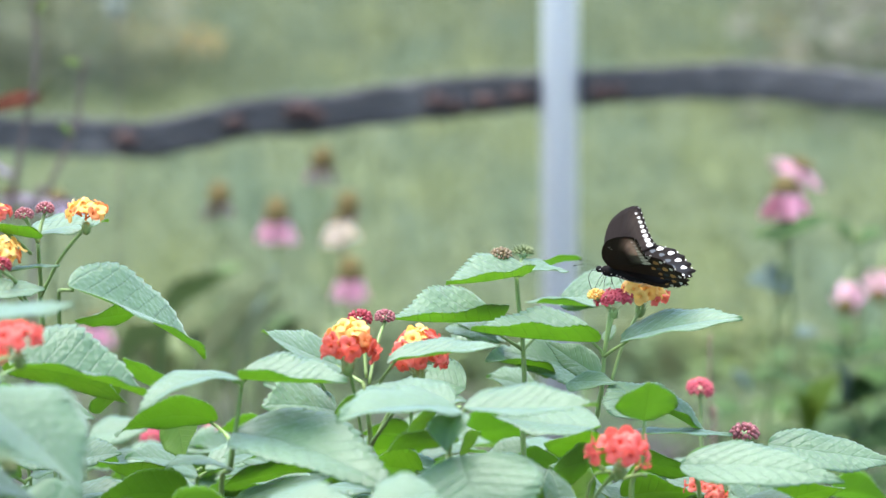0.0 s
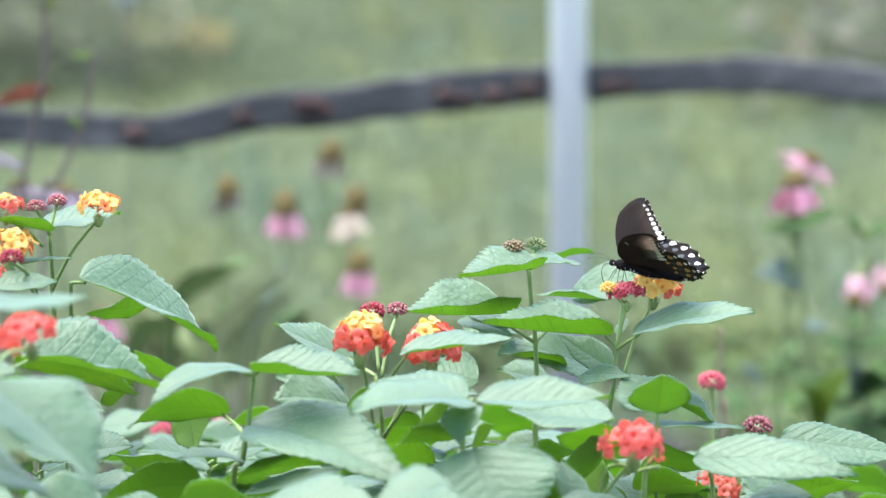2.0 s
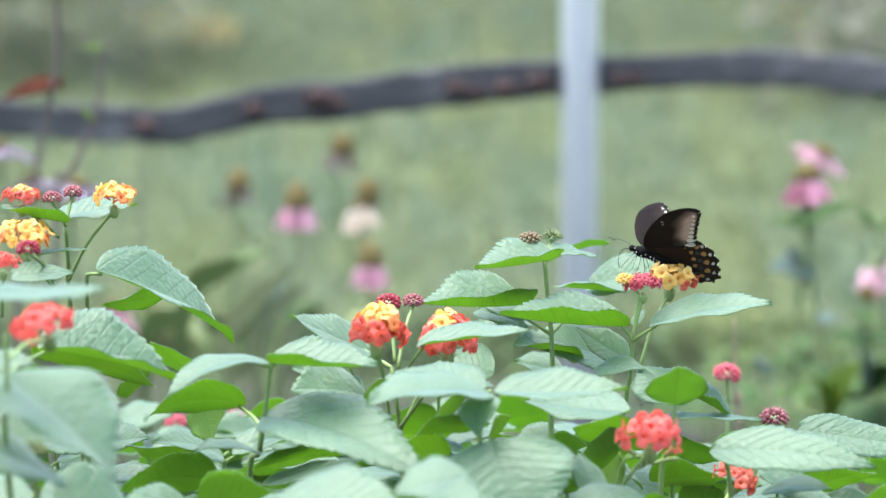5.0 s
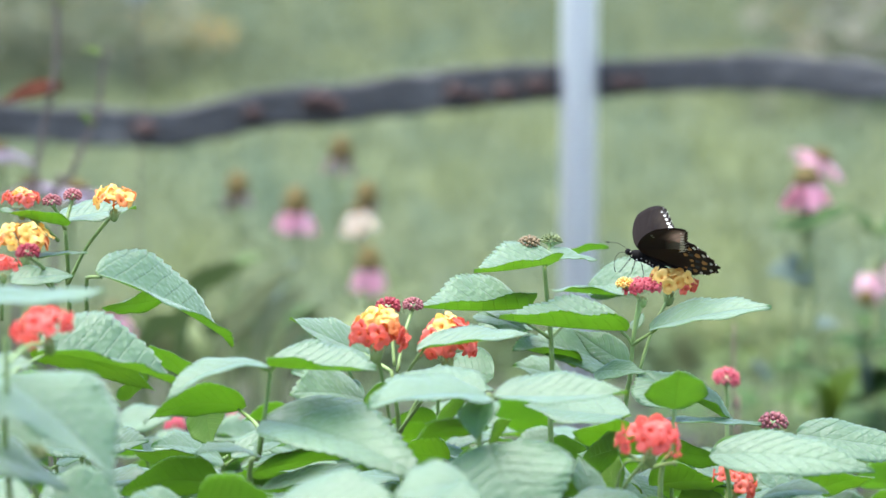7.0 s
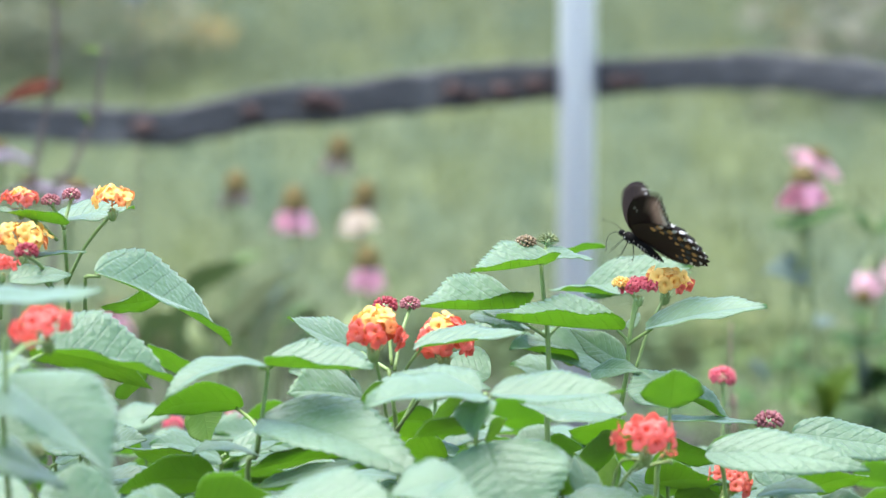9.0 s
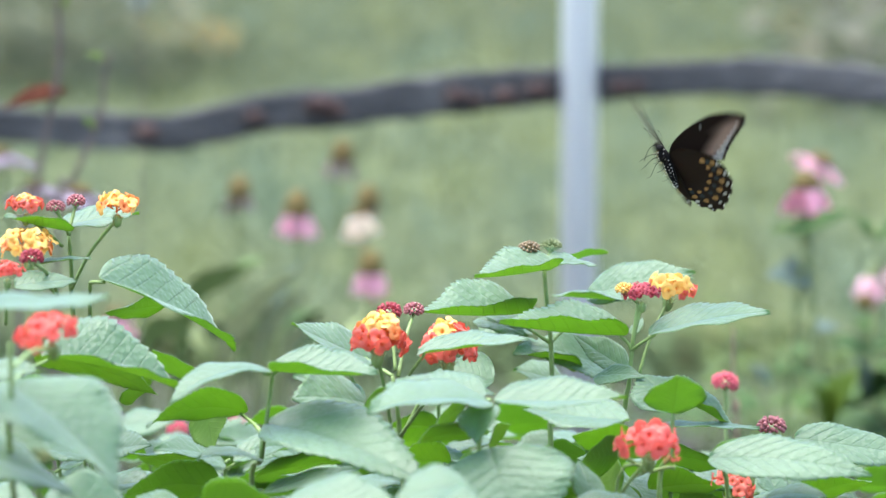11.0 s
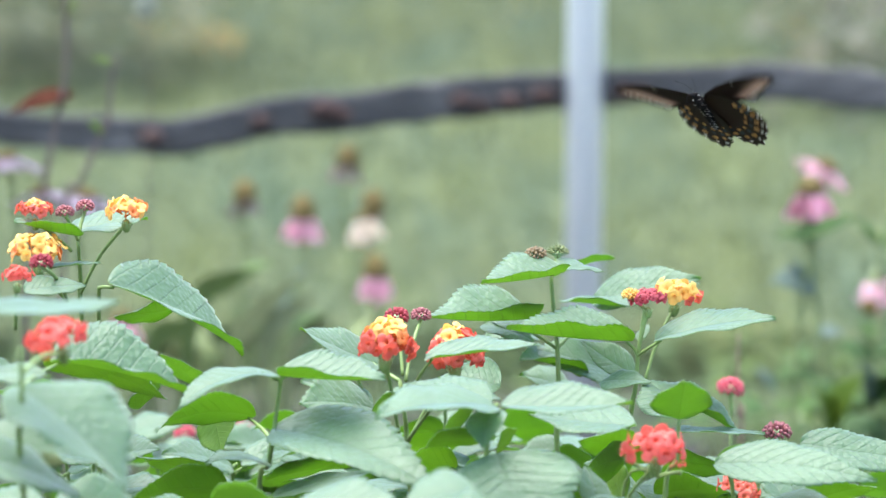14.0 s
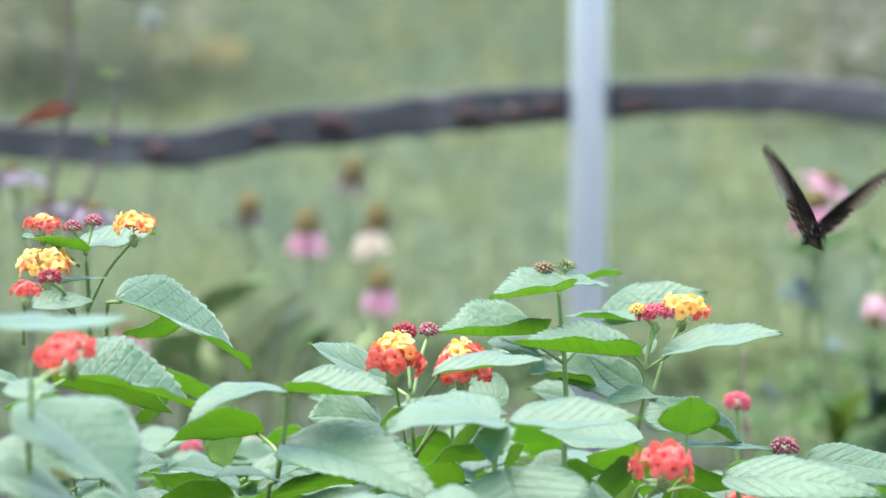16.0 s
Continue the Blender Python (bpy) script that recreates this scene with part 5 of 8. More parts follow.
leaf(s, (-0.0950, 2.1526, 0.6037), (-0.0558, 2.1618, 0.5949), 0.0303, 5.3, 19.0, 0.08, (-0.0980, 2.1526, 0.5993), fine=False)
leaf(s, (-0.1009, 2.1526, 0.6038), (-0.1482, 2.1698, 0.6018), 0.0332, 36.9, 10.0, 0.09, (-0.0980, 2.1526, 0.5994), fine=False)
leaf(s, (-0.0951, 2.1526, 0.5824), (-0.0519, 2.1651, 0.5715), 0.0329, -34.4, 11.0, 0.05, (-0.0981, 2.1526, 0.5779), fine=False)
leaf(s, (-0.1010, 2.1526, 0.5833), (-0.1477, 2.1518, 0.5729), 0.0383, -3.0, 18.0, 0.04, (-0.0981, 2.1526, 0.5789), fine=False)
leaf(s, (-0.0952, 2.1526, 0.5639), (-0.0568, 2.1654, 0.5605), 0.0327, -44.1, 22.0, 0.09, (-0.0982, 2.1526, 0.5594), fine=False)
leaf(s, (-0.1011, 2.1526, 0.5622), (-0.1373, 2.1718, 0.5539), 0.0281, 39.9, 17.0, 0.09, (-0.0982, 2.1526, 0.5577), fine=False)
s = shoot_at((-0.1701, 1.7926, 0.0000), "low leafy lantana shoot in the front of the bed")
stem(s, [(-0.1701, 1.7926, 0.0000), (-0.1723, 1.7731, 0.4096), (-0.1890, 1.7626, 0.5995), (-0.1886, 1.7526, 0.6196)], 0.0016, 0.0011)
leaf(s, (-0.1862, 1.7526, 0.6193), (-0.1516, 1.7662, 0.6106), 0.0311, 20.9, 10.0, 0.09, (-0.1886, 1.7526, 0.6156), fine=False)
leaf(s, (-0.1910, 1.7526, 0.6192), (-0.2264, 1.7294, 0.6201), 0.0291, -16.7, 9.0, 0.08, (-0.1886, 1.7526, 0.6156), fine=False)
leaf(s, (-0.1864, 1.7526, 0.6031), (-0.1421, 1.7363, 0.6036), 0.0366, -47.0, 8.0, 0.04, (-0.1888, 1.7526, 0.5994), fine=False)
leaf(s, (-0.1912, 1.7526, 0.6043), (-0.2234, 1.7409, 0.6087), 0.0284, 37.5, 15.0, 0.04, (-0.1888, 1.7526, 0.6007), fine=False)
s = shoot_at((-0.1333, 1.8226, 0.0000), "low leafy lantana shoot in the front of the bed")
stem(s, [(-0.1333, 1.8226, 0.0000), (-0.1330, 1.8031, 0.4078), (-0.1481, 1.7926, 0.5966), (-0.1492, 1.7826, 0.6170)], 0.0016, 0.0011)
leaf(s, (-0.1468, 1.7826, 0.6162), (-0.0990, 1.7624, 0.6234), 0.0392, -42.8, 23.0, 0.05, (-0.1492, 1.7826, 0.6125), fine=False)
leaf(s, (-0.1516, 1.7826, 0.6152), (-0.1903, 1.7601, 0.6151), 0.0361, -23.3, 21.0, 0.06, (-0.1492, 1.7826, 0.6115), fine=False)
leaf(s, (-0.1469, 1.7826, 0.5988), (-0.1005, 1.7939, 0.5899), 0.0374, 18.6, 22.0, 0.08, (-0.1494, 1.7826, 0.5951), fine=False)
leaf(s, (-0.1518, 1.7826, 0.5985), (-0.1999, 1.7593, 0.6079), 0.0444, -20.1, 19.0, 0.07, (-0.1494, 1.7826, 0.5948), fine=False)
s = shoot_at((-0.0725, 1.7626, 0.0000), "low leafy lantana shoot in the front of the bed")
stem(s, [(-0.0725, 1.7626, 0.0000), (-0.0678, 1.7431, 0.4134), (-0.0806, 1.7326, 0.6053), (-0.0799, 1.7226, 0.6251)], 0.0016, 0.0011)
leaf(s, (-0.0776, 1.7226, 0.6254), (-0.0282, 1.7296, 0.6275), 0.0388, -38.9, 12.0, 0.03, (-0.0799, 1.7226, 0.6218), fine=False)
leaf(s, (-0.0823, 1.7226, 0.6248), (-0.1314, 1.7328, 0.6175), 0.0363, -11.2, 10.0, 0.07, (-0.0800, 1.7226, 0.6213), fine=False)
leaf(s, (-0.0777, 1.7226, 0.6067), (-0.0416, 1.7041, 0.6070), 0.0291, -40.6, 11.0, 0.09, (-0.0801, 1.7226, 0.6031), fine=False)
leaf(s, (-0.0824, 1.7226, 0.6108), (-0.1283, 1.7229, 0.6177), 0.0332, -8.6, 20.0, 0.08, (-0.0800, 1.7226, 0.6072), fine=False)
s = shoot_at((0.0445, 1.8026, 0.0000), "low leafy lantana shoot in the front of the bed")
stem(s, [(0.0445, 1.8026, 0.0000), (0.0578, 1.7831, 0.4102), (0.0495, 1.7726, 0.6004), (0.0503, 1.7626, 0.6206)], 0.0016, 0.0011)
leaf(s, (0.0527, 1.7626, 0.6221), (0.1002, 1.7667, 0.6153), 0.0341, 18.5, 12.0, 0.09, (0.0503, 1.7626, 0.6184), fine=False)
leaf(s, (0.0479, 1.7626, 0.6211), (0.0036, 1.7677, 0.6155), 0.0376, -25.1, 21.0, 0.1, (0.0503, 1.7626, 0.6174), fine=False)
leaf(s, (0.0527, 1.7626, 0.6021), (0.0959, 1.7758, 0.6044), 0.0320, 22.4, 14.0, 0.03, (0.0503, 1.7626, 0.5985), fine=False)
leaf(s, (0.0479, 1.7626, 0.6027), (0.0060, 1.7681, 0.6039), 0.0331, 46.3, 22.0, 0.07, (0.0503, 1.7626, 0.5991), fine=False)
s = shoot_at((0.1117, 1.8426, 0.0000), "low leafy lantana shoot in the front of the bed")
stem(s, [(0.1117, 1.8426, 0.0000), (0.1297, 1.8231, 0.4031), (0.1241, 1.8126, 0.5893), (0.1221, 1.8026, 0.6100)], 0.0016, 0.0011)
leaf(s, (0.1245, 1.8026, 0.6107), (0.1749, 1.7815, 0.6094), 0.0391, 0.5, 16.0, 0.05, (0.1221, 1.8026, 0.6069), fine=False)
leaf(s, (0.1196, 1.8026, 0.6090), (0.0816, 1.8236, 0.5973), 0.0350, 32.5, 17.0, 0.06, (0.1221, 1.8026, 0.6052), fine=False)
leaf(s, (0.1246, 1.8026, 0.5949), (0.1648, 1.7927, 0.6029), 0.0361, -44.2, 8.0, 0.06, (0.1222, 1.8026, 0.5912), fine=False)
leaf(s, (0.1197, 1.8026, 0.5920), (0.0768, 1.8090, 0.5931), 0.0344, -16.7, 15.0, 0.04, (0.1222, 1.8026, 0.5883), fine=False)
s = shoot_at((0.1916, 1.8926, 0.0000), "low leafy lantana shoot in the front of the bed")
stem(s, [(0.1916, 1.8926, 0.0000), (0.2155, 1.8731, 0.3945), (0.2129, 1.8626, 0.5762), (0.2107, 1.8526, 0.5974)], 0.0016, 0.0011)
leaf(s, (0.2132, 1.8526, 0.5984), (0.2546, 1.8599, 0.6013), 0.0345, -40.2, 21.0, 0.07, (0.2107, 1.8526, 0.5946), fine=False)
leaf(s, (0.2082, 1.8526, 0.5971), (0.1581, 1.8443, 0.5974), 0.0358, -17.0, 21.0, 0.1, (0.2107, 1.8526, 0.5933), fine=False)
leaf(s, (0.2134, 1.8526, 0.5804), (0.2611, 1.8463, 0.5823), 0.0396, -39.1, 14.0, 0.06, (0.2109, 1.8526, 0.5766), fine=False)
leaf(s, (0.2084, 1.8526, 0.5803), (0.1694, 1.8402, 0.5837), 0.0331, 38.1, 11.0, 0.08, (0.2109, 1.8526, 0.5765), fine=False)
s = shoot_at((-0.2028, 1.7426, 0.0000), "low leafy lantana shoot in the front of the bed")
stem(s, [(-0.2028, 1.7426, 0.0000), (-0.2074, 1.7231, 0.4199), (-0.2253, 1.7126, 0.6153), (-0.2239, 1.7026, 0.6349)], 0.0016, 0.0011)
leaf(s, (-0.2216, 1.7026, 0.6355), (-0.1799, 1.7088, 0.6393), 0.0308, 24.6, 17.0, 0.08, (-0.2239, 1.7026, 0.6320), fine=False)
leaf(s, (-0.2262, 1.7026, 0.6341), (-0.2748, 1.7132, 0.6248), 0.0401, -20.8, 19.0, 0.04, (-0.2239, 1.7026, 0.6305), fine=False)
leaf(s, (-0.2218, 1.7026, 0.6190), (-0.1869, 1.7238, 0.6063), 0.0299, 31.2, 8.0, 0.04, (-0.2242, 1.7026, 0.6155), fine=False)
leaf(s, (-0.2265, 1.7026, 0.6173), (-0.2762, 1.7251, 0.6130), 0.0356, 45.1, 21.0, 0.04, (-0.2242, 1.7026, 0.6137), fine=False)
s = shoot_at((-0.2655, 2.2926, 0.0000), "shaded leafy lantana shoot deep in the bed")
stem(s, [(-0.2655, 2.2926, 0.0000), (-0.2747, 2.2731, 0.3734), (-0.2950, 2.2626, 0.5437), (-0.2937, 2.2526, 0.5688)], 0.0016, 0.0011)
leaf(s, (-0.2906, 2.2526, 0.5663), (-0.2378, 2.2287, 0.5763), 0.0396, -33.2, 14.0, 0.05, (-0.2938, 2.2526, 0.5617), fine=False)
leaf(s, (-0.2967, 2.2526, 0.5715), (-0.3422, 2.2558, 0.5624), 0.0366, 35.2, 12.0, 0.04, (-0.2937, 2.2526, 0.5668), fine=False)
leaf(s, (-0.2909, 2.2526, 0.5468), (-0.2490, 2.2471, 0.5548), 0.0331, 4.6, 22.0, 0.07, (-0.2941, 2.2526, 0.5421), fine=False)
leaf(s, (-0.2971, 2.2526, 0.5451), (-0.3323, 2.2419, 0.5457), 0.0303, 38.0, 14.0, 0.05, (-0.2941, 2.2526, 0.5404), fine=False)
leaf(s, (-0.2912, 2.2526, 0.5264), (-0.2481, 2.2538, 0.5203), 0.0365, 0.8, 11.0, 0.1, (-0.2944, 2.2526, 0.5218), fine=False)
leaf(s, (-0.2974, 2.2526, 0.5259), (-0.3477, 2.2654, 0.5218), 0.0397, -10.4, 14.0, 0.05, (-0.2944, 2.2526, 0.5212), fine=False)
s = shoot_at((-0.2260, 2.3426, 0.0000), "shaded leafy lantana shoot deep in the bed")
stem(s, [(-0.2260, 2.3426, 0.0000), (-0.2323, 2.3231, 0.3805), (-0.2511, 2.3126, 0.5546), (-0.2489, 2.3026, 0.5801)], 0.0016, 0.0011)
leaf(s, (-0.2458, 2.3026, 0.5779), (-0.2043, 2.2960, 0.5837), 0.0359, 27.8, 9.0, 0.05, (-0.2490, 2.3026, 0.5731), fine=False)
leaf(s, (-0.2521, 2.3026, 0.5779), (-0.2925, 2.3070, 0.5761), 0.0346, 36.7, 15.0, 0.09, (-0.2490, 2.3026, 0.5731), fine=False)
leaf(s, (-0.2461, 2.3026, 0.5565), (-0.1964, 2.2883, 0.5592), 0.0396, 10.9, 16.0, 0.08, (-0.2493, 2.3026, 0.5517), fine=False)
leaf(s, (-0.2523, 2.3026, 0.5611), (-0.3041, 2.2975, 0.5686), 0.0386, -18.6, 14.0, 0.1, (-0.2492, 2.3026, 0.5563), fine=False)
leaf(s, (-0.2463, 2.3026, 0.5365), (-0.2042, 2.3150, 0.5284), 0.0320, 26.8, 9.0, 0.07, (-0.2495, 2.3026, 0.5317), fine=False)
leaf(s, (-0.2526, 2.3026, 0.5338), (-0.2997, 2.3019, 0.5306), 0.0370, 44.8, 10.0, 0.08, (-0.2496, 2.3026, 0.5291), fine=False)
s = shoot_at((-0.1946, 2.2926, 0.0000), "shaded leafy lantana shoot deep in the bed")
stem(s, [(-0.1946, 2.2926, 0.0000), (-0.1986, 2.2731, 0.3708), (-0.2162, 2.2626, 0.5397), (-0.2172, 2.2526, 0.5648)], 0.0016, 0.0011)
leaf(s, (-0.2141, 2.2526, 0.5671), (-0.1714, 2.2675, 0.5643), 0.0325, 11.0, 20.0, 0.09, (-0.2172, 2.2526, 0.5624), fine=False)
leaf(s, (-0.2202, 2.2526, 0.5668), (-0.2665, 2.2480, 0.5733), 0.0413, 37.4, 17.0, 0.05, (-0.2172, 2.2526, 0.5622), fine=False)
leaf(s, (-0.2143, 2.2526, 0.5416), (-0.1701, 2.2608, 0.5466), 0.0395, 9.3, 24.0, 0.08, (-0.2175, 2.2526, 0.5370), fine=False)
leaf(s, (-0.2205, 2.2526, 0.5415), (-0.2729, 2.2775, 0.5394), 0.0379, -17.4, 11.0, 0.04, (-0.2175, 2.2526, 0.5368), fine=False)
leaf(s, (-0.2146, 2.2526, 0.5201), (-0.1701, 2.2646, 0.5261), 0.0339, -47.0, 22.0, 0.04, (-0.2177, 2.2526, 0.5155), fine=False)
leaf(s, (-0.2207, 2.2526, 0.5244), (-0.2712, 2.2408, 0.5325), 0.0452, -18.6, 23.0, 0.03, (-0.2177, 2.2526, 0.5197), fine=False)
s = shoot_at((-0.1733, 2.3926, 0.0000), "shaded leafy lantana shoot deep in the bed")
stem(s, [(-0.1733, 2.3926, 0.0000), (-0.1759, 2.3731, 0.3670), (-0.1926, 2.3626, 0.5339), (-0.1904, 2.3526, 0.5599)], 0.0016, 0.0011)
leaf(s, (-0.1872, 2.3526, 0.5614), (-0.1430, 2.3526, 0.5515), 0.0399, 2.0, 25.0, 0.07, (-0.1904, 2.3526, 0.5565), fine=False)
leaf(s, (-0.1936, 2.3526, 0.5589), (-0.2296, 2.3498, 0.5577), 0.0293, -18.7, 12.0, 0.03, (-0.1905, 2.3526, 0.5541), fine=False)
leaf(s, (-0.1874, 2.3526, 0.5405), (-0.1473, 2.3546, 0.5489), 0.0350, -44.3, 24.0, 0.07, (-0.1906, 2.3526, 0.5356), fine=False)
leaf(s, (-0.1938, 2.3526, 0.5405), (-0.2387, 2.3707, 0.5369), 0.0312, 43.9, 21.0, 0.05, (-0.1906, 2.3526, 0.5356), fine=False)
leaf(s, (-0.1876, 2.3526, 0.5172), (-0.1391, 2.3419, 0.5205), 0.0401, 25.3, 23.0, 0.05, (-0.1909, 2.3526, 0.5124), fine=False)
leaf(s, (-0.1940, 2.3526, 0.5169), (-0.2501, 2.3704, 0.5118), 0.0427, -25.8, 9.0, 0.04, (-0.1909, 2.3526, 0.5120), fine=False)
s = shoot_at((-0.1241, 2.3926, 0.0000), "shaded leafy lantana shoot deep in the bed")
stem(s, [(-0.1241, 2.3926, 0.0000), (-0.1231, 2.3731, 0.3644), (-0.1379, 2.3626, 0.5298), (-0.1385, 2.3526, 0.5558)], 0.0016, 0.0011)
leaf(s, (-0.1353, 2.3526, 0.5553), (-0.0882, 2.3334, 0.5645), 0.0400, 22.5, 20.0, 0.08, (-0.1385, 2.3526, 0.5505), fine=False)
leaf(s, (-0.1417, 2.3526, 0.5586), (-0.1845, 2.3326, 0.5630), 0.0393, -27.1, 25.0, 0.07, (-0.1385, 2.3526, 0.5537), fine=False)
leaf(s, (-0.1355, 2.3526, 0.5320), (-0.0975, 2.3654, 0.5339), 0.0329, 16.9, 12.0, 0.05, (-0.1387, 2.3526, 0.5271), fine=False)
leaf(s, (-0.1419, 2.3526, 0.5332), (-0.1945, 2.3769, 0.5296), 0.0443, -18.6, 23.0, 0.07, (-0.1387, 2.3526, 0.5283), fine=False)
leaf(s, (-0.1356, 2.3526, 0.5082), (-0.0965, 2.3590, 0.5072), 0.0342, -38.5, 22.0, 0.06, (-0.1389, 2.3526, 0.5033), fine=False)
leaf(s, (-0.1420, 2.3526, 0.5126), (-0.1852, 2.3685, 0.5138), 0.0364, -23.0, 11.0, 0.07, (-0.1388, 2.3526, 0.5077), fine=False)
s = shoot_at((-0.0882, 2.4426, 0.0000), "shaded leafy lantana shoot deep in the bed")
stem(s, [(-0.0882, 2.4426, 0.0000), (-0.0846, 2.4231, 0.3640), (-0.0980, 2.4126, 0.5292), (-0.0964, 2.4026, 0.5557)], 0.0016, 0.0011)
leaf(s, (-0.0931, 2.4026, 0.5581), (-0.0498, 2.3893, 0.5522), 0.0325, 22.9, 24.0, 0.03, (-0.0964, 2.4026, 0.5531), fine=False)
leaf(s, (-0.0996, 2.4026, 0.5548), (-0.1462, 2.4091, 0.5629), 0.0380, 46.0, 16.0, 0.08, (-0.0964, 2.4026, 0.5499), fine=False)
leaf(s, (-0.0932, 2.4026, 0.5361), (-0.0453, 2.4189, 0.5263), 0.0384, 28.3, 25.0, 0.03, (-0.0965, 2.4026, 0.5312), fine=False)
leaf(s, (-0.0997, 2.4026, 0.5352), (-0.1384, 2.3922, 0.5293), 0.0296, 39.7, 8.0, 0.09, (-0.0965, 2.4026, 0.5303), fine=False)
leaf(s, (-0.0934, 2.4026, 0.5078), (-0.0475, 2.4063, 0.5011), 0.0358, 10.1, 12.0, 0.09, (-0.0966, 2.4026, 0.5028), fine=False)
leaf(s, (-0.0999, 2.4026, 0.5080), (-0.1529, 2.3989, 0.5122), 0.0461, 38.2, 25.0, 0.05, (-0.0966, 2.4026, 0.5030), fine=False)
s = shoot_at((-0.0613, 2.3426, 0.0000), "shaded leafy lantana shoot deep in the bed")
stem(s, [(-0.0613, 2.3426, 0.0000), (-0.0558, 2.3231, 0.3649), (-0.0681, 2.3126, 0.5306), (-0.0653, 2.3026, 0.5562)], 0.0016, 0.0011)
leaf(s, (-0.0622, 2.3026, 0.5587), (-0.0203, 2.2869, 0.5653), 0.0342, 5.1, 21.0, 0.09, (-0.0653, 2.3026, 0.5540), fine=False)
leaf(s, (-0.0685, 2.3026, 0.5538), (-0.1114, 2.2791, 0.5482), 0.0350, 1.9, 13.0, 0.07, (-0.0654, 2.3026, 0.5490), fine=False)
leaf(s, (-0.0623, 2.3026, 0.5314), (-0.0237, 2.3115, 0.5236), 0.0302, -36.1, 24.0, 0.06, (-0.0654, 2.3026, 0.5266), fine=False)
leaf(s, (-0.0685, 2.3026, 0.5348), (-0.1179, 2.3254, 0.5267), 0.0348, -4.9, 8.0, 0.1, (-0.0654, 2.3026, 0.5300), fine=False)
leaf(s, (-0.0624, 2.3026, 0.5126), (-0.0212, 2.2987, 0.5099), 0.0356, 23.8, 13.0, 0.06, (-0.0655, 2.3026, 0.5078), fine=False)
leaf(s, (-0.0686, 2.3026, 0.5106), (-0.1111, 2.3190, 0.5099), 0.0308, -23.8, 12.0, 0.05, (-0.0655, 2.3026, 0.5058), fine=False)
s = shoot_at((-0.0235, 2.3926, 0.0000), "shaded leafy lantana shoot deep in the bed")
stem(s, [(-0.0235, 2.3926, 0.0000), (-0.0152, 2.3731, 0.3696), (-0.0261, 2.3626, 0.5378), (-0.0266, 2.3526, 0.5638)], 0.0016, 0.0011)
leaf(s, (-0.0234, 2.3526, 0.5623), (0.0151, 2.3335, 0.5752), 0.0292, 10.2, 9.0, 0.09, (-0.0266, 2.3526, 0.5574), fine=False)
leaf(s, (-0.0298, 2.3526, 0.5623), (-0.0692, 2.3621, 0.5613), 0.0291, -10.8, 10.0, 0.08, (-0.0266, 2.3526, 0.5575), fine=False)
leaf(s, (-0.0235, 2.3526, 0.5402), (0.0284, 2.3566, 0.5371), 0.0387, 18.4, 25.0, 0.05, (-0.0267, 2.3526, 0.5354), fine=False)
leaf(s, (-0.0299, 2.3526, 0.5384), (-0.0783, 2.3538, 0.5286), 0.0374, -2.7, 21.0, 0.1, (-0.0267, 2.3526, 0.5335), fine=False)
leaf(s, (-0.0235, 2.3526, 0.5177), (0.0299, 2.3304, 0.5279), 0.0409, -41.9, 9.0, 0.08, (-0.0267, 2.3526, 0.5128), fine=False)
leaf(s, (-0.0299, 2.3526, 0.5192), (-0.0761, 2.3490, 0.5265), 0.0372, 44.6, 21.0, 0.08, (-0.0267, 2.3526, 0.5144), fine=False)
s = shoot_at((0.0092, 2.3926, 0.0000), "shaded leafy lantana shoot deep in the bed")
stem(s, [(0.0092, 2.3926, 0.0000), (0.0199, 2.3731, 0.3748), (0.0103, 2.3626, 0.5459), (0.0093, 2.3526, 0.5719)], 0.0016, 0.0011)
leaf(s, (0.0125, 2.3526, 0.5700), (0.0641, 2.3438, 0.5749), 0.0458, -43.4, 16.0, 0.08, (0.0093, 2.3526, 0.5652), fine=False)
leaf(s, (0.0061, 2.3526, 0.5742), (-0.0324, 2.3466, 0.5766), 0.0295, -19.4, 21.0, 0.1, (0.0093, 2.3526, 0.5694), fine=False)
leaf(s, (0.0125, 2.3526, 0.5522), (0.0542, 2.3305, 0.5440), 0.0382, -3.4, 14.0, 0.06, (0.0093, 2.3526, 0.5474), fine=False)
leaf(s, (0.0061, 2.3526, 0.5492), (-0.0375, 2.3725, 0.5396), 0.0365, 40.4, 22.0, 0.1, (0.0093, 2.3526, 0.5443), fine=False)
leaf(s, (0.0125, 2.3526, 0.5256), (0.0571, 2.3421, 0.5313), 0.0370, 3.2, 22.0, 0.07, (0.0093, 2.3526, 0.5207), fine=False)
leaf(s, (0.0061, 2.3526, 0.5273), (-0.0439, 2.3609, 0.5147), 0.0374, -4.2, 22.0, 0.08, (0.0093, 2.3526, 0.5224), fine=False)
s = shoot_at((0.0397, 2.3426, 0.0000), "shaded leafy lantana shoot deep in the bed")
stem(s, [(0.0397, 2.3426, 0.0000), (0.0525, 2.3231, 0.3752), (0.0441, 2.3126, 0.5464), (0.0441, 2.3026, 0.5719)], 0.0016, 0.0011)
leaf(s, (0.0473, 2.3026, 0.5729), (0.0988, 2.2801, 0.5663), 0.0463, -0.5, 16.0, 0.03, (0.0441, 2.3026, 0.5681), fine=False)
leaf(s, (0.0410, 2.3026, 0.5696), (-0.0033, 2.2876, 0.5654), 0.0397, -0.3, 20.0, 0.09, (0.0441, 2.3026, 0.5649), fine=False)
leaf(s, (0.0473, 2.3026, 0.5500), (0.0933, 2.3039, 0.5407), 0.0343, 19.0, 10.0, 0.09, (0.0442, 2.3026, 0.5452), fine=False)
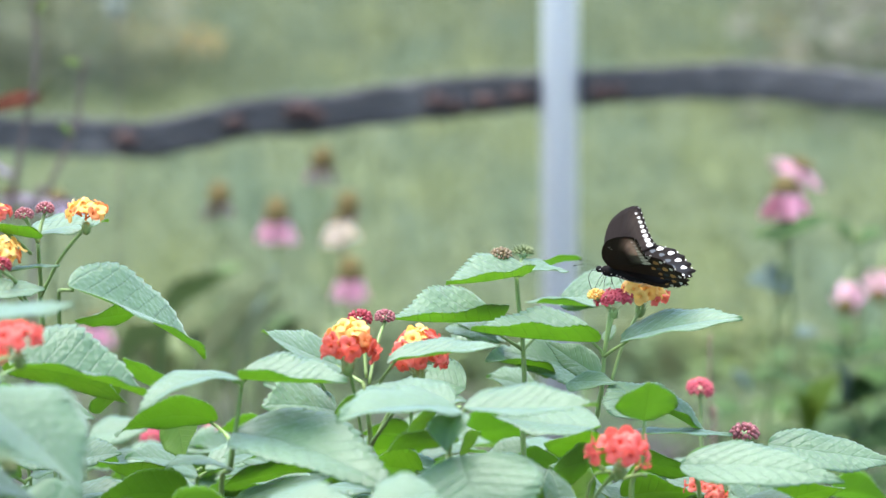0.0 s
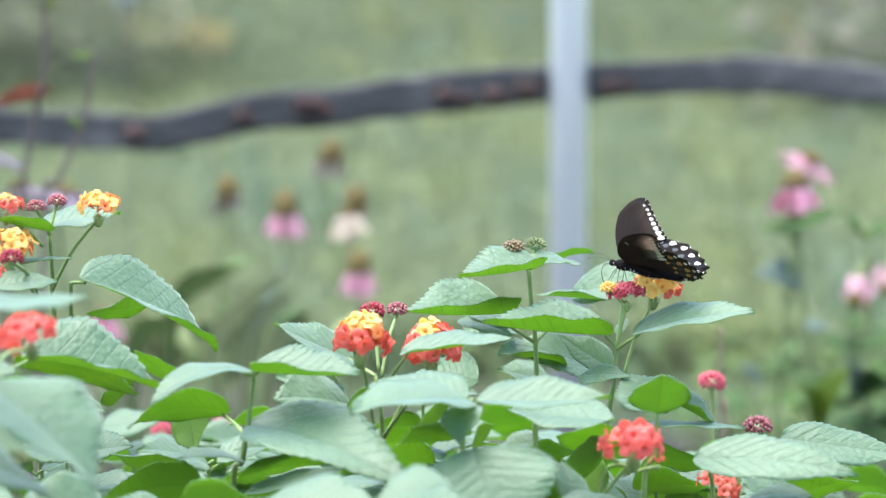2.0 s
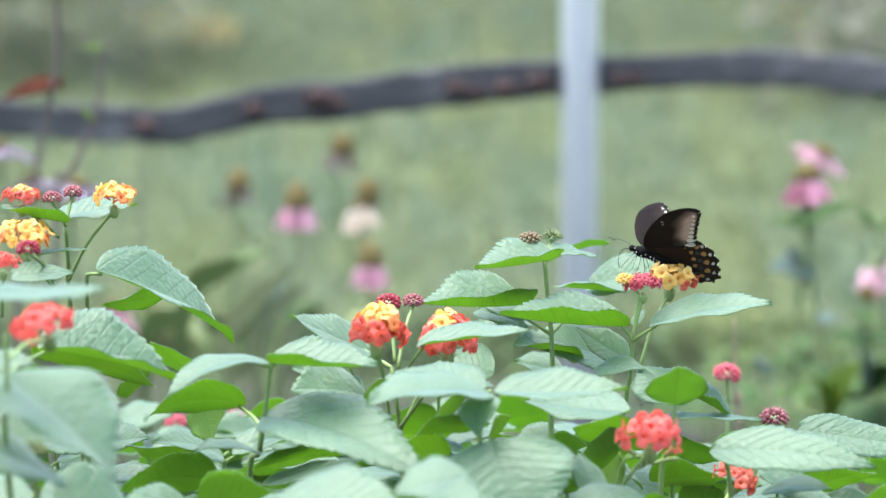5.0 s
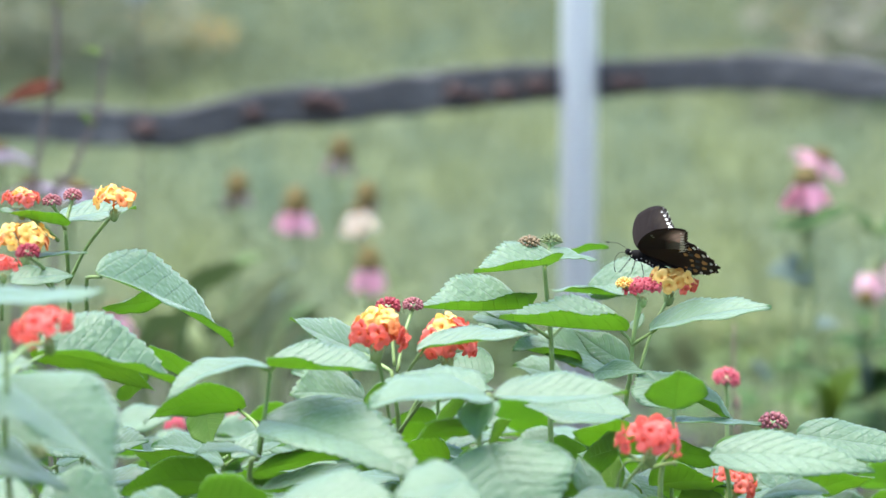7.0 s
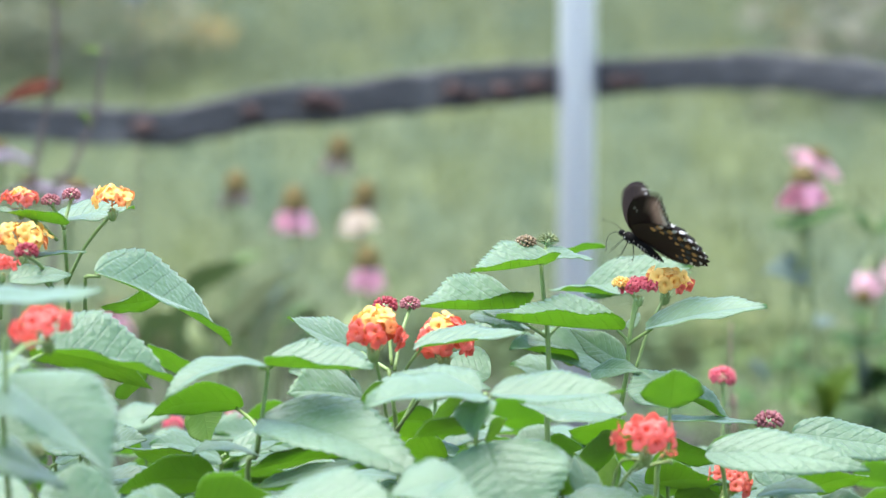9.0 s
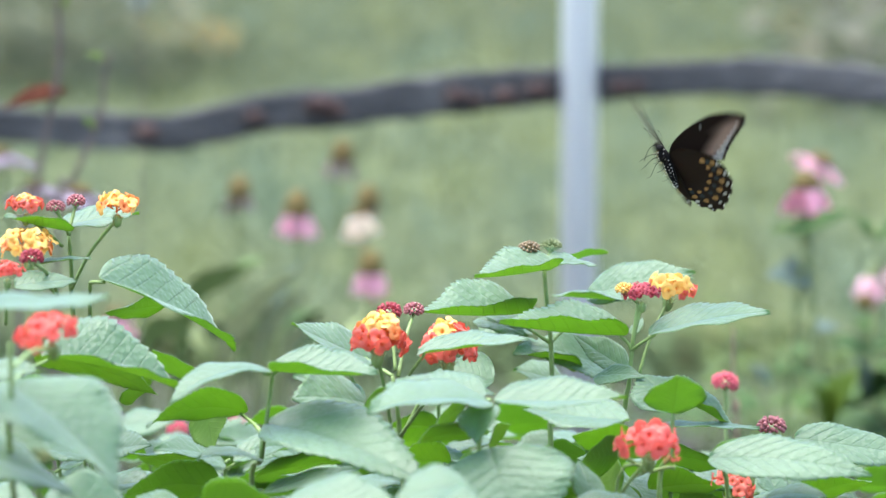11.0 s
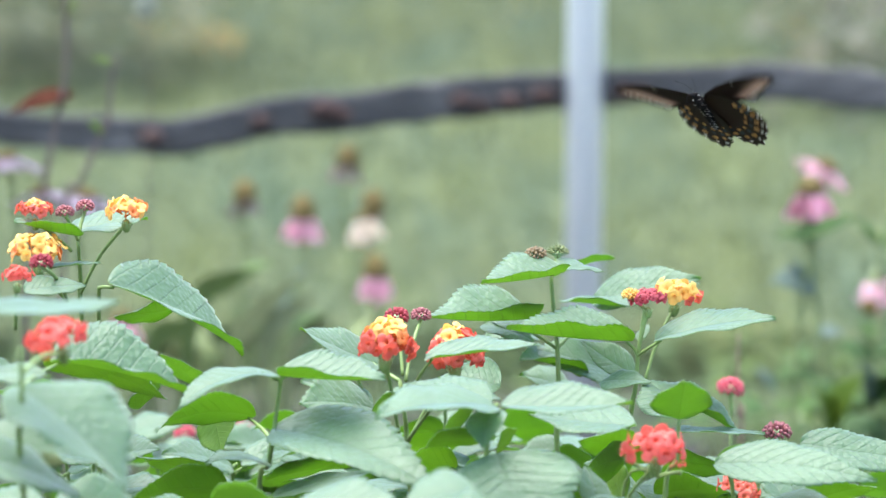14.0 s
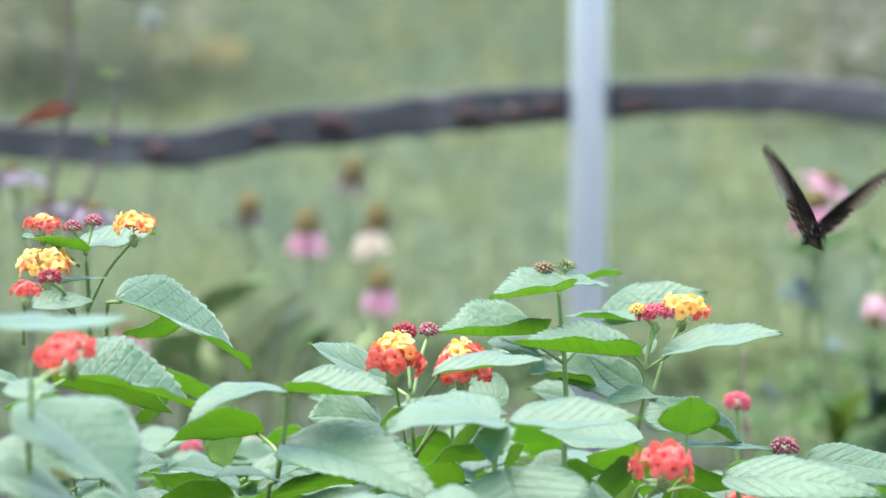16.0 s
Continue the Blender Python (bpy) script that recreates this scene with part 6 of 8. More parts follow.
leaf(s, (0.0410, 2.3026, 0.5488), (0.0011, 2.3032, 0.5447), 0.0356, 37.8, 16.0, 0.05, (0.0442, 2.3026, 0.5440), fine=False)
leaf(s, (0.0473, 2.3026, 0.5280), (0.1006, 2.3186, 0.5193), 0.0397, 20.1, 12.0, 0.07, (0.0442, 2.3026, 0.5232), fine=False)
leaf(s, (0.0411, 2.3026, 0.5285), (-0.0084, 2.2922, 0.5337), 0.0404, -18.8, 11.0, 0.03, (0.0442, 2.3026, 0.5237), fine=False)
s = shoot_at((0.0654, 2.2426, 0.0000), "shaded leafy lantana shoot deep in the bed")
stem(s, [(0.0654, 2.2426, 0.0000), (0.0802, 2.2231, 0.3666), (0.0727, 2.2126, 0.5333), (0.0719, 2.2026, 0.5579)], 0.0016, 0.0011)
leaf(s, (0.0749, 2.2026, 0.5596), (0.1166, 2.1796, 0.5723), 0.0317, -38.4, 13.0, 0.07, (0.0719, 2.2026, 0.5551), fine=False)
leaf(s, (0.0689, 2.2026, 0.5599), (0.0251, 2.1966, 0.5583), 0.0350, -24.5, 20.0, 0.1, (0.0719, 2.2026, 0.5553), fine=False)
leaf(s, (0.0750, 2.2026, 0.5373), (0.1209, 2.2095, 0.5399), 0.0341, -39.3, 11.0, 0.05, (0.0720, 2.2026, 0.5327), fine=False)
leaf(s, (0.0690, 2.2026, 0.5351), (0.0344, 2.1893, 0.5303), 0.0290, 49.4, 22.0, 0.03, (0.0720, 2.2026, 0.5305), fine=False)
leaf(s, (0.0750, 2.2026, 0.5144), (0.1217, 2.2129, 0.5021), 0.0412, 12.5, 19.0, 0.07, (0.0720, 2.2026, 0.5098), fine=False)
leaf(s, (0.0690, 2.2026, 0.5183), (0.0356, 2.2147, 0.5058), 0.0270, -30.1, 19.0, 0.09, (0.0720, 2.2026, 0.5137), fine=False)
s = shoot_at((0.1097, 2.3426, 0.0000), "shaded leafy lantana shoot deep in the bed")
stem(s, [(0.1097, 2.3426, 0.0000), (0.1276, 2.3231, 0.3648), (0.1219, 2.3126, 0.5304), (0.1223, 2.3026, 0.5560)], 0.0016, 0.0011)
leaf(s, (0.1255, 2.3026, 0.5542), (0.1740, 2.3209, 0.5427), 0.0343, 7.1, 22.0, 0.08, (0.1224, 2.3026, 0.5495), fine=False)
leaf(s, (0.1192, 2.3026, 0.5582), (0.0684, 2.2873, 0.5665), 0.0429, -28.1, 18.0, 0.06, (0.1224, 2.3026, 0.5534), fine=False)
leaf(s, (0.1256, 2.3026, 0.5373), (0.1780, 2.3096, 0.5369), 0.0377, 9.8, 15.0, 0.08, (0.1225, 2.3026, 0.5326), fine=False)
leaf(s, (0.1193, 2.3026, 0.5356), (0.0714, 2.3237, 0.5228), 0.0429, -29.5, 16.0, 0.07, (0.1225, 2.3026, 0.5308), fine=False)
leaf(s, (0.1257, 2.3026, 0.5126), (0.1675, 2.2877, 0.5139), 0.0369, -38.7, 9.0, 0.08, (0.1226, 2.3026, 0.5079), fine=False)
leaf(s, (0.1194, 2.3026, 0.5144), (0.0749, 2.2958, 0.5229), 0.0345, 43.5, 23.0, 0.1, (0.1226, 2.3026, 0.5096), fine=False)
s = shoot_at((0.1620, 2.3426, 0.0000), "shaded leafy lantana shoot deep in the bed")
stem(s, [(0.1620, 2.3426, 0.0000), (0.1837, 2.3231, 0.3596), (0.1800, 2.3126, 0.5224), (0.1810, 2.3026, 0.5481)], 0.0016, 0.0011)
leaf(s, (0.1842, 2.3026, 0.5459), (0.2229, 2.2905, 0.5521), 0.0334, 3.9, 18.0, 0.03, (0.1811, 2.3026, 0.5411), fine=False)
leaf(s, (0.1779, 2.3026, 0.5469), (0.1403, 2.3147, 0.5454), 0.0329, -25.4, 20.0, 0.07, (0.1811, 2.3026, 0.5422), fine=False)
leaf(s, (0.1843, 2.3026, 0.5285), (0.2225, 2.3072, 0.5347), 0.0329, 7.8, 10.0, 0.04, (0.1812, 2.3026, 0.5238), fine=False)
leaf(s, (0.1780, 2.3026, 0.5291), (0.1336, 2.3199, 0.5191), 0.0355, -27.9, 20.0, 0.03, (0.1812, 2.3026, 0.5243), fine=False)
leaf(s, (0.1845, 2.3026, 0.5059), (0.2313, 2.3262, 0.5088), 0.0386, -49.4, 22.0, 0.03, (0.1814, 2.3026, 0.5012), fine=False)
leaf(s, (0.1782, 2.3026, 0.5031), (0.1431, 2.3127, 0.5007), 0.0299, 45.4, 24.0, 0.07, (0.1814, 2.3026, 0.4983), fine=False)
s = shoot_at((0.2086, 2.3926, 0.0000), "shaded leafy lantana shoot deep in the bed")
stem(s, [(0.2086, 2.3926, 0.0000), (0.2336, 2.3731, 0.3509), (0.2318, 2.3626, 0.5091), (0.2291, 2.3526, 0.5353)], 0.0016, 0.0011)
leaf(s, (0.2323, 2.3526, 0.5354), (0.2759, 2.3562, 0.5395), 0.0321, 24.0, 16.0, 0.06, (0.2291, 2.3526, 0.5306), fine=False)
leaf(s, (0.2259, 2.3526, 0.5371), (0.1786, 2.3489, 0.5471), 0.0425, 35.7, 16.0, 0.06, (0.2291, 2.3526, 0.5323), fine=False)
leaf(s, (0.2325, 2.3526, 0.5151), (0.2832, 2.3409, 0.5167), 0.0380, 24.8, 23.0, 0.08, (0.2293, 2.3526, 0.5102), fine=False)
leaf(s, (0.2261, 2.3526, 0.5154), (0.1791, 2.3670, 0.5067), 0.0374, 43.5, 13.0, 0.07, (0.2293, 2.3526, 0.5105), fine=False)
leaf(s, (0.2327, 2.3526, 0.4929), (0.2746, 2.3496, 0.4866), 0.0330, -45.5, 11.0, 0.05, (0.2295, 2.3526, 0.4880), fine=False)
leaf(s, (0.2263, 2.3526, 0.4929), (0.1750, 2.3766, 0.4793), 0.0471, -5.4, 21.0, 0.07, (0.2295, 2.3526, 0.4880), fine=False)
s = shoot_at((0.2367, 2.3426, 0.0000), "shaded leafy lantana shoot deep in the bed")
stem(s, [(0.2367, 2.3426, 0.0000), (0.2638, 2.3231, 0.3518), (0.2630, 2.3126, 0.5104), (0.2632, 2.3026, 0.5361)], 0.0016, 0.0011)
leaf(s, (0.2664, 2.3026, 0.5373), (0.3105, 2.2960, 0.5310), 0.0369, -45.2, 25.0, 0.1, (0.2633, 2.3026, 0.5325), fine=False)
leaf(s, (0.2601, 2.3026, 0.5355), (0.2163, 2.3209, 0.5368), 0.0368, 45.9, 13.0, 0.07, (0.2633, 2.3026, 0.5308), fine=False)
leaf(s, (0.2667, 2.3026, 0.5115), (0.3131, 2.3148, 0.5152), 0.0399, -1.0, 11.0, 0.07, (0.2636, 2.3026, 0.5068), fine=False)
leaf(s, (0.2604, 2.3026, 0.5149), (0.2075, 2.3055, 0.5034), 0.0398, -8.9, 13.0, 0.07, (0.2635, 2.3026, 0.5101), fine=False)
leaf(s, (0.2669, 2.3026, 0.4947), (0.3132, 2.2783, 0.4962), 0.0379, 16.8, 21.0, 0.09, (0.2638, 2.3026, 0.4899), fine=False)
leaf(s, (0.2606, 2.3026, 0.4945), (0.2137, 2.3182, 0.5005), 0.0355, -7.4, 9.0, 0.08, (0.2638, 2.3026, 0.4897), fine=False)


# ---- fence behind the bed ----
def make_pole():
    pole = thing("fence_post", (0.1540, 4.45, 0), "galvanised grey steel tube fence post", "post")
    bm = bmesh.new()
    tube(bm, [(0, 0, -0.3), (0, 0, 0.4), (0, 0, 1.0), (0, 0, 1.72)], 0.0254, 32)
    part("tube", bm, STEEL, pole)
    bm = bmesh.new()
    ball(bm, (0, 0, 1.72), (0.028, 0.028, 0.02), 20, 8)
    part("cap", bm, STEEL, pole)


make_pole()


def make_rail(points, knots):
    """A crooked weathered branch used as a rail, with rusty knots and cut stubs."""
    root = Vector(points[0])
    rail = thing("fence_rail", root, "crooked grey weathered branch rail with rusty brown knots", "rail")
    line = glide(points, 14)
    bm = bmesh.new()
    radii = [0.0243 + 0.0034 * math.exp(-((p.x + 0.12) / 0.25) ** 2) + 0.0022 * noise.noise((p.x * 5, 0.3, 0)) + 0.0030 * noise.noise((p.x * 24, 1.7, 0)) + 0.0012 * min(1, max(-1, p.x * 2)) for p in line]
    tube(bm, [p - root for p in line], radii, 20)
    # split lengthwise long ago: its faces are flattened, its edges worn round; the split twists to face upward at one end
    xs, zs = [p.x for p in line], [p.z for p in line]
    for v in bm.verts:
        v.co.y = max(-0.011, min(0.014, v.co.y))
        v.co.z += 0.003 * math.exp(-((v.co.x + root.x + 0.12) / 0.25) ** 2)
        twist = min(1.0, max(0.0, (v.co.x + root.x - 0.15) / 0.5))
        v.co.y += 0.28 * twist * (v.co.z + root.z - float(np.interp(v.co.x + root.x, xs, zs)))
        v.co.z += 0.0045 * noise.noise((v.co.x * 7.5, 3.1, 0)) + 0.0022 * noise.noise((v.co.x * 17, 8.3, v.co.z * 30))
    for v in bm.verts:
        n = noise.noise((v.co.x * 12, v.co.y * 60, v.co.z * 60))
        v.co.z += 0.0034 * n
        v.co.y += 0.0018 * noise.noise((v.co.x * 15 + 9, v.co.y * 70, v.co.z * 70))
    part("branch", bm, WOOD, rail)
    rng = random.Random(8)
    for p, size in knots:
        bm = bmesh.new()
        c = Vector(p) - root
        ball(bm, c, (size, size * 0.55, size * 0.62), 16, 10)
        for v in bm.verts:
            d = v.co - c
            v.co = c + d * (1 + 0.35 * noise.noise(v.co * 90) + 0.2 * noise.noise(v.co * 260))
        part("knot", bm, KNOT, rail, "rusty brown knot")


# ---- coneflowers and other plants behind ----
def ray_mesh(name, material, droop):
    """A ray petal, 1 unit long along +x, arching down."""
    bm = bmesh.new()
    rows = []
    for i in range(9):
        u = i / 8
        w = 0.30 * (u + 0.08) ** 0.4 * (1 - 0.5 * max(0, u - 0.75) ** 1 * 4 * 0.5)
        a = radians(droop) * min(1, u * 2.2)
        x = rows[-1][3] + math.cos(a) / 8 if rows else 0.0
        z = rows[-1][4] - math.sin(a) / 8 if rows else 0.0
        rows.append((bm.verts.new((x, -w / 2, z - 0.03)), bm.verts.new((x, 0, z + 0.02)), bm.verts.new((x, w / 2, z - 0.03)), x, z))
    for a, b in zip(rows, rows[1:]):
        bm.faces.new((a[0], b[0], b[1], a[1]))
        bm.faces.new((a[1], b[1], b[2], a[2]))
    bmesh.ops.solidify(bm, geom=bm.faces[:], thickness=0.012)
    me = bpy.data.meshes.new(name)
    bm.to_mesh(me)
    bm.free()
    me.materials.append(material)
    me.shade_smooth()
    return me


RAYS = {k: (ray_mesh("ray_petal", m, 68), ray_mesh("ray_petal", m, 25)) for k, m in dict(pink=PETAL_PINK, pale=PETAL_PALE, faded=PETAL_FADED, lilac=PETAL_LILAC).items()}
back_rng = random.Random(21)


def coneflower(head, foot, cone, reach, tone, label, lean=(0, 0), count=13, flat=False, tall=1.0):
    """A daisy-like flower with a domed cone and hanging rays on a tall stalk."""
    head, foot = Vector(head), Vector(foot)
    t = thing("coneflower", foot, label, "coneflower", "coneflowers behind the bed")
    tilt = Euler((radians(lean[0]), radians(lean[1]), 0)).to_matrix().to_4x4()
    m = Matrix.Translation(head - foot) @ tilt
    top = m @ Vector((0, 0, -cone * 0.5))
    mid = (head - foot) * 0.55 + Vector((back_rng.uniform(-0.02, 0.02), back_rng.uniform(-0.02, 0.02), 0))
    part("stalk", tube(bmesh.new(), glide([(0, 0, 0), mid, m @ Vector((0, 0, -0.06)), top], 5), 0.0032, 8), CONE_STEM, t)
    bm = bmesh.new()
    ball(bm, (0, 0, cone * 0.25), (cone, cone, cone * 0.95 * tall), 14, 10)
    for k in range(90):
        h = (k + 0.5) / 90
        polar, a = math.acos(1 - 1.25 * h), k * 2.39996
        n = Vector((math.sin(polar) * math.cos(a), math.sin(polar) * math.sin(a), math.cos(polar)))
        p = Vector((n.x * cone, n.y * cone, cone * 0.25 + n.z * cone * 0.95 * tall))
        tube(bm, [p * 0.95, p + n * cone * 0.22], [cone * 0.07, cone * 0.02], 4)
    ob = part("cone", bm, CONE, t, "spiny brown cone")
    ob.matrix_basis = m
    for k in range(count):
        ob = new("ray_petal", RAYS[tone][1 if flat else 0])
        ob.parent = t
        s = reach * back_rng.uniform(0.88, 1.08)
        a = 360 * k / count + back_rng.uniform(-8, 8)
        ob.matrix_basis = m @ pose(0, 0, -cone * 0.1, 0, 0, a) @ pose(cone * 0.65, 0, 0, back_rng.uniform(-12, 12), back_rng.uniform(-8, 10), 0) @ Matrix.Diagonal((s, s, s, 1))
    return t


def broad_leaf(owner, base, tip, breadth, turn, material, arch=0.08, fold=10):
    root = owner.location
    base, tip = Vector(base), Vector(tip)
    bm = blade_mesh((tip - base).length, breadth, fold, arch, rows=18, half=3, teeth=0, quilt=0.0, thick=0.0006)
    ob = part("leaf", bm, (material, material), owner)
    ob.matrix_basis = Matrix.Translation(-root) @ along(base, tip, turn)
    return ob


def wand(name, points, r0, r1, material, label, category):
    """A bare upright stalk."""
    t = thing(name, points[0], label, category)
    stem(t, points, r0, r1, material, "stalk")
    return t


def lace_ball(owner, place, radius):
    """A round head of fine pale spokes, each with a tuft."""
    bm = bmesh.new()
    for k in range(110):
        z = 1 - 2 * (k + 0.5) / 110
        a, q = k * 2.39996, math.sqrt(1 - z * z)
        n = Vector((q * math.cos(a), q * math.sin(a), z))
        tube(bm, [n * radius * 0.1, n * radius], [0.00025, 0.0002], 3)
        ball(bm, n * radius, (0.0011,) * 3, 5, 4)
    ob = part("seed_tuft", bm, SEED, owner)
    ob.location = Vector(place) - owner.location
    tagged(ob, kind="stuff")


SEED = plain_plant("pale_seed", (0.20, 0.23, 0.19), (0.28, 0.31, 0.25), 200, 0.8)


make_rail([
    (-1.2738, 4.4916, 0.6515), (-0.8959, 4.4916, 0.6458), (-0.7070, 4.4916, 0.6425), (-0.5937, 4.4916, 0.6371), (-0.5030, 4.4916, 0.6309),
    (-0.4047, 4.4916, 0.6255), (-0.3290, 4.4916, 0.6360), (-0.2533, 4.4916, 0.6534), (-0.1701, 4.4916, 0.6570), (-0.0643, 4.4916, 0.6705),
    (0.0490, 4.4916, 0.6840), (0.1321, 4.4916, 0.6922), (0.2227, 4.4916, 0.6974), (0.3132, 4.4916, 0.7026), (0.4264, 4.4916, 0.7009),
    (0.5171, 4.4916, 0.6925), (0.5912, 4.4916, 0.6864), (0.7288, 4.4916, 0.6719), (0.9937, 4.4916, 0.6488), (1.2964, 4.4916, 0.6296),
], [
    ((-0.4226, 4.4726, 0.6277), 0.0165),
    ((-0.2786, 4.4726, 0.6494), 0.0154),
    ((-0.1919, 4.4726, 0.6643), 0.0209),
    ((-0.1694, 4.4726, 0.6568), 0.0143),
    ((-0.0099, 4.4726, 0.6777), 0.0154),
    ((0.0172, 4.4726, 0.6731), 0.0121),
    ((0.0563, 4.4726, 0.6776), 0.0165),
    ((0.0999, 4.4726, 0.6866), 0.0176),
    ((0.2105, 4.4726, 0.6887), 0.0143),
    ((0.2330, 4.4726, 0.6909), 0.0121),
])
coneflower((-0.2947, 4.3976, 0.5526), (-0.2947, 4.4276, 0.0000), 0.0145, 0.026, "faded", "spent coneflower with a dark cone and withered rays", (0, 0), 9, False, 1.5)
coneflower((-0.1595, 4.3976, 0.5994), (-0.1595, 4.4276, 0.0000), 0.0145, 0.03, "faded", "spent coneflower with a dark cone and withered rays", (0, 4), 8, False, 1.5)
coneflower((-0.2072, 4.1576, 0.5510), (-0.2572, 4.1876, 0.0000), 0.015, 0.034, "pink", "pink coneflower with drooping rays", (0, 0), 14, False, 1.7)
coneflower((-0.1334, 4.1976, 0.5442), (-0.0834, 4.2276, 0.0000), 0.01, 0.036, "pale", "cream white coneflower with drooping rays", (0, -12), 18, False, 0.6)
coneflower((-0.1242, 4.3476, 0.5445), (-0.1242, 4.3776, 0.0000), 0.0145, 0.02, "faded", "spent coneflower with a dark cone", (0, 0), 5, False, 1.5)
coneflower((-0.1159, 4.1476, 0.4800), (-0.1159, 4.1776, 0.0000), 0.014, 0.034, "pink", "pink coneflower with drooping rays", (5, 0), 14, False, 1.7)
coneflower((-0.4375, 4.1976, 0.4139), (-0.4375, 4.2276, 0.0000), 0.012, 0.034, "pink", "pink coneflower with drooping rays", (0, 0), 13, False, 1.0)
coneflower((0.3759, 3.6776, 0.6265), (0.3759, 3.7076, 0.0000), 0.014, 0.034, "pink", "large pink coneflower with long drooping rays", (0, 0), 24, False, 1.0)
coneflower((0.3998, 3.7476, 0.6490), (0.4298, 3.7776, 0.0000), 0.011, 0.03, "pink", "pink coneflower with spreading rays", (14, 24), 15, True, 0.5)
coneflower((0.4515, 3.7476, 0.4928), (0.4515, 3.7776, 0.0000), 0.009, 0.026, "pink", "small pink coneflower facing sideways", (60, -150), 12, False, 1.0)
coneflower((0.5018, 3.8476, 0.4937), (0.5018, 3.8776, 0.0000), 0.009, 0.024, "pink", "small pink coneflower facing sideways", (50, -160), 12, False, 1.0)
coneflower((-0.4040, 3.4976, 0.6360), (-0.4040, 3.5276, 0.0000), 0.011, 0.036, "lilac", "flat lilac coneflower seen edge on", (5, 8), 15, True, 0.4)
coneflower((-0.4512, 3.4976, 0.6402), (-0.4512, 3.5276, 0.0000), 0.01, 0.03, "lilac", "flat lilac coneflower seen edge on", (5, -6), 13, True, 0.4)
coneflower((-0.4860, 3.4976, 0.6758), (-0.4860, 3.5276, 0.0000), 0.01, 0.034, "lilac", "flat lilac coneflower seen edge on", (5, -6), 13, True, 0.4)
s = thing("leafy_plant", (0.3807, 3.6776, 0.0000), "coneflower stalk with long dark green leaves", "leafy plant", "leafy plants behind the bed")
stem(s, [(0.3807, 3.6776, 0.0000), (0.3907, 3.6776, 0.3534), (0.3807, 3.6776, 0.5890)], 0.0036, 0.0024, CONE_STEM)
broad_leaf(s, (0.3550, 3.6600, 0.5781), (0.4264, 3.6400, 0.6034), 0.027, 50, BLADE, 0.06, 10)
broad_leaf(s, (0.3807, 3.6776, 0.5815), (0.3373, 3.6976, 0.5745), 0.016, -42.9, BLADE_MID, 0.08, 10)
broad_leaf(s, (0.3834, 3.6976, 0.5210), (0.3279, 3.6576, 0.5289), 0.04, -39.0, BLADE_PALE, 0.08, 10)
broad_leaf(s, (0.3834, 3.6976, 0.5116), (0.3512, 3.6776, 0.5516), 0.026, -66.6, BLADE_PALE, 0.08, 10)
broad_leaf(s, (0.3805, 3.6976, 0.4232), (0.3336, 3.6776, 0.4185), 0.022, -30.0, BLADE, 0.08, 10)
broad_leaf(s, (0.3806, 3.6976, 0.4200), (0.3972, 3.6576, 0.4038), 0.03, -0.9, BLADE, 0.08, 10)
broad_leaf(s, (0.3934, 3.6476, 0.3677), (0.4301, 3.5976, 0.4374), 0.045, 78.4, BLADE_LIME, 0.08, 10)
broad_leaf(s, (0.4057, 3.6476, 0.3677), (0.3753, 3.5976, 0.4190), 0.035, -90.5, BLADE_LIME, 0.08, 10)
broad_leaf(s, (0.4245, 3.6476, 0.3489), (0.3760, 3.5976, 0.3510), 0.05, -29.1, BLADE, 0.08, 10)
s = thing("leafy_plant", (0.4680, 3.7976, 0.0000), "tall leafy stalk in the shade", "leafy plant", "leafy plants behind the bed")
stem(s, [(0.4680, 3.7976, 0.0000), (0.4780, 3.7976, 0.3463), (0.4680, 3.7976, 0.5771)], 0.0036, 0.0024, CONE_STEM)
broad_leaf(s, (0.4683, 3.7976, 0.5578), (0.4968, 3.7476, 0.5756), 0.025, 55.1, BLADE, 0.08, 10)
broad_leaf(s, (0.4683, 3.7976, 0.5578), (0.4391, 3.7976, 0.5836), 0.018, -42.2, BLADE, 0.08, 10)
broad_leaf(s, (0.4541, 3.7476, 0.4352), (0.4009, 3.6976, 0.4535), 0.024, -46.8, BLADE, 0.08, 10)
broad_leaf(s, (0.4541, 3.7476, 0.4365), (0.5106, 3.6976, 0.4534), 0.024, 41.4, BLADE, 0.08, 10)
broad_leaf(s, (0.4188, 3.7476, 0.4641), (0.3852, 3.6976, 0.4611), 0.024, -21.6, BLADE_PALE, 0.08, 10)
broad_leaf(s, (0.4640, 3.7476, 0.3967), (0.5112, 3.6976, 0.4040), 0.05, 36.2, BLADE, 0.08, 10)
broad_leaf(s, (0.4614, 3.7476, 0.3517), (0.5058, 3.6976, 0.3342), 0.06, 18.9, BLADE, 0.08, 10)
broad_leaf(s, (0.4612, 3.7476, 0.3646), (0.4115, 3.6976, 0.3407), 0.05, -8.9, BLADE, 0.08, 10)
broad_leaf(s, (0.4547, 3.7476, 0.3774), (0.4858, 3.6976, 0.4294), 0.04, -9.3, BLADE, 0.08, 10)
broad_leaf(s, (0.4681, 3.7476, 0.3259), (0.5116, 3.6976, 0.3723), 0.05, 60.3, BLADE, 0.08, 10)
broad_leaf(s, (0.3510, 3.7976, 0.3895), (0.3250, 3.7976, 0.4155), 0.015, -39.8, BLADE_PALE, 0.08, 10)
broad_leaf(s, (0.4547, 3.7476, 0.3774), (0.4356, 3.6976, 0.4358), 0.03, -108.3, BLADE_PALE, 0.08, 10)


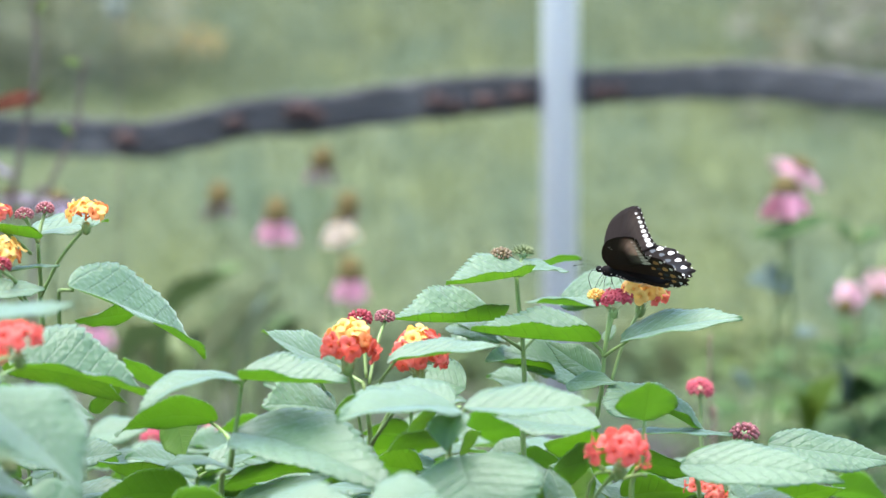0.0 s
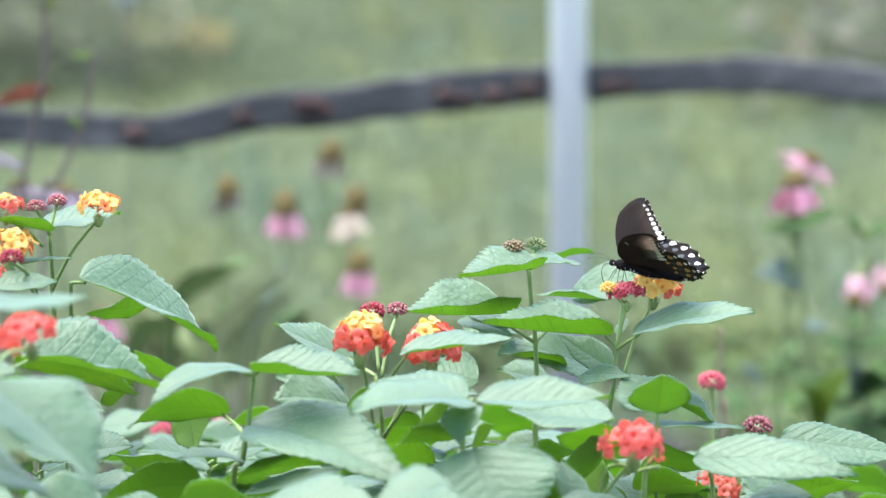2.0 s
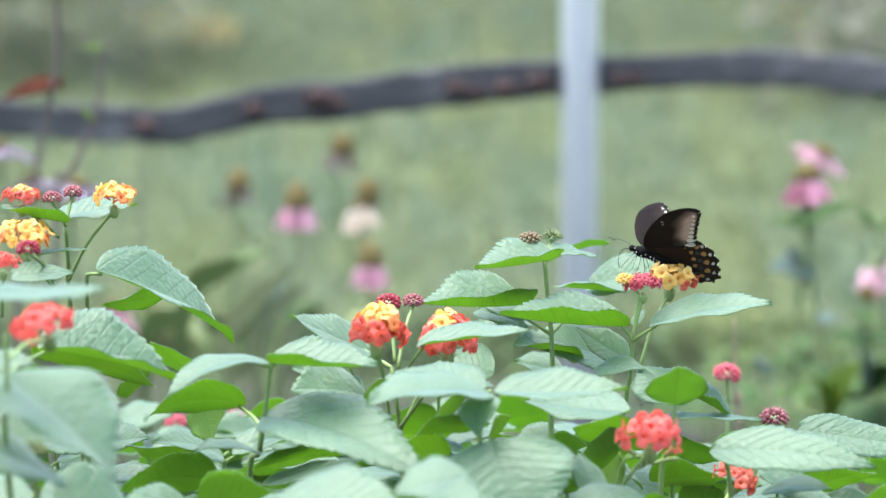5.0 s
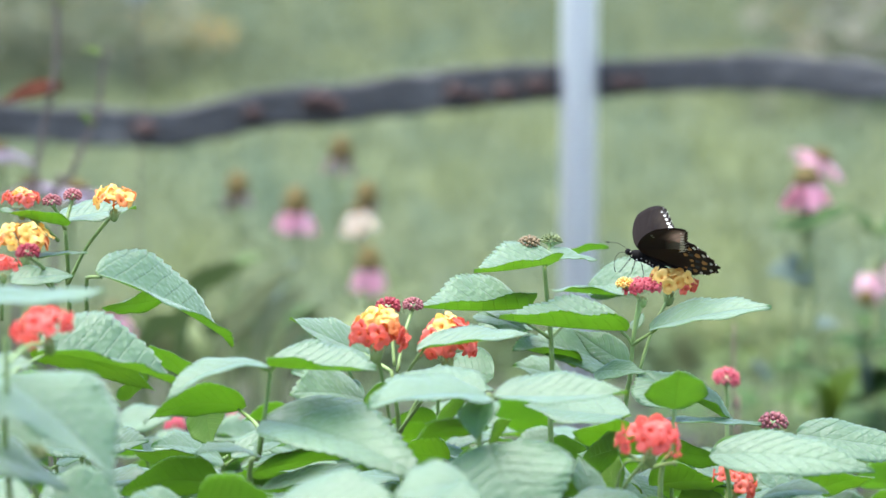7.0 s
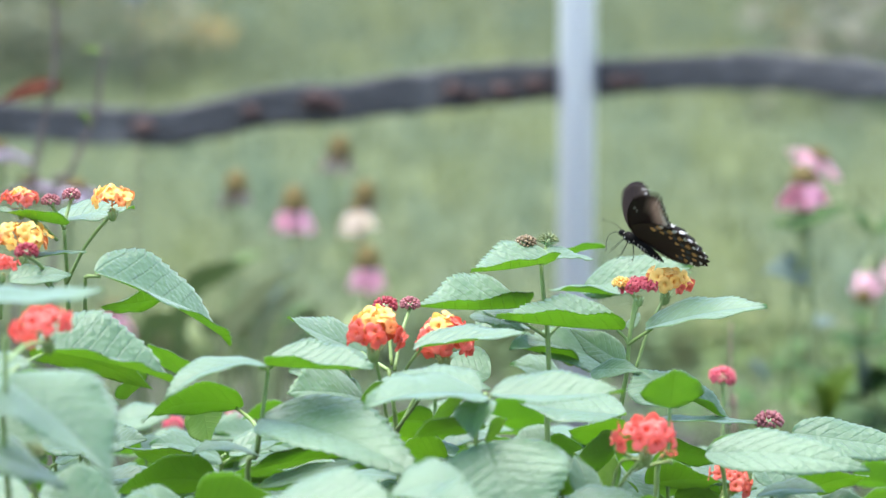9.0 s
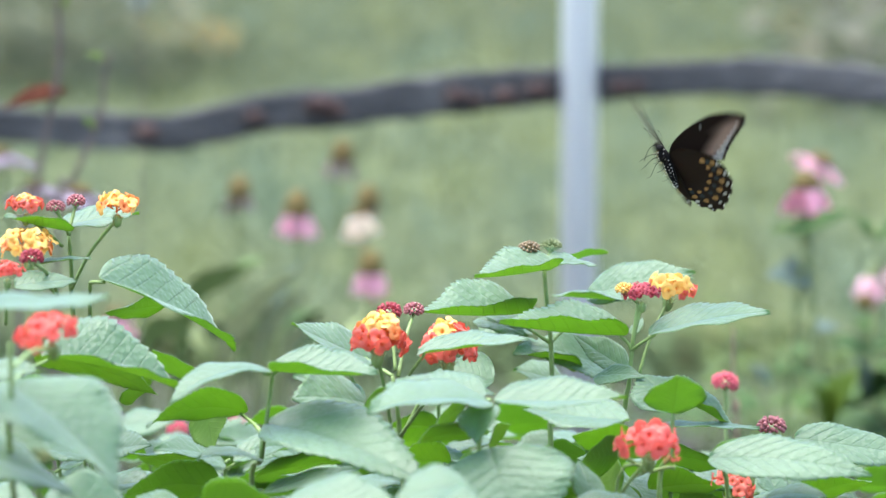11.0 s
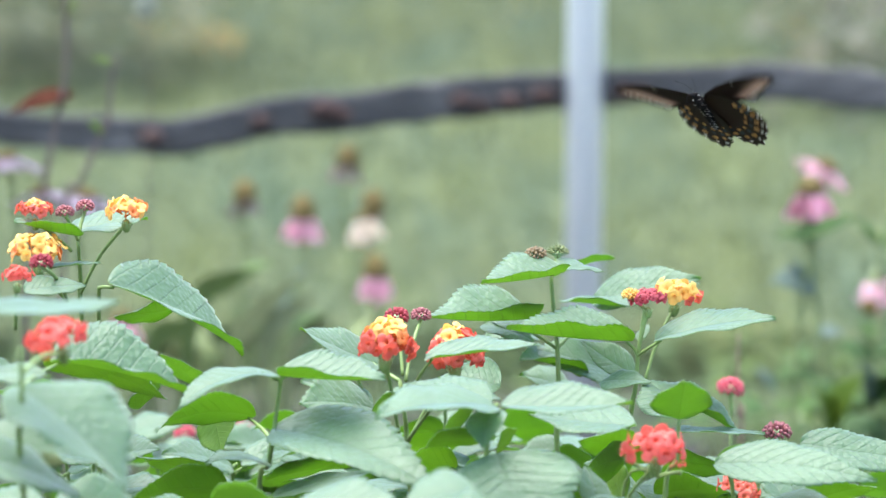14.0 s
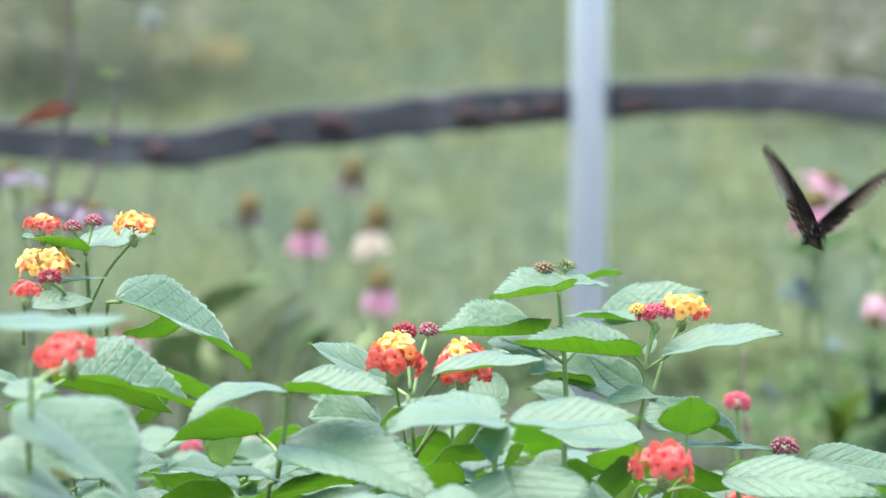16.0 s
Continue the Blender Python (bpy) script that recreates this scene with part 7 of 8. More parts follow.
def undergrowth(x, y, top, count, seed, spread):
    """A low bushy plant: a short stem and leaves on thin stalks that leave it all round."""
    rng = random.Random(seed)
    t = thing("leafy_plant", (x, y, 0), "low dark green leafy undergrowth plant behind the bed", "leafy plant", "leafy plants behind the bed")
    stem(t, [(x, y, 0), (x + 0.01, y, top * 0.6), (x, y, top)], 0.0036, 0.0022, CONE_STEM)
    for k in range(count):
        h = top * (0.55 + 0.45 * (k + rng.random()) / count)
        a = k * 2.4 + rng.uniform(-0.4, 0.4)
        out = Vector((math.cos(a), math.sin(a), 0))
        foot = Vector((x, y, h))
        base = foot + out * spread * rng.uniform(0.2, 1.0) + Vector((0, 0, rng.uniform(-0.01, 0.03)))
        tip = base + out * rng.uniform(0.025, 0.05) + Vector((rng.uniform(-0.02, 0.02), 0, rng.uniform(-0.02, 0.015)))
        ob = broad_leaf(t, base, tip, rng.uniform(0.024, 0.042), rng.uniform(-35, 35), rng.choice((BLADE, BLADE, BLADE, BLADE_LIME, BLADE_MID)))
        far = ob.matrix_basis.inverted() @ (foot - t.location)
        part("petiole", tube(bmesh.new(), [far, far * 0.5, (0.004, 0, 0)], 0.0011, 5), CONE_STEM, ob)


for spot in ((0.47, 3.74, 0.40, 16, 1, 0.06), (0.53, 3.90, 0.41, 16, 2, 0.06), (0.40, 4.02, 0.33, 13, 3, 0.06), (0.50, 4.15, 0.36, 14, 4, 0.07), (0.36, 3.80, 0.36, 9, 5, 0.05), (0.57, 4.26, 0.34, 12, 6, 0.06), (0.45, 4.60, 0.315, 12, 7, 0.08), (0.53, 4.72, 0.325, 12, 8, 0.08), (0.60, 4.80, 0.33, 12, 9, 0.08), (0.40, 4.55, 0.285, 10, 10, 0.07), (0.46, 4.30, 0.33, 12, 11, 0.07), (0.34, 4.62, 0.265, 9, 12, 0.07)):
    undergrowth(*spot)
s = thing("leafy_plant", (-0.2405, 3.9976, 0.0000), "leafy stalk with narrow pale green leaves", "leafy plant", "leafy plants behind the bed")
stem(s, [(-0.2405, 3.9976, 0.0000), (-0.2305, 3.9976, 0.2697), (-0.2405, 3.9976, 0.4495)], 0.0036, 0.0024, CONE_STEM)
broad_leaf(s, (-0.2407, 3.9976, 0.4222), (-0.1927, 3.9976, 0.5107), 0.022, 39.4, BLADE_PALE, 0.08, 10)
broad_leaf(s, (-0.2911, 4.0476, 0.4812), (-0.2333, 3.9976, 0.5108), 0.024, 45, STRAP_DULL, 0.08, 10)
broad_leaf(s, (-0.3087, 3.9976, 0.3949), (-0.3623, 3.9976, 0.4496), 0.04, -21.3, CONE_STEM, 0.08, 10)
broad_leaf(s, (-0.2136, 3.9976, 0.4222), (-0.1728, 3.9976, 0.4494), 0.04, 25.4, BLADE, 0.08, 10)
broad_leaf(s, (-0.2340, 3.9976, 0.4154), (-0.2879, 3.9976, 0.4495), 0.03, -11.8, BLADE, 0.08, 10)
broad_leaf(s, (-0.2070, 3.9976, 0.3948), (-0.1526, 3.9976, 0.4289), 0.04, 14.9, BLADE, 0.08, 10)
broad_leaf(s, (-0.2612, 3.9976, 0.3949), (-0.3231, 4.0976, 0.4091), 0.05, 52.4, BLADE, 0.08, 10)
broad_leaf(s, (-0.1566, 4.0976, 0.3809), (-0.1147, 4.0976, 0.4368), 0.025, 27.0, CONE_STEM, 0.08, 10)


def strap_clump(x, y, label, material, blades):
    """Long arching strap leaves from one foot."""
    t = thing("strap_leaf_plant", (x, y, 0), label, "leafy plant", "leafy plants behind the bed")
    for bx, by, bz, tx, ty, tz, w, turn in blades:
        foot, low, tip = Vector((0, 0, 0)), Vector((bx - x, by - y, bz)), Vector((tx - x, ty - y, tz))
        way = (tip - low).normalized()
        side = way.cross(Vector((0, -1, 0))).normalized()
        side = Matrix.Rotation(radians(turn), 3, way) @ side
        line = glide([foot, low * 0.6 + Vector((0, 0, bz * 0.05)), low, (low + tip) / 2 + Vector((0, 0, 0.012)), tip], 5)
        bm = bmesh.new()
        rows = []
        for i, p in enumerate(line):
            u = i / (len(line) - 1)
            h = w / 2 * (0.35 + 0.65 * min(1, u * 1.6)) * min(1, (1 - u) * 3.2 + 0.04)
            keel = Vector((0, 0, -h * 0.35))
            rows.append([bm.verts.new(p + side * h), bm.verts.new(p + keel), bm.verts.new(p - side * h)])
        for a, b in zip(rows, rows[1:]):
            bm.faces.new((a[0], b[0], b[1], a[1]))
            bm.faces.new((a[1], b[1], b[2], a[2]))
        bmesh.ops.solidify(bm, geom=bm.faces[:], thickness=0.0008)
        part("leaf", bm, material, t)


strap_clump(-0.24, 3.95, "pale greyish green strap-leaved plant", STRAP_PALE, [(-0.280, 3.900, 0.410, -0.190, 3.900, 0.512, 0.028, 25), (-0.241, 3.900, 0.417, -0.181, 3.900, 0.487, 0.024, -15), (-0.211, 3.900, 0.397, -0.165, 3.900, 0.463, 0.020, 0)])
strap_clump(-0.36, 3.80, "dull green strap-leaved plant", STRAP_DULL, [(-0.315, 3.800, 0.476, -0.237, 3.800, 0.525, 0.034, 35), (-0.354, 3.700, 0.444, -0.294, 3.700, 0.475, 0.030, 30)])
s = wand("bare_twig", [(-0.4674, 3.3476, 0.0000), (-0.4474, 3.3476, 0.5541), (-0.4331, 3.3476, 0.6394), (-0.4185, 3.3476, 0.7129), (-0.4064, 3.3476, 0.7749), (-0.4065, 3.3476, 0.8479), (-0.4136, 3.3476, 0.9373)], 0.0032, 0.0024, TWIG, "bare brown upright twig with a rusty leaf", "twig")
broad_leaf(s, (-0.4010, 3.3576, 0.7515), (-0.4630, 3.3376, 0.7323), 0.026, -35.5, RED_LEAF, 0.08, 10)
broad_leaf(s, (-0.4056, 3.3476, 0.8311), (-0.3924, 3.3476, 0.8479), 0.014, 24.2, BLADE_LIME, 0.08, 10)
s = wand("bare_twig", [(-0.4299, 3.3476, 0.0000), (-0.4099, 3.3476, 0.5996), (-0.3950, 3.3476, 0.6563), (-0.3776, 3.3476, 0.6959), (-0.3648, 3.3476, 0.7270), (-0.3609, 3.3476, 0.7636), (-0.3556, 3.3476, 0.7889)], 0.0029, 0.0019, TWIG, "bare brown upright twig with small green leaves", "twig")
broad_leaf(s, (-0.3689, 3.3576, 0.7093), (-0.3845, 3.3376, 0.7249), 0.016, -54.2, BLADE_LIME, 0.08, 10)
broad_leaf(s, (-0.3596, 3.3476, 0.7833), (-0.3820, 3.3476, 0.7873), 0.011, -21.1, BLADE_LIME, 0.08, 10)
s = wand("reddish_stalk", [(0.1992, 2.6976, 0.0000), (0.2192, 2.6976, 0.4917), (0.2171, 2.6976, 0.5288), (0.2159, 2.6976, 0.5658), (0.2161, 2.6976, 0.5981)], 0.0014, 0.0009, RED_TWIG, "thin dry reddish stalk", "stalk")
s = wand("seed_head", [(-0.3576, 3.4976, 0.0000), (-0.3376, 3.4976, 0.6667), (-0.3387, 3.4976, 0.7728), (-0.3398, 3.4976, 0.8362)], 0.0006, 0.0005, TWIG, "pale lacy dried seed head on a thin stalk", "seed head")
lace_ball(s, (-0.3398, 3.4976, 0.8362), 0.0125)


# ---- the swallowtail butterfly ----
def wing_material(name, inner, outer, dust, rough=0.55, gloss=0.06, glow_outer=(0.10, 0.075, 0.06)):
    """Dusty wing scales: dark by the body, paler and greyer toward the margin."""
    m, nt, b = shader(name)
    uv = nt.nodes.new("ShaderNodeUVMap")
    sep = nt.nodes.new("ShaderNodeSeparateXYZ")
    nt.links.new(uv.outputs[0], sep.inputs[0])
    g = grain(nt, 900, 3)
    veins = maths(nt, "ABSOLUTE", maths(nt, "SUBTRACT", maths(nt, "FRACT", maths(nt, "MULTIPLY", sep.outputs[1], 9.0)), 0.5))
    vein = maths(nt, "MULTIPLY", maths(nt, "GREATER_THAN", veins, 0.47), 0.3)
    # the pale zone lies along the outer margin, not along the leading edge
    zone = ramp(nt, sep.outputs[1], (0.36, (0, 0, 0)), (0.50, (1, 1, 1)), (0.72, (1, 1, 1)), (0.79, (0, 0, 0)))
    zone = maths(nt, "MULTIPLY", zone, ramp(nt, sep.outputs[0], (0.50, (0, 0, 0)), (0.74, (1, 1, 1)), (0.90, (1, 1, 1)), (0.955, (0, 0, 0))))
    col = mixed(nt, zone, inner, outer)
    col = mixed(nt, maths(nt, "MULTIPLY", g, 0.55), col, dust)
    col = mixed(nt, vein, col, inner)
    nt.links.new(col, b.inputs["Base Color"])
    b.inputs["Roughness"].default_value = rough
    b.inputs["Specular IOR Level"].default_value = gloss
    b.inputs["Sheen Weight"].default_value = 0.02
    bump(nt, b, g, 0.3, 0.0002)
    glow = mixed(nt, zone, (0.05, 0.033, 0.024), glow_outer)
    return thin(m, nt, b, mixed(nt, vein, glow, (0.06, 0.04, 0.03)), 0.38)


def scale_spot(name, tone, rough=0.7):
    m, nt, b = shader(name)
    g = grain(nt, 700, 2)
    nt.links.new(ramp(nt, g, (0.3, tuple(c * 0.75 for c in tone)), (0.7, tone)), b.inputs["Base Color"])
    b.inputs["Roughness"].default_value = rough
    return thin(m, nt, b, tuple(min(1, c * 1.15) for c in tone), 0.2)


# outer margin: pale scales, lightened further to stand in for light through the wing
FORE_UNDER = wing_material("forewing_underside", (0.022, 0.014, 0.011), (0.150, 0.125, 0.108), (0.032, 0.022, 0.018), 0.6, 0.06, (0.62, 0.50, 0.41))
FORE_UPPER = wing_material("forewing_upperside", (0.014, 0.009, 0.0075), (0.019, 0.0145, 0.013), (0.023, 0.0155, 0.013), 0.65, 0.05, (0.62, 0.50, 0.41))
HIND_UNDER = wing_material("hindwing_underside", (0.036, 0.023, 0.015), (0.026, 0.023, 0.020), (0.042, 0.028, 0.019))
HIND_UPPER = wing_material("hindwing_upperside", (0.014, 0.010, 0.008), (0.030, 0.032, 0.037), (0.023, 0.017, 0.014), 0.65, 0.05)
WHITE = scale_spot("white_wing_spot", (0.72, 0.675, 0.60))
CREAM = scale_spot("greyish_wing_fleck", (0.24, 0.215, 0.19))
BODY_SPOT = scale_spot("white_body_spot", (0.62, 0.57, 0.50))
ORANGE = scale_spot("orange_wing_spot", (0.52, 0.26, 0.08))
DUST = scale_spot("blue_grey_wing_dusting", (0.050, 0.057, 0.062))
BLACK = plain_plant("black_body_hair", (0.003, 0.0025, 0.0025), (0.011, 0.009, 0.008), 900, 0.9, gloss=0.1)
HAIR_DARK = plain_plant("black_leg", (0.006, 0.005, 0.005), (0.012, 0.010, 0.009), 900, 0.9, gloss=0.05)

UNIT = 1 / 2977
FORE = [(3, 0), (22, 19), (38, 50), (48, 84), (51, 112), (45, 140), (36, 157), (25, 166), (13, 161), (0, 143), (-22, 114), (-38, 96), (-49, 84), (-38, 60), (-20, 26), (-4, 4)]
HIND = [(4, 3), (12, 28), (-2, 58), (-27, 83), (-61, 95), (-89, 92), (-109, 81), (-126, 67), (-141, 53), (-143, 37), (-133, 19), (-115, 3), (-92, -12), (-58, -13), (-19, -7), (-4, -3)]


def margin_at(points, lo, hi, n):
    """n places spread along the margin between two corners of an outline."""
    pts = [Vector((a, b, 0)) for a, b in points[lo:hi + 1]]
    lengths = [(b - a).length for a, b in zip(pts, pts[1:])]
    out = []
    for k in range(n):
        want = (k + 0.5) / n * sum(lengths)
        for a, b, l in zip(pts, pts[1:], lengths):
            if want <= l:
                out.append(a.lerp(b, want / l))
                break
            want -= l
    return out


def wing(name, points, lo, hi, scallops, scallop, side, upper, under, spots, owner, label):
    """A thin scalloped wing in its own plane: forward is +x, outward is +y (left) or -y (right)."""
    bm = bmesh.new()
    uv = bm.loops.layers.uv.new("UVMap")
    line = glide([(a, b, 0) for a, b in points], 6)
    n, steps = len(line), 9
    lo6, hi6 = lo * 6, hi * 6
    top, low, coord = [], [], {}
    for k, p in enumerate(line):
        f = 1.0
        if lo6 <= k <= hi6:
            s = (k - lo6) / (hi6 - lo6) * scallops
            f = 1.012 - scallop * abs(math.cos(math.pi * s)) ** 1.4
        rt, rl = [], []
        for i in range(steps + 1):
            r = i / steps
            q = p * r * f
            z = 2.2 * math.sin(math.pi * r) + 0.2 * math.cos(k * 1.05) * r
            a, b = (Vector((q.x, side * q.y, z + d)) * UNIT for d in (0.35, -0.35))
            vt, vl = bm.verts.new(a), bm.verts.new(b)
            coord[vt] = coord[vl] = (r, k / n)
            rt.append(vt)
            rl.append(vl)
        top.append(rt)
        low.append(rl)

    def face(vs, index):
        fc = bm.faces.new(vs if side > 0 else vs[::-1])
        fc.material_index = index
        for l in fc.loops:
            l[uv].uv = coord.get(l.vert, (0, 0))

    for k in range(n - 1):
        for i in range(steps):
            face((top[k][i], top[k][i + 1], top[k + 1][i + 1], top[k + 1][i]), 0)
            face((low[k][i], low[k + 1][i], low[k + 1][i + 1], low[k][i + 1]), 1)
        face((top[k][steps], low[k][steps], low[k + 1][steps], top[k + 1][steps]), 0)
    # spots lie on the scales of one face or the other
    for where, size, stretch, index, above in spots:
        out = where.normalized()
        across = Vector((-out.y, out.x, 0))
        ring = []
        # height of the blade under the spot
        best = min(((k, i) for k in range(n) for i in range(steps + 1)), key=lambda c: (top[c[0]][c[1]].co.x / UNIT - where.x) ** 2 + (top[c[0]][c[1]].co.y / UNIT * side - where.y) ** 2)
        z = (top[best[0]][best[1]].co.z / UNIT + 0.7) if above else (low[best[0]][best[1]].co.z / UNIT - 0.7)
        for j in range(10):
            a = 2 * math.pi * j / 10
            w = size * (1 + 0.12 * math.sin(3 * a + where.x))
            q = where + out * (w * stretch * math.cos(a)) + across * (w * math.sin(a))
            ring.append(bm.verts.new(Vector((q.x, side * q.y, z)) * UNIT))
        fc = bm.faces.new(ring)
        fc.normal_update()
        if (fc.normal.z > 0) != above:
            fc.normal_flip()
        fc.material_index = index
    return part(name, bm, (upper, under, WHITE, CREAM, ORANGE, DUST), owner, label)


def wing_spots(fore):
    """Rows of spots: where, half breadth, stretch along the wing, colour and whether on the upper face."""
    out = []
    if fore:
        for k, p in enumerate(margin_at(FORE, 7, 12, 8)):
            big = 2.4 + 0.5 * k
            out.append((p * 0.885, big, 1.25 if k < 6 else 1.6, 2, False))
            out.append((p * 0.985, 1.5, 0.6, 2, False))
            out.append((p * 0.89, big, 1.1, 2, True))
            out.append((p * 0.985, 1.5, 0.6, 2, True))
            if k > 0:
                out.append((p * (0.74 if k < 6 else 0.79), 1.6 + 0.3 * k, 0.8, 3, False))
        out.append((Vector((36, 82, 0)), 2.6, 1.3, 3, False))
        out.append((Vector((30, 78, 0)), 2.2, 1.3, 3, False))
    else:
        for k, p in enumerate(margin_at(HIND, 3, 11, 7)):
            out.append((p * 0.735, 4.8, 1.0, 5, False))
            out.append((p * 0.825, (6.0, 6.4, 6.4, 6.6, 6.6, 5.8, 5.4)[k], 0.85, 4, False))
            out.append((p * (0.63, 0.64, 0.65, 0.65, 0.66, 0.67, 0.68)[k], (6.4, 5.0, 4.4, 5.0, 4.6, 4.4, 3.6)[k], 0.85, 4, False))
            out.append((p * 0.915, 4.6, 0.7, 2, False))
            out.append((p * 0.975, 2.2, 0.5, 2, False))
            out.append((p * 0.875, 6.0 - 0.25 * k, 1.2, 2 if k < 6 else 4, True))
            out.append((p * 0.975, 2.2, 0.5, 2, True))
            out.append((p * 0.74, 5.2, 1.1, 5, True))
    return out


def make_butterfly():
    bug = thing("butterfly", (0, 0, 0), "black swallowtail butterfly with white and orange wing spots", "butterfly")
    at = lambda *v: Vector(v) * UNIT
    bm = bmesh.new()
    ball(bm, at(3, 0, -3), at(16, 9.5, 10), 18, 12)
    for v in bm.verts:
        v.co += v.co.normalized() * UNIT * 1.6 * noise.noise(v.co * 1900)
    part("thorax", bm, BLACK, bug)
    bm = bmesh.new()
    ball(bm, at(22, 0, -3), at(6.5, 6.5, 6), 14, 10)
    for s in (1, -1):
        ball(bm, at(24, s * 5, -2.4), at(3.2, 2.6, 3.4), 10, 8)
    part("head", bm, BLACK, bug)
    line = [at(-8, 0, -4), at(-22, 0, -5), at(-36, 0, -6.5), at(-50, 0, -8), at(-64, 0, -9.5), at(-74, 0, -10.5)]
    bm = tube(bmesh.new(), glide(line, 5), [UNIT * (7.4 - 0.1 * abs(i - 8) - 0.16 * max(0, i - 12) ** 1.45 + 0.35 * (i % 3 == 1)) if i < 25 else UNIT * 0.6 for i in range(26)], 14)
    part("abdomen", bm, BLACK, bug)
    for s in (1, -1):
        bm = bmesh.new()
        for k in range(8):
            x = -14 - 6.8 * k
            ball(bm, at(x, s * (7.0 - 0.08 * k * k), -6 - 0.75 * k), at(1.7, 0.9, 1.5), 6, 4)
            ball(bm, at(x - 2, s * (4.4 - 0.05 * k * k), -10.4 - 0.5 * k), at(1.2, 1.0, 0.9), 6, 4)
        for x, z in ((14, -7), (7, -1), (3, -10), (-4, -5), (19, -1)):
            ball(bm, at(x, s * (8.6 - abs(x - 3) * 0.16), z), at(1.3, 1.0, 1.3), 6, 4)
        part("body_spots", bm, BODY_SPOT, bug, "row of small white spots")
        tagged(bug.children[-1], kind="stuff")
        tip = [at(25, s * 2, 1), at(38, s * 7, 4), at(50, s * 12, 4), at(62, s * 17, 0), at(66, s * 18, -1)]
        part("antenna", tube(bmesh.new(), glide(tip, 4), [UNIT * 0.22] * 12 + [UNIT * 0.45, UNIT * 0.8, UNIT * 0.95, UNIT * 0.95, UNIT * 0.5], 6), HAIR_DARK, bug)
        for x, fx, spread, deep in ((12, 20, 13, -44), (5, 3, 16, -48), (-3, -20, 15, -46)):
            leg = [at(x, s * 6, -9), at(x + (fx - x) * 0.4, s * (6 + spread * 0.8), -16), at(fx, s * (6 + spread), deep * 0.75), at(fx + 4, s * (6 + spread * 0.9), deep)]
            part("leg", tube(bmesh.new(), glide(leg, 4), [UNIT * 0.6] * 5 + [UNIT * 0.45] * 4 + [UNIT * 0.34] * 4, 6), HAIR_DARK, bug)
    part("proboscis", tube(bmesh.new(), glide([at(27, 0, -6), at(36, 0, -10), at(40, 0, -22), at(36, 0, -36), at(30, 0, -46)], 5), UNIT * 0.6, 5), HAIR_DARK, bug)
    wings = []
    for s in (1, -1):
        wings.append(wing("forewing", FORE, 7, 12, 8, 0.022, s, FORE_UPPER, FORE_UNDER, wing_spots(True), bug, "dark forewing edged with white spots"))
        wings.append(wing("hindwing", HIND, 3, 12, 8, 0.05, s, HIND_UPPER, HIND_UNDER, wing_spots(False), bug, "scalloped hindwing with orange and blue-grey markings"))
    return bug, wings


butterfly, (forewing_l, hindwing_l, forewing_r, hindwing_r) = make_butterfly()


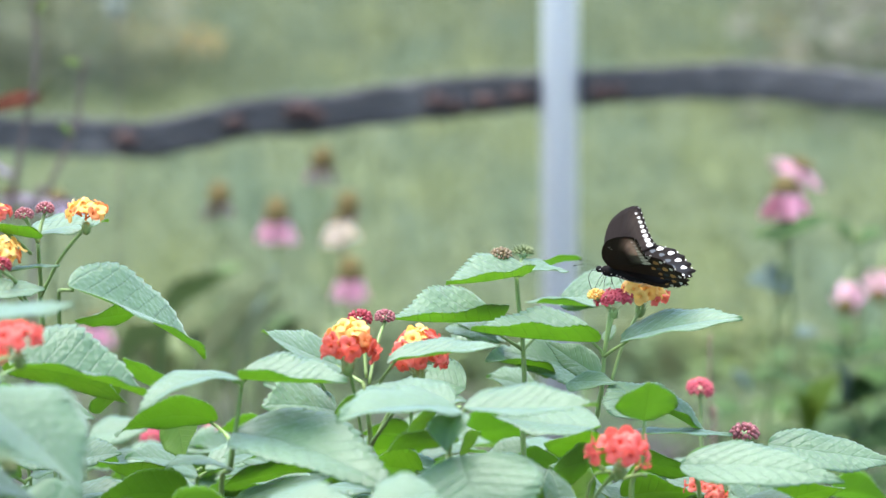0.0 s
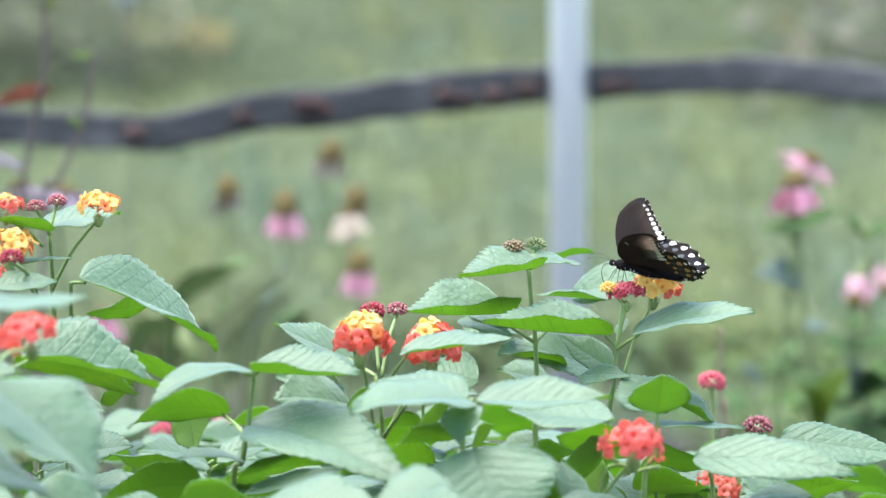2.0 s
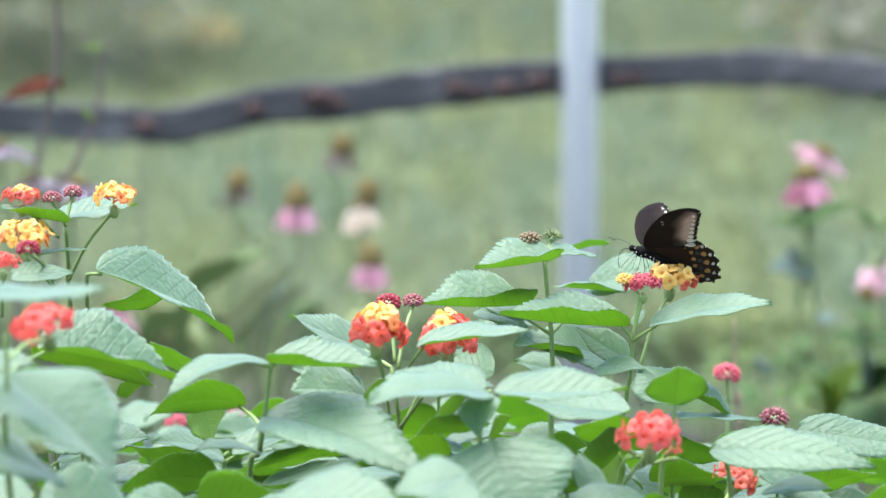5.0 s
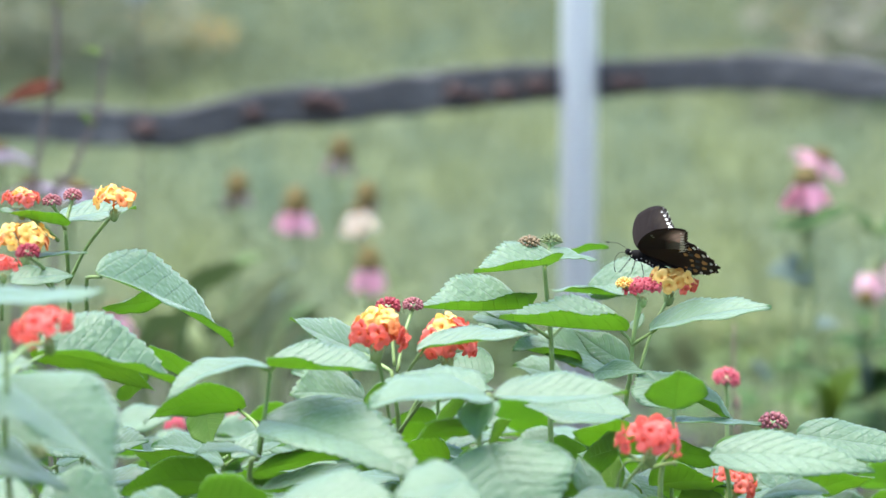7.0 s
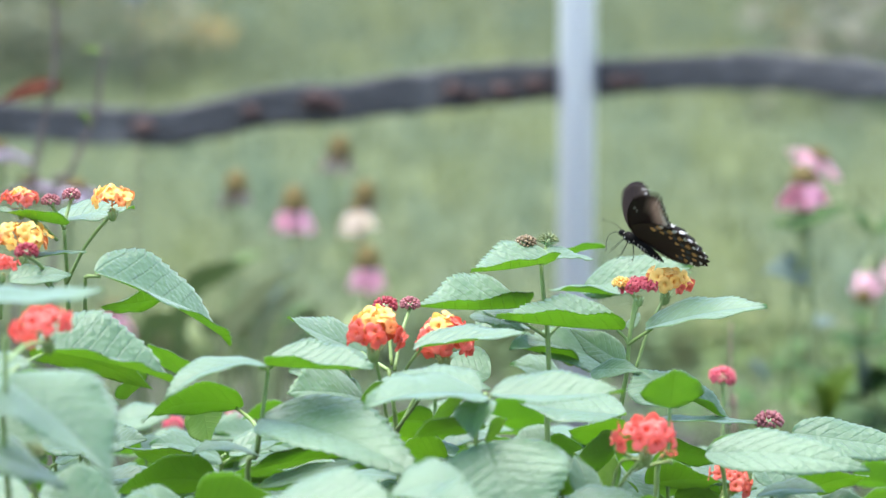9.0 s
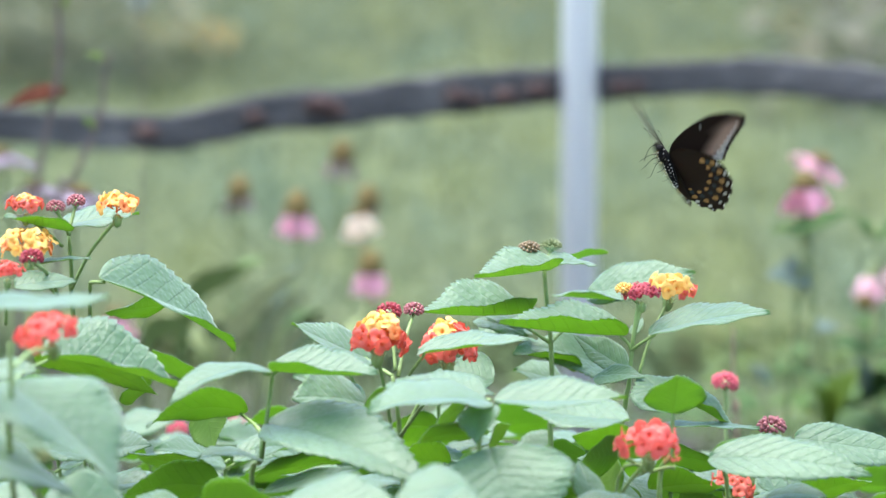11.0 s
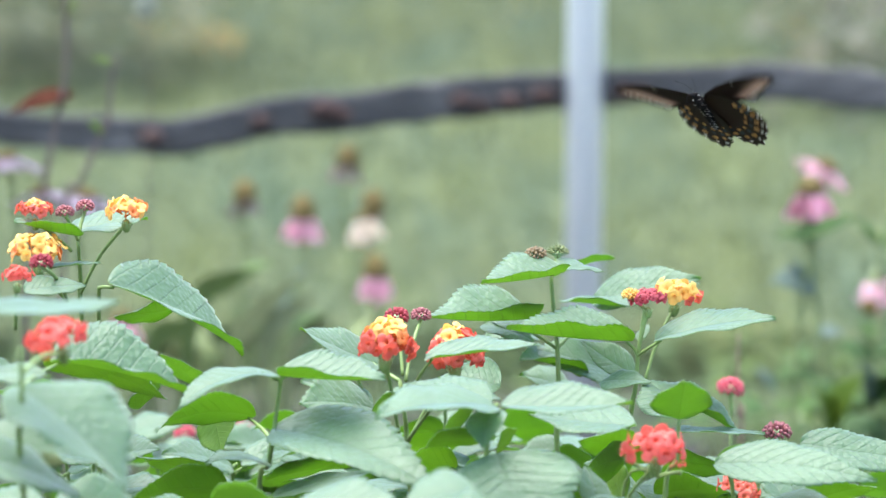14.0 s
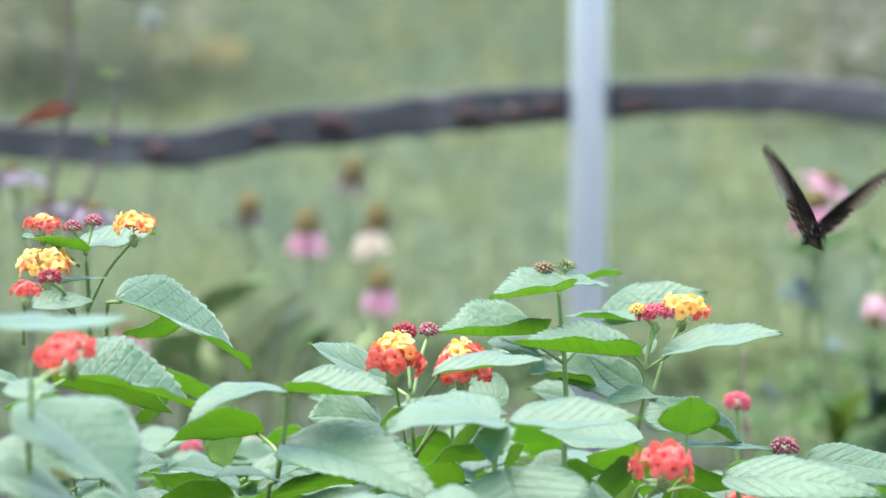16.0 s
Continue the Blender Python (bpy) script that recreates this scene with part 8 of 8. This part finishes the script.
# ---- what moves ----
# seconds, place, turn; then the lift of the left and right wings, the forward sweep of the forewings, and the hindwings' own lift and sweep,
# and the twist of the forewings
BEATS = [
    (0.00, 0.1020, 2.0207, 0.7252, -10.8, -9.6, 160.8, 43, 24, -31, -5, 5, -4, -14, -6, 3, -3),
    (2.50, 0.1033, 2.0198, 0.7239, -10.9, -11.9, 167.2, 40, 27, -30, -2, 5, -4, -10, -6, 3, -3),
    (3.50, 0.1061, 2.0455, 0.7215, -3.0, -14.6, -163.9, 34, 42, -6, -24, 6, -3, -17, -1, 5, 0),
    (4.00, 0.1077, 2.0420, 0.7235, -3.1, -25.9, -171.7, 38, 36, -18, -17, 6, -3, -20, -4, -2, 20),
    (6.50, 0.1019, 2.0427, 0.7253, 6.8, -14.5, -172.1, 30, 32, -22, -21, 6, -3, -18, 2, 2, 7),
    (7.00, 0.1038, 2.0457, 0.7246, 4.2, -21.6, 176.4, 27, 33, -26, -11, 5, -4, 1, 3, 9, 8),
    (7.50, 0.1045, 2.0521, 0.7226, 0.1, -20.5, 160.9, 60, 47, -30, -2, 5, -3, -20, -8, -7, 19),
    (8.00, 0.1052, 2.0264, 0.7272, 8.8, -27.4, 156.7, 70, 67, -11, -8, 6, -4, -6, 2, 8, 6),
    (8.50, 0.1023, 2.0135, 0.7309, 9.5, -26.5, 155.1, 80, 73, -5, -6, 5, -4, -8, 1, 3, 3),
    (9.00, 0.1010, 2.0329, 0.7363, 0.4, -30.3, 175.9, 34, 28, -6, 3, -2, 0, 4, 4, 2, 0),
    (9.20, 0.1147, 2.0289, 0.7506, -4.9, -30.4, -177.3, -8, -2, 2, 17, -2, -7, 13, 1, -4, 0),
    (9.45, 0.1150, 2.0262, 0.7593, -3.8, -33.2, -171.8, -25, -25, 5, 8, -6, -6, -2, -2, 0, 0),
    (9.75, 0.1155, 2.0230, 0.7691, -3.0, -36.7, -165.0, 62, 62, 5, 8, -6, -6, -2, -2, 0, 0),
    (10.00, 0.1159, 2.0203, 0.7762, -2.6, -39.6, -159.2, 20, 20, 5, 8, -6, -6, -2, -2, 0, 0),
    (10.25, 0.1162, 2.0177, 0.7820, -2.7, -42.6, -153.1, -38, -38, 5, 8, -6, -6, -2, -2, 0, 0),
    (10.55, 0.1167, 2.0145, 0.7871, -3.4, -46.1, -145.4, 10, 10, 5, 8, -6, -6, -2, -2, 0, 0),
    (10.80, 0.1171, 2.0118, 0.7900, -4.5, -49.0, -138.5, 64, 64, 5, 8, -6, -6, -2, -2, 0, 0),
    (11.05, 0.1174, 2.0091, 0.7920, -6.3, -51.7, -131.1, 12, 12, 5, 8, -6, -6, -2, -2, 0, 0),
    (11.30, 0.1018, 2.0064, 0.7934, -8.7, -54.3, -123.1, -40, -54, 10, 5, 1, 13, -20, -14, -1, 1),
    (11.40, 0.1003, 2.0072, 0.7924, -10.6, -59.1, -123.0, -16, -26, 7, 1, 16, 2, -18, -11, 6, -17),
    (11.50, 0.0989, 2.0081, 0.7914, -12.5, -64.0, -122.9, 41, 41, 1, -7, 51, -23, -14, -4, 19, -51),
    (11.70, 0.1030, 2.0824, 0.7889, -10.3, -60.1, -124.4, 53, 69, 7, -1, 19, 4, -6, -2, 32, 97),
    (11.90, 0.1055, 2.1305, 0.7846, -3.1, -50.3, -129.1, 40, 11, 15, 36, 39, 12, -5, -2, 9, 21),
    (12.00, 0.1027, 2.1442, 0.7873, 2.7, -47.1, -130.0, -12, -9, 7, 14, -11, 16, 7, -12, 12, 11),
    (12.20, 0.1085, 2.0830, 0.7986, -2.7, -55.9, -128.1, -40, -33, 5, 1, 5, 19, -18, -12, -16, 3),
    (12.40, 0.1101, 2.0472, 0.8062, 2.5, -64.6, -133.3, 5, 5, 1, 2, 12, -2, -12, -5, -30, 1),
    (12.50, 0.1109, 2.0296, 0.8100, 5.0, -68.9, -135.9, 61, 51, -3, 4, 20, -28, -5, 4, -56, -3),
    (12.70, 0.1175, 2.0869, 0.8058, -8.9, -54.4, -128.3, 49, 42, 11, 1, 31, -12, -7, -4, 20, 34),
    (13.00, 0.1184, 2.0991, 0.8125, 9.1, -54.1, -133.4, -23, -27, -3, 7, -10, 20, 10, -10, 12, 15),
    (13.20, 0.1263, 2.0536, 0.8257, 2.0, -59.6, -129.0, -46, -44, 1, 1, 4, 18, -19, -11, -12, 5),
    (13.40, 0.1284, 2.0145, 0.8293, 8.6, -66.4, -135.8, 1, 1, 1, 0, 12, -7, -12, -4, -29, 2),
    (13.50, 0.1294, 1.9953, 0.8310, 11.9, -69.7, -139.2, 59, 57, 2, -1, 21, -38, -3, 4, -60, -4),
    (13.80, 0.1334, 2.0014, 0.8316, -4.9, -44.6, -121.5, 42, 35, 19, -10, 32, -4, -13, -11, 10, 5),
    (14.00, 0.1379, 2.0608, 0.8254, 10.7, -40.6, -134.0, 5, 0, 1, 13, -9, 13, 2, -6, 18, 13),
    (14.20, 0.1446, 2.0030, 0.8337, 4.5, -43.5, -130.4, -31, -34, 3, 8, 7, 13, -14, -4, -5, 1),
    (14.40, 0.1442, 1.9737, 0.8328, 2.6, -43.8, -131.7, 0, -7, 4, 5, 19, -3, -15, -3, -5, -16),
    (14.50, 0.1440, 1.9593, 0.8323, 1.7, -43.9, -132.3, 37, 27, 5, 1, 33, -22, -17, -2, -4, -49),
    (14.80, 0.1554, 1.9495, 0.8170, -3.9, -31.9, -123.8, 64, 54, 9, 24, 3, -2, -16, -2, -5, -1),
    (15.00, 0.1539, 1.9578, 0.8122, -11.0, -33.6, -115.6, 20, 5, 6, 27, 22, 7, -19, -6, 6, 8),
    (15.20, 0.1603, 1.9614, 0.8122, -23.8, -41.1, -85.8, -21, -17, 10, 12, 5, 20, 6, -17, 12, 11),
    (15.50, 0.1668, 1.8350, 0.8065, -28.3, -41.5, -87.5, 2, 8, 11, 20, 21, 4, -27, -5, -6, -24),
    (15.70, 0.1920, 1.9560, 0.7960, -30.2, -31.3, -75.4, 66, 61, 36, 10, -28, -9, -9, -7, -24, -1),
    (15.80, 0.1945, 1.9956, 0.7818, -23.0, -26.6, -78.8, 69, 66, -23, -10, -21, -18, -12, -11, -1, 16),
    (16.00, 0.2003, 2.0067, 0.7628, -11.8, -20.2, -91.2, 45, 42, 4, 0, 0, 0, -11, -14, -9, -9),
]


def motions():
    walk(butterfly, [(r[0], pose(*r[1:7])) for r in BEATS])
    walk(forewing_l, [(r[0], pose(0, 0.0012, 0.002, r[7]) @ pose(0, 0, 0, 0, r[15], -r[9])) for r in BEATS])
    walk(forewing_r, [(r[0], pose(0, -0.0012, 0.002, -r[8]) @ pose(0, 0, 0, 0, r[16], r[10])) for r in BEATS])
    walk(hindwing_l, [(r[0], pose(0, 0.0012, 0.0016, r[7] + r[11]) @ pose(0, 0, 0, 0, 0, -r[13])) for r in BEATS])
    walk(hindwing_r, [(r[0], pose(0, -0.0012, 0.0016, -r[8] - r[12]) @ pose(0, 0, 0, 0, 0, r[14])) for r in BEATS])


motions()
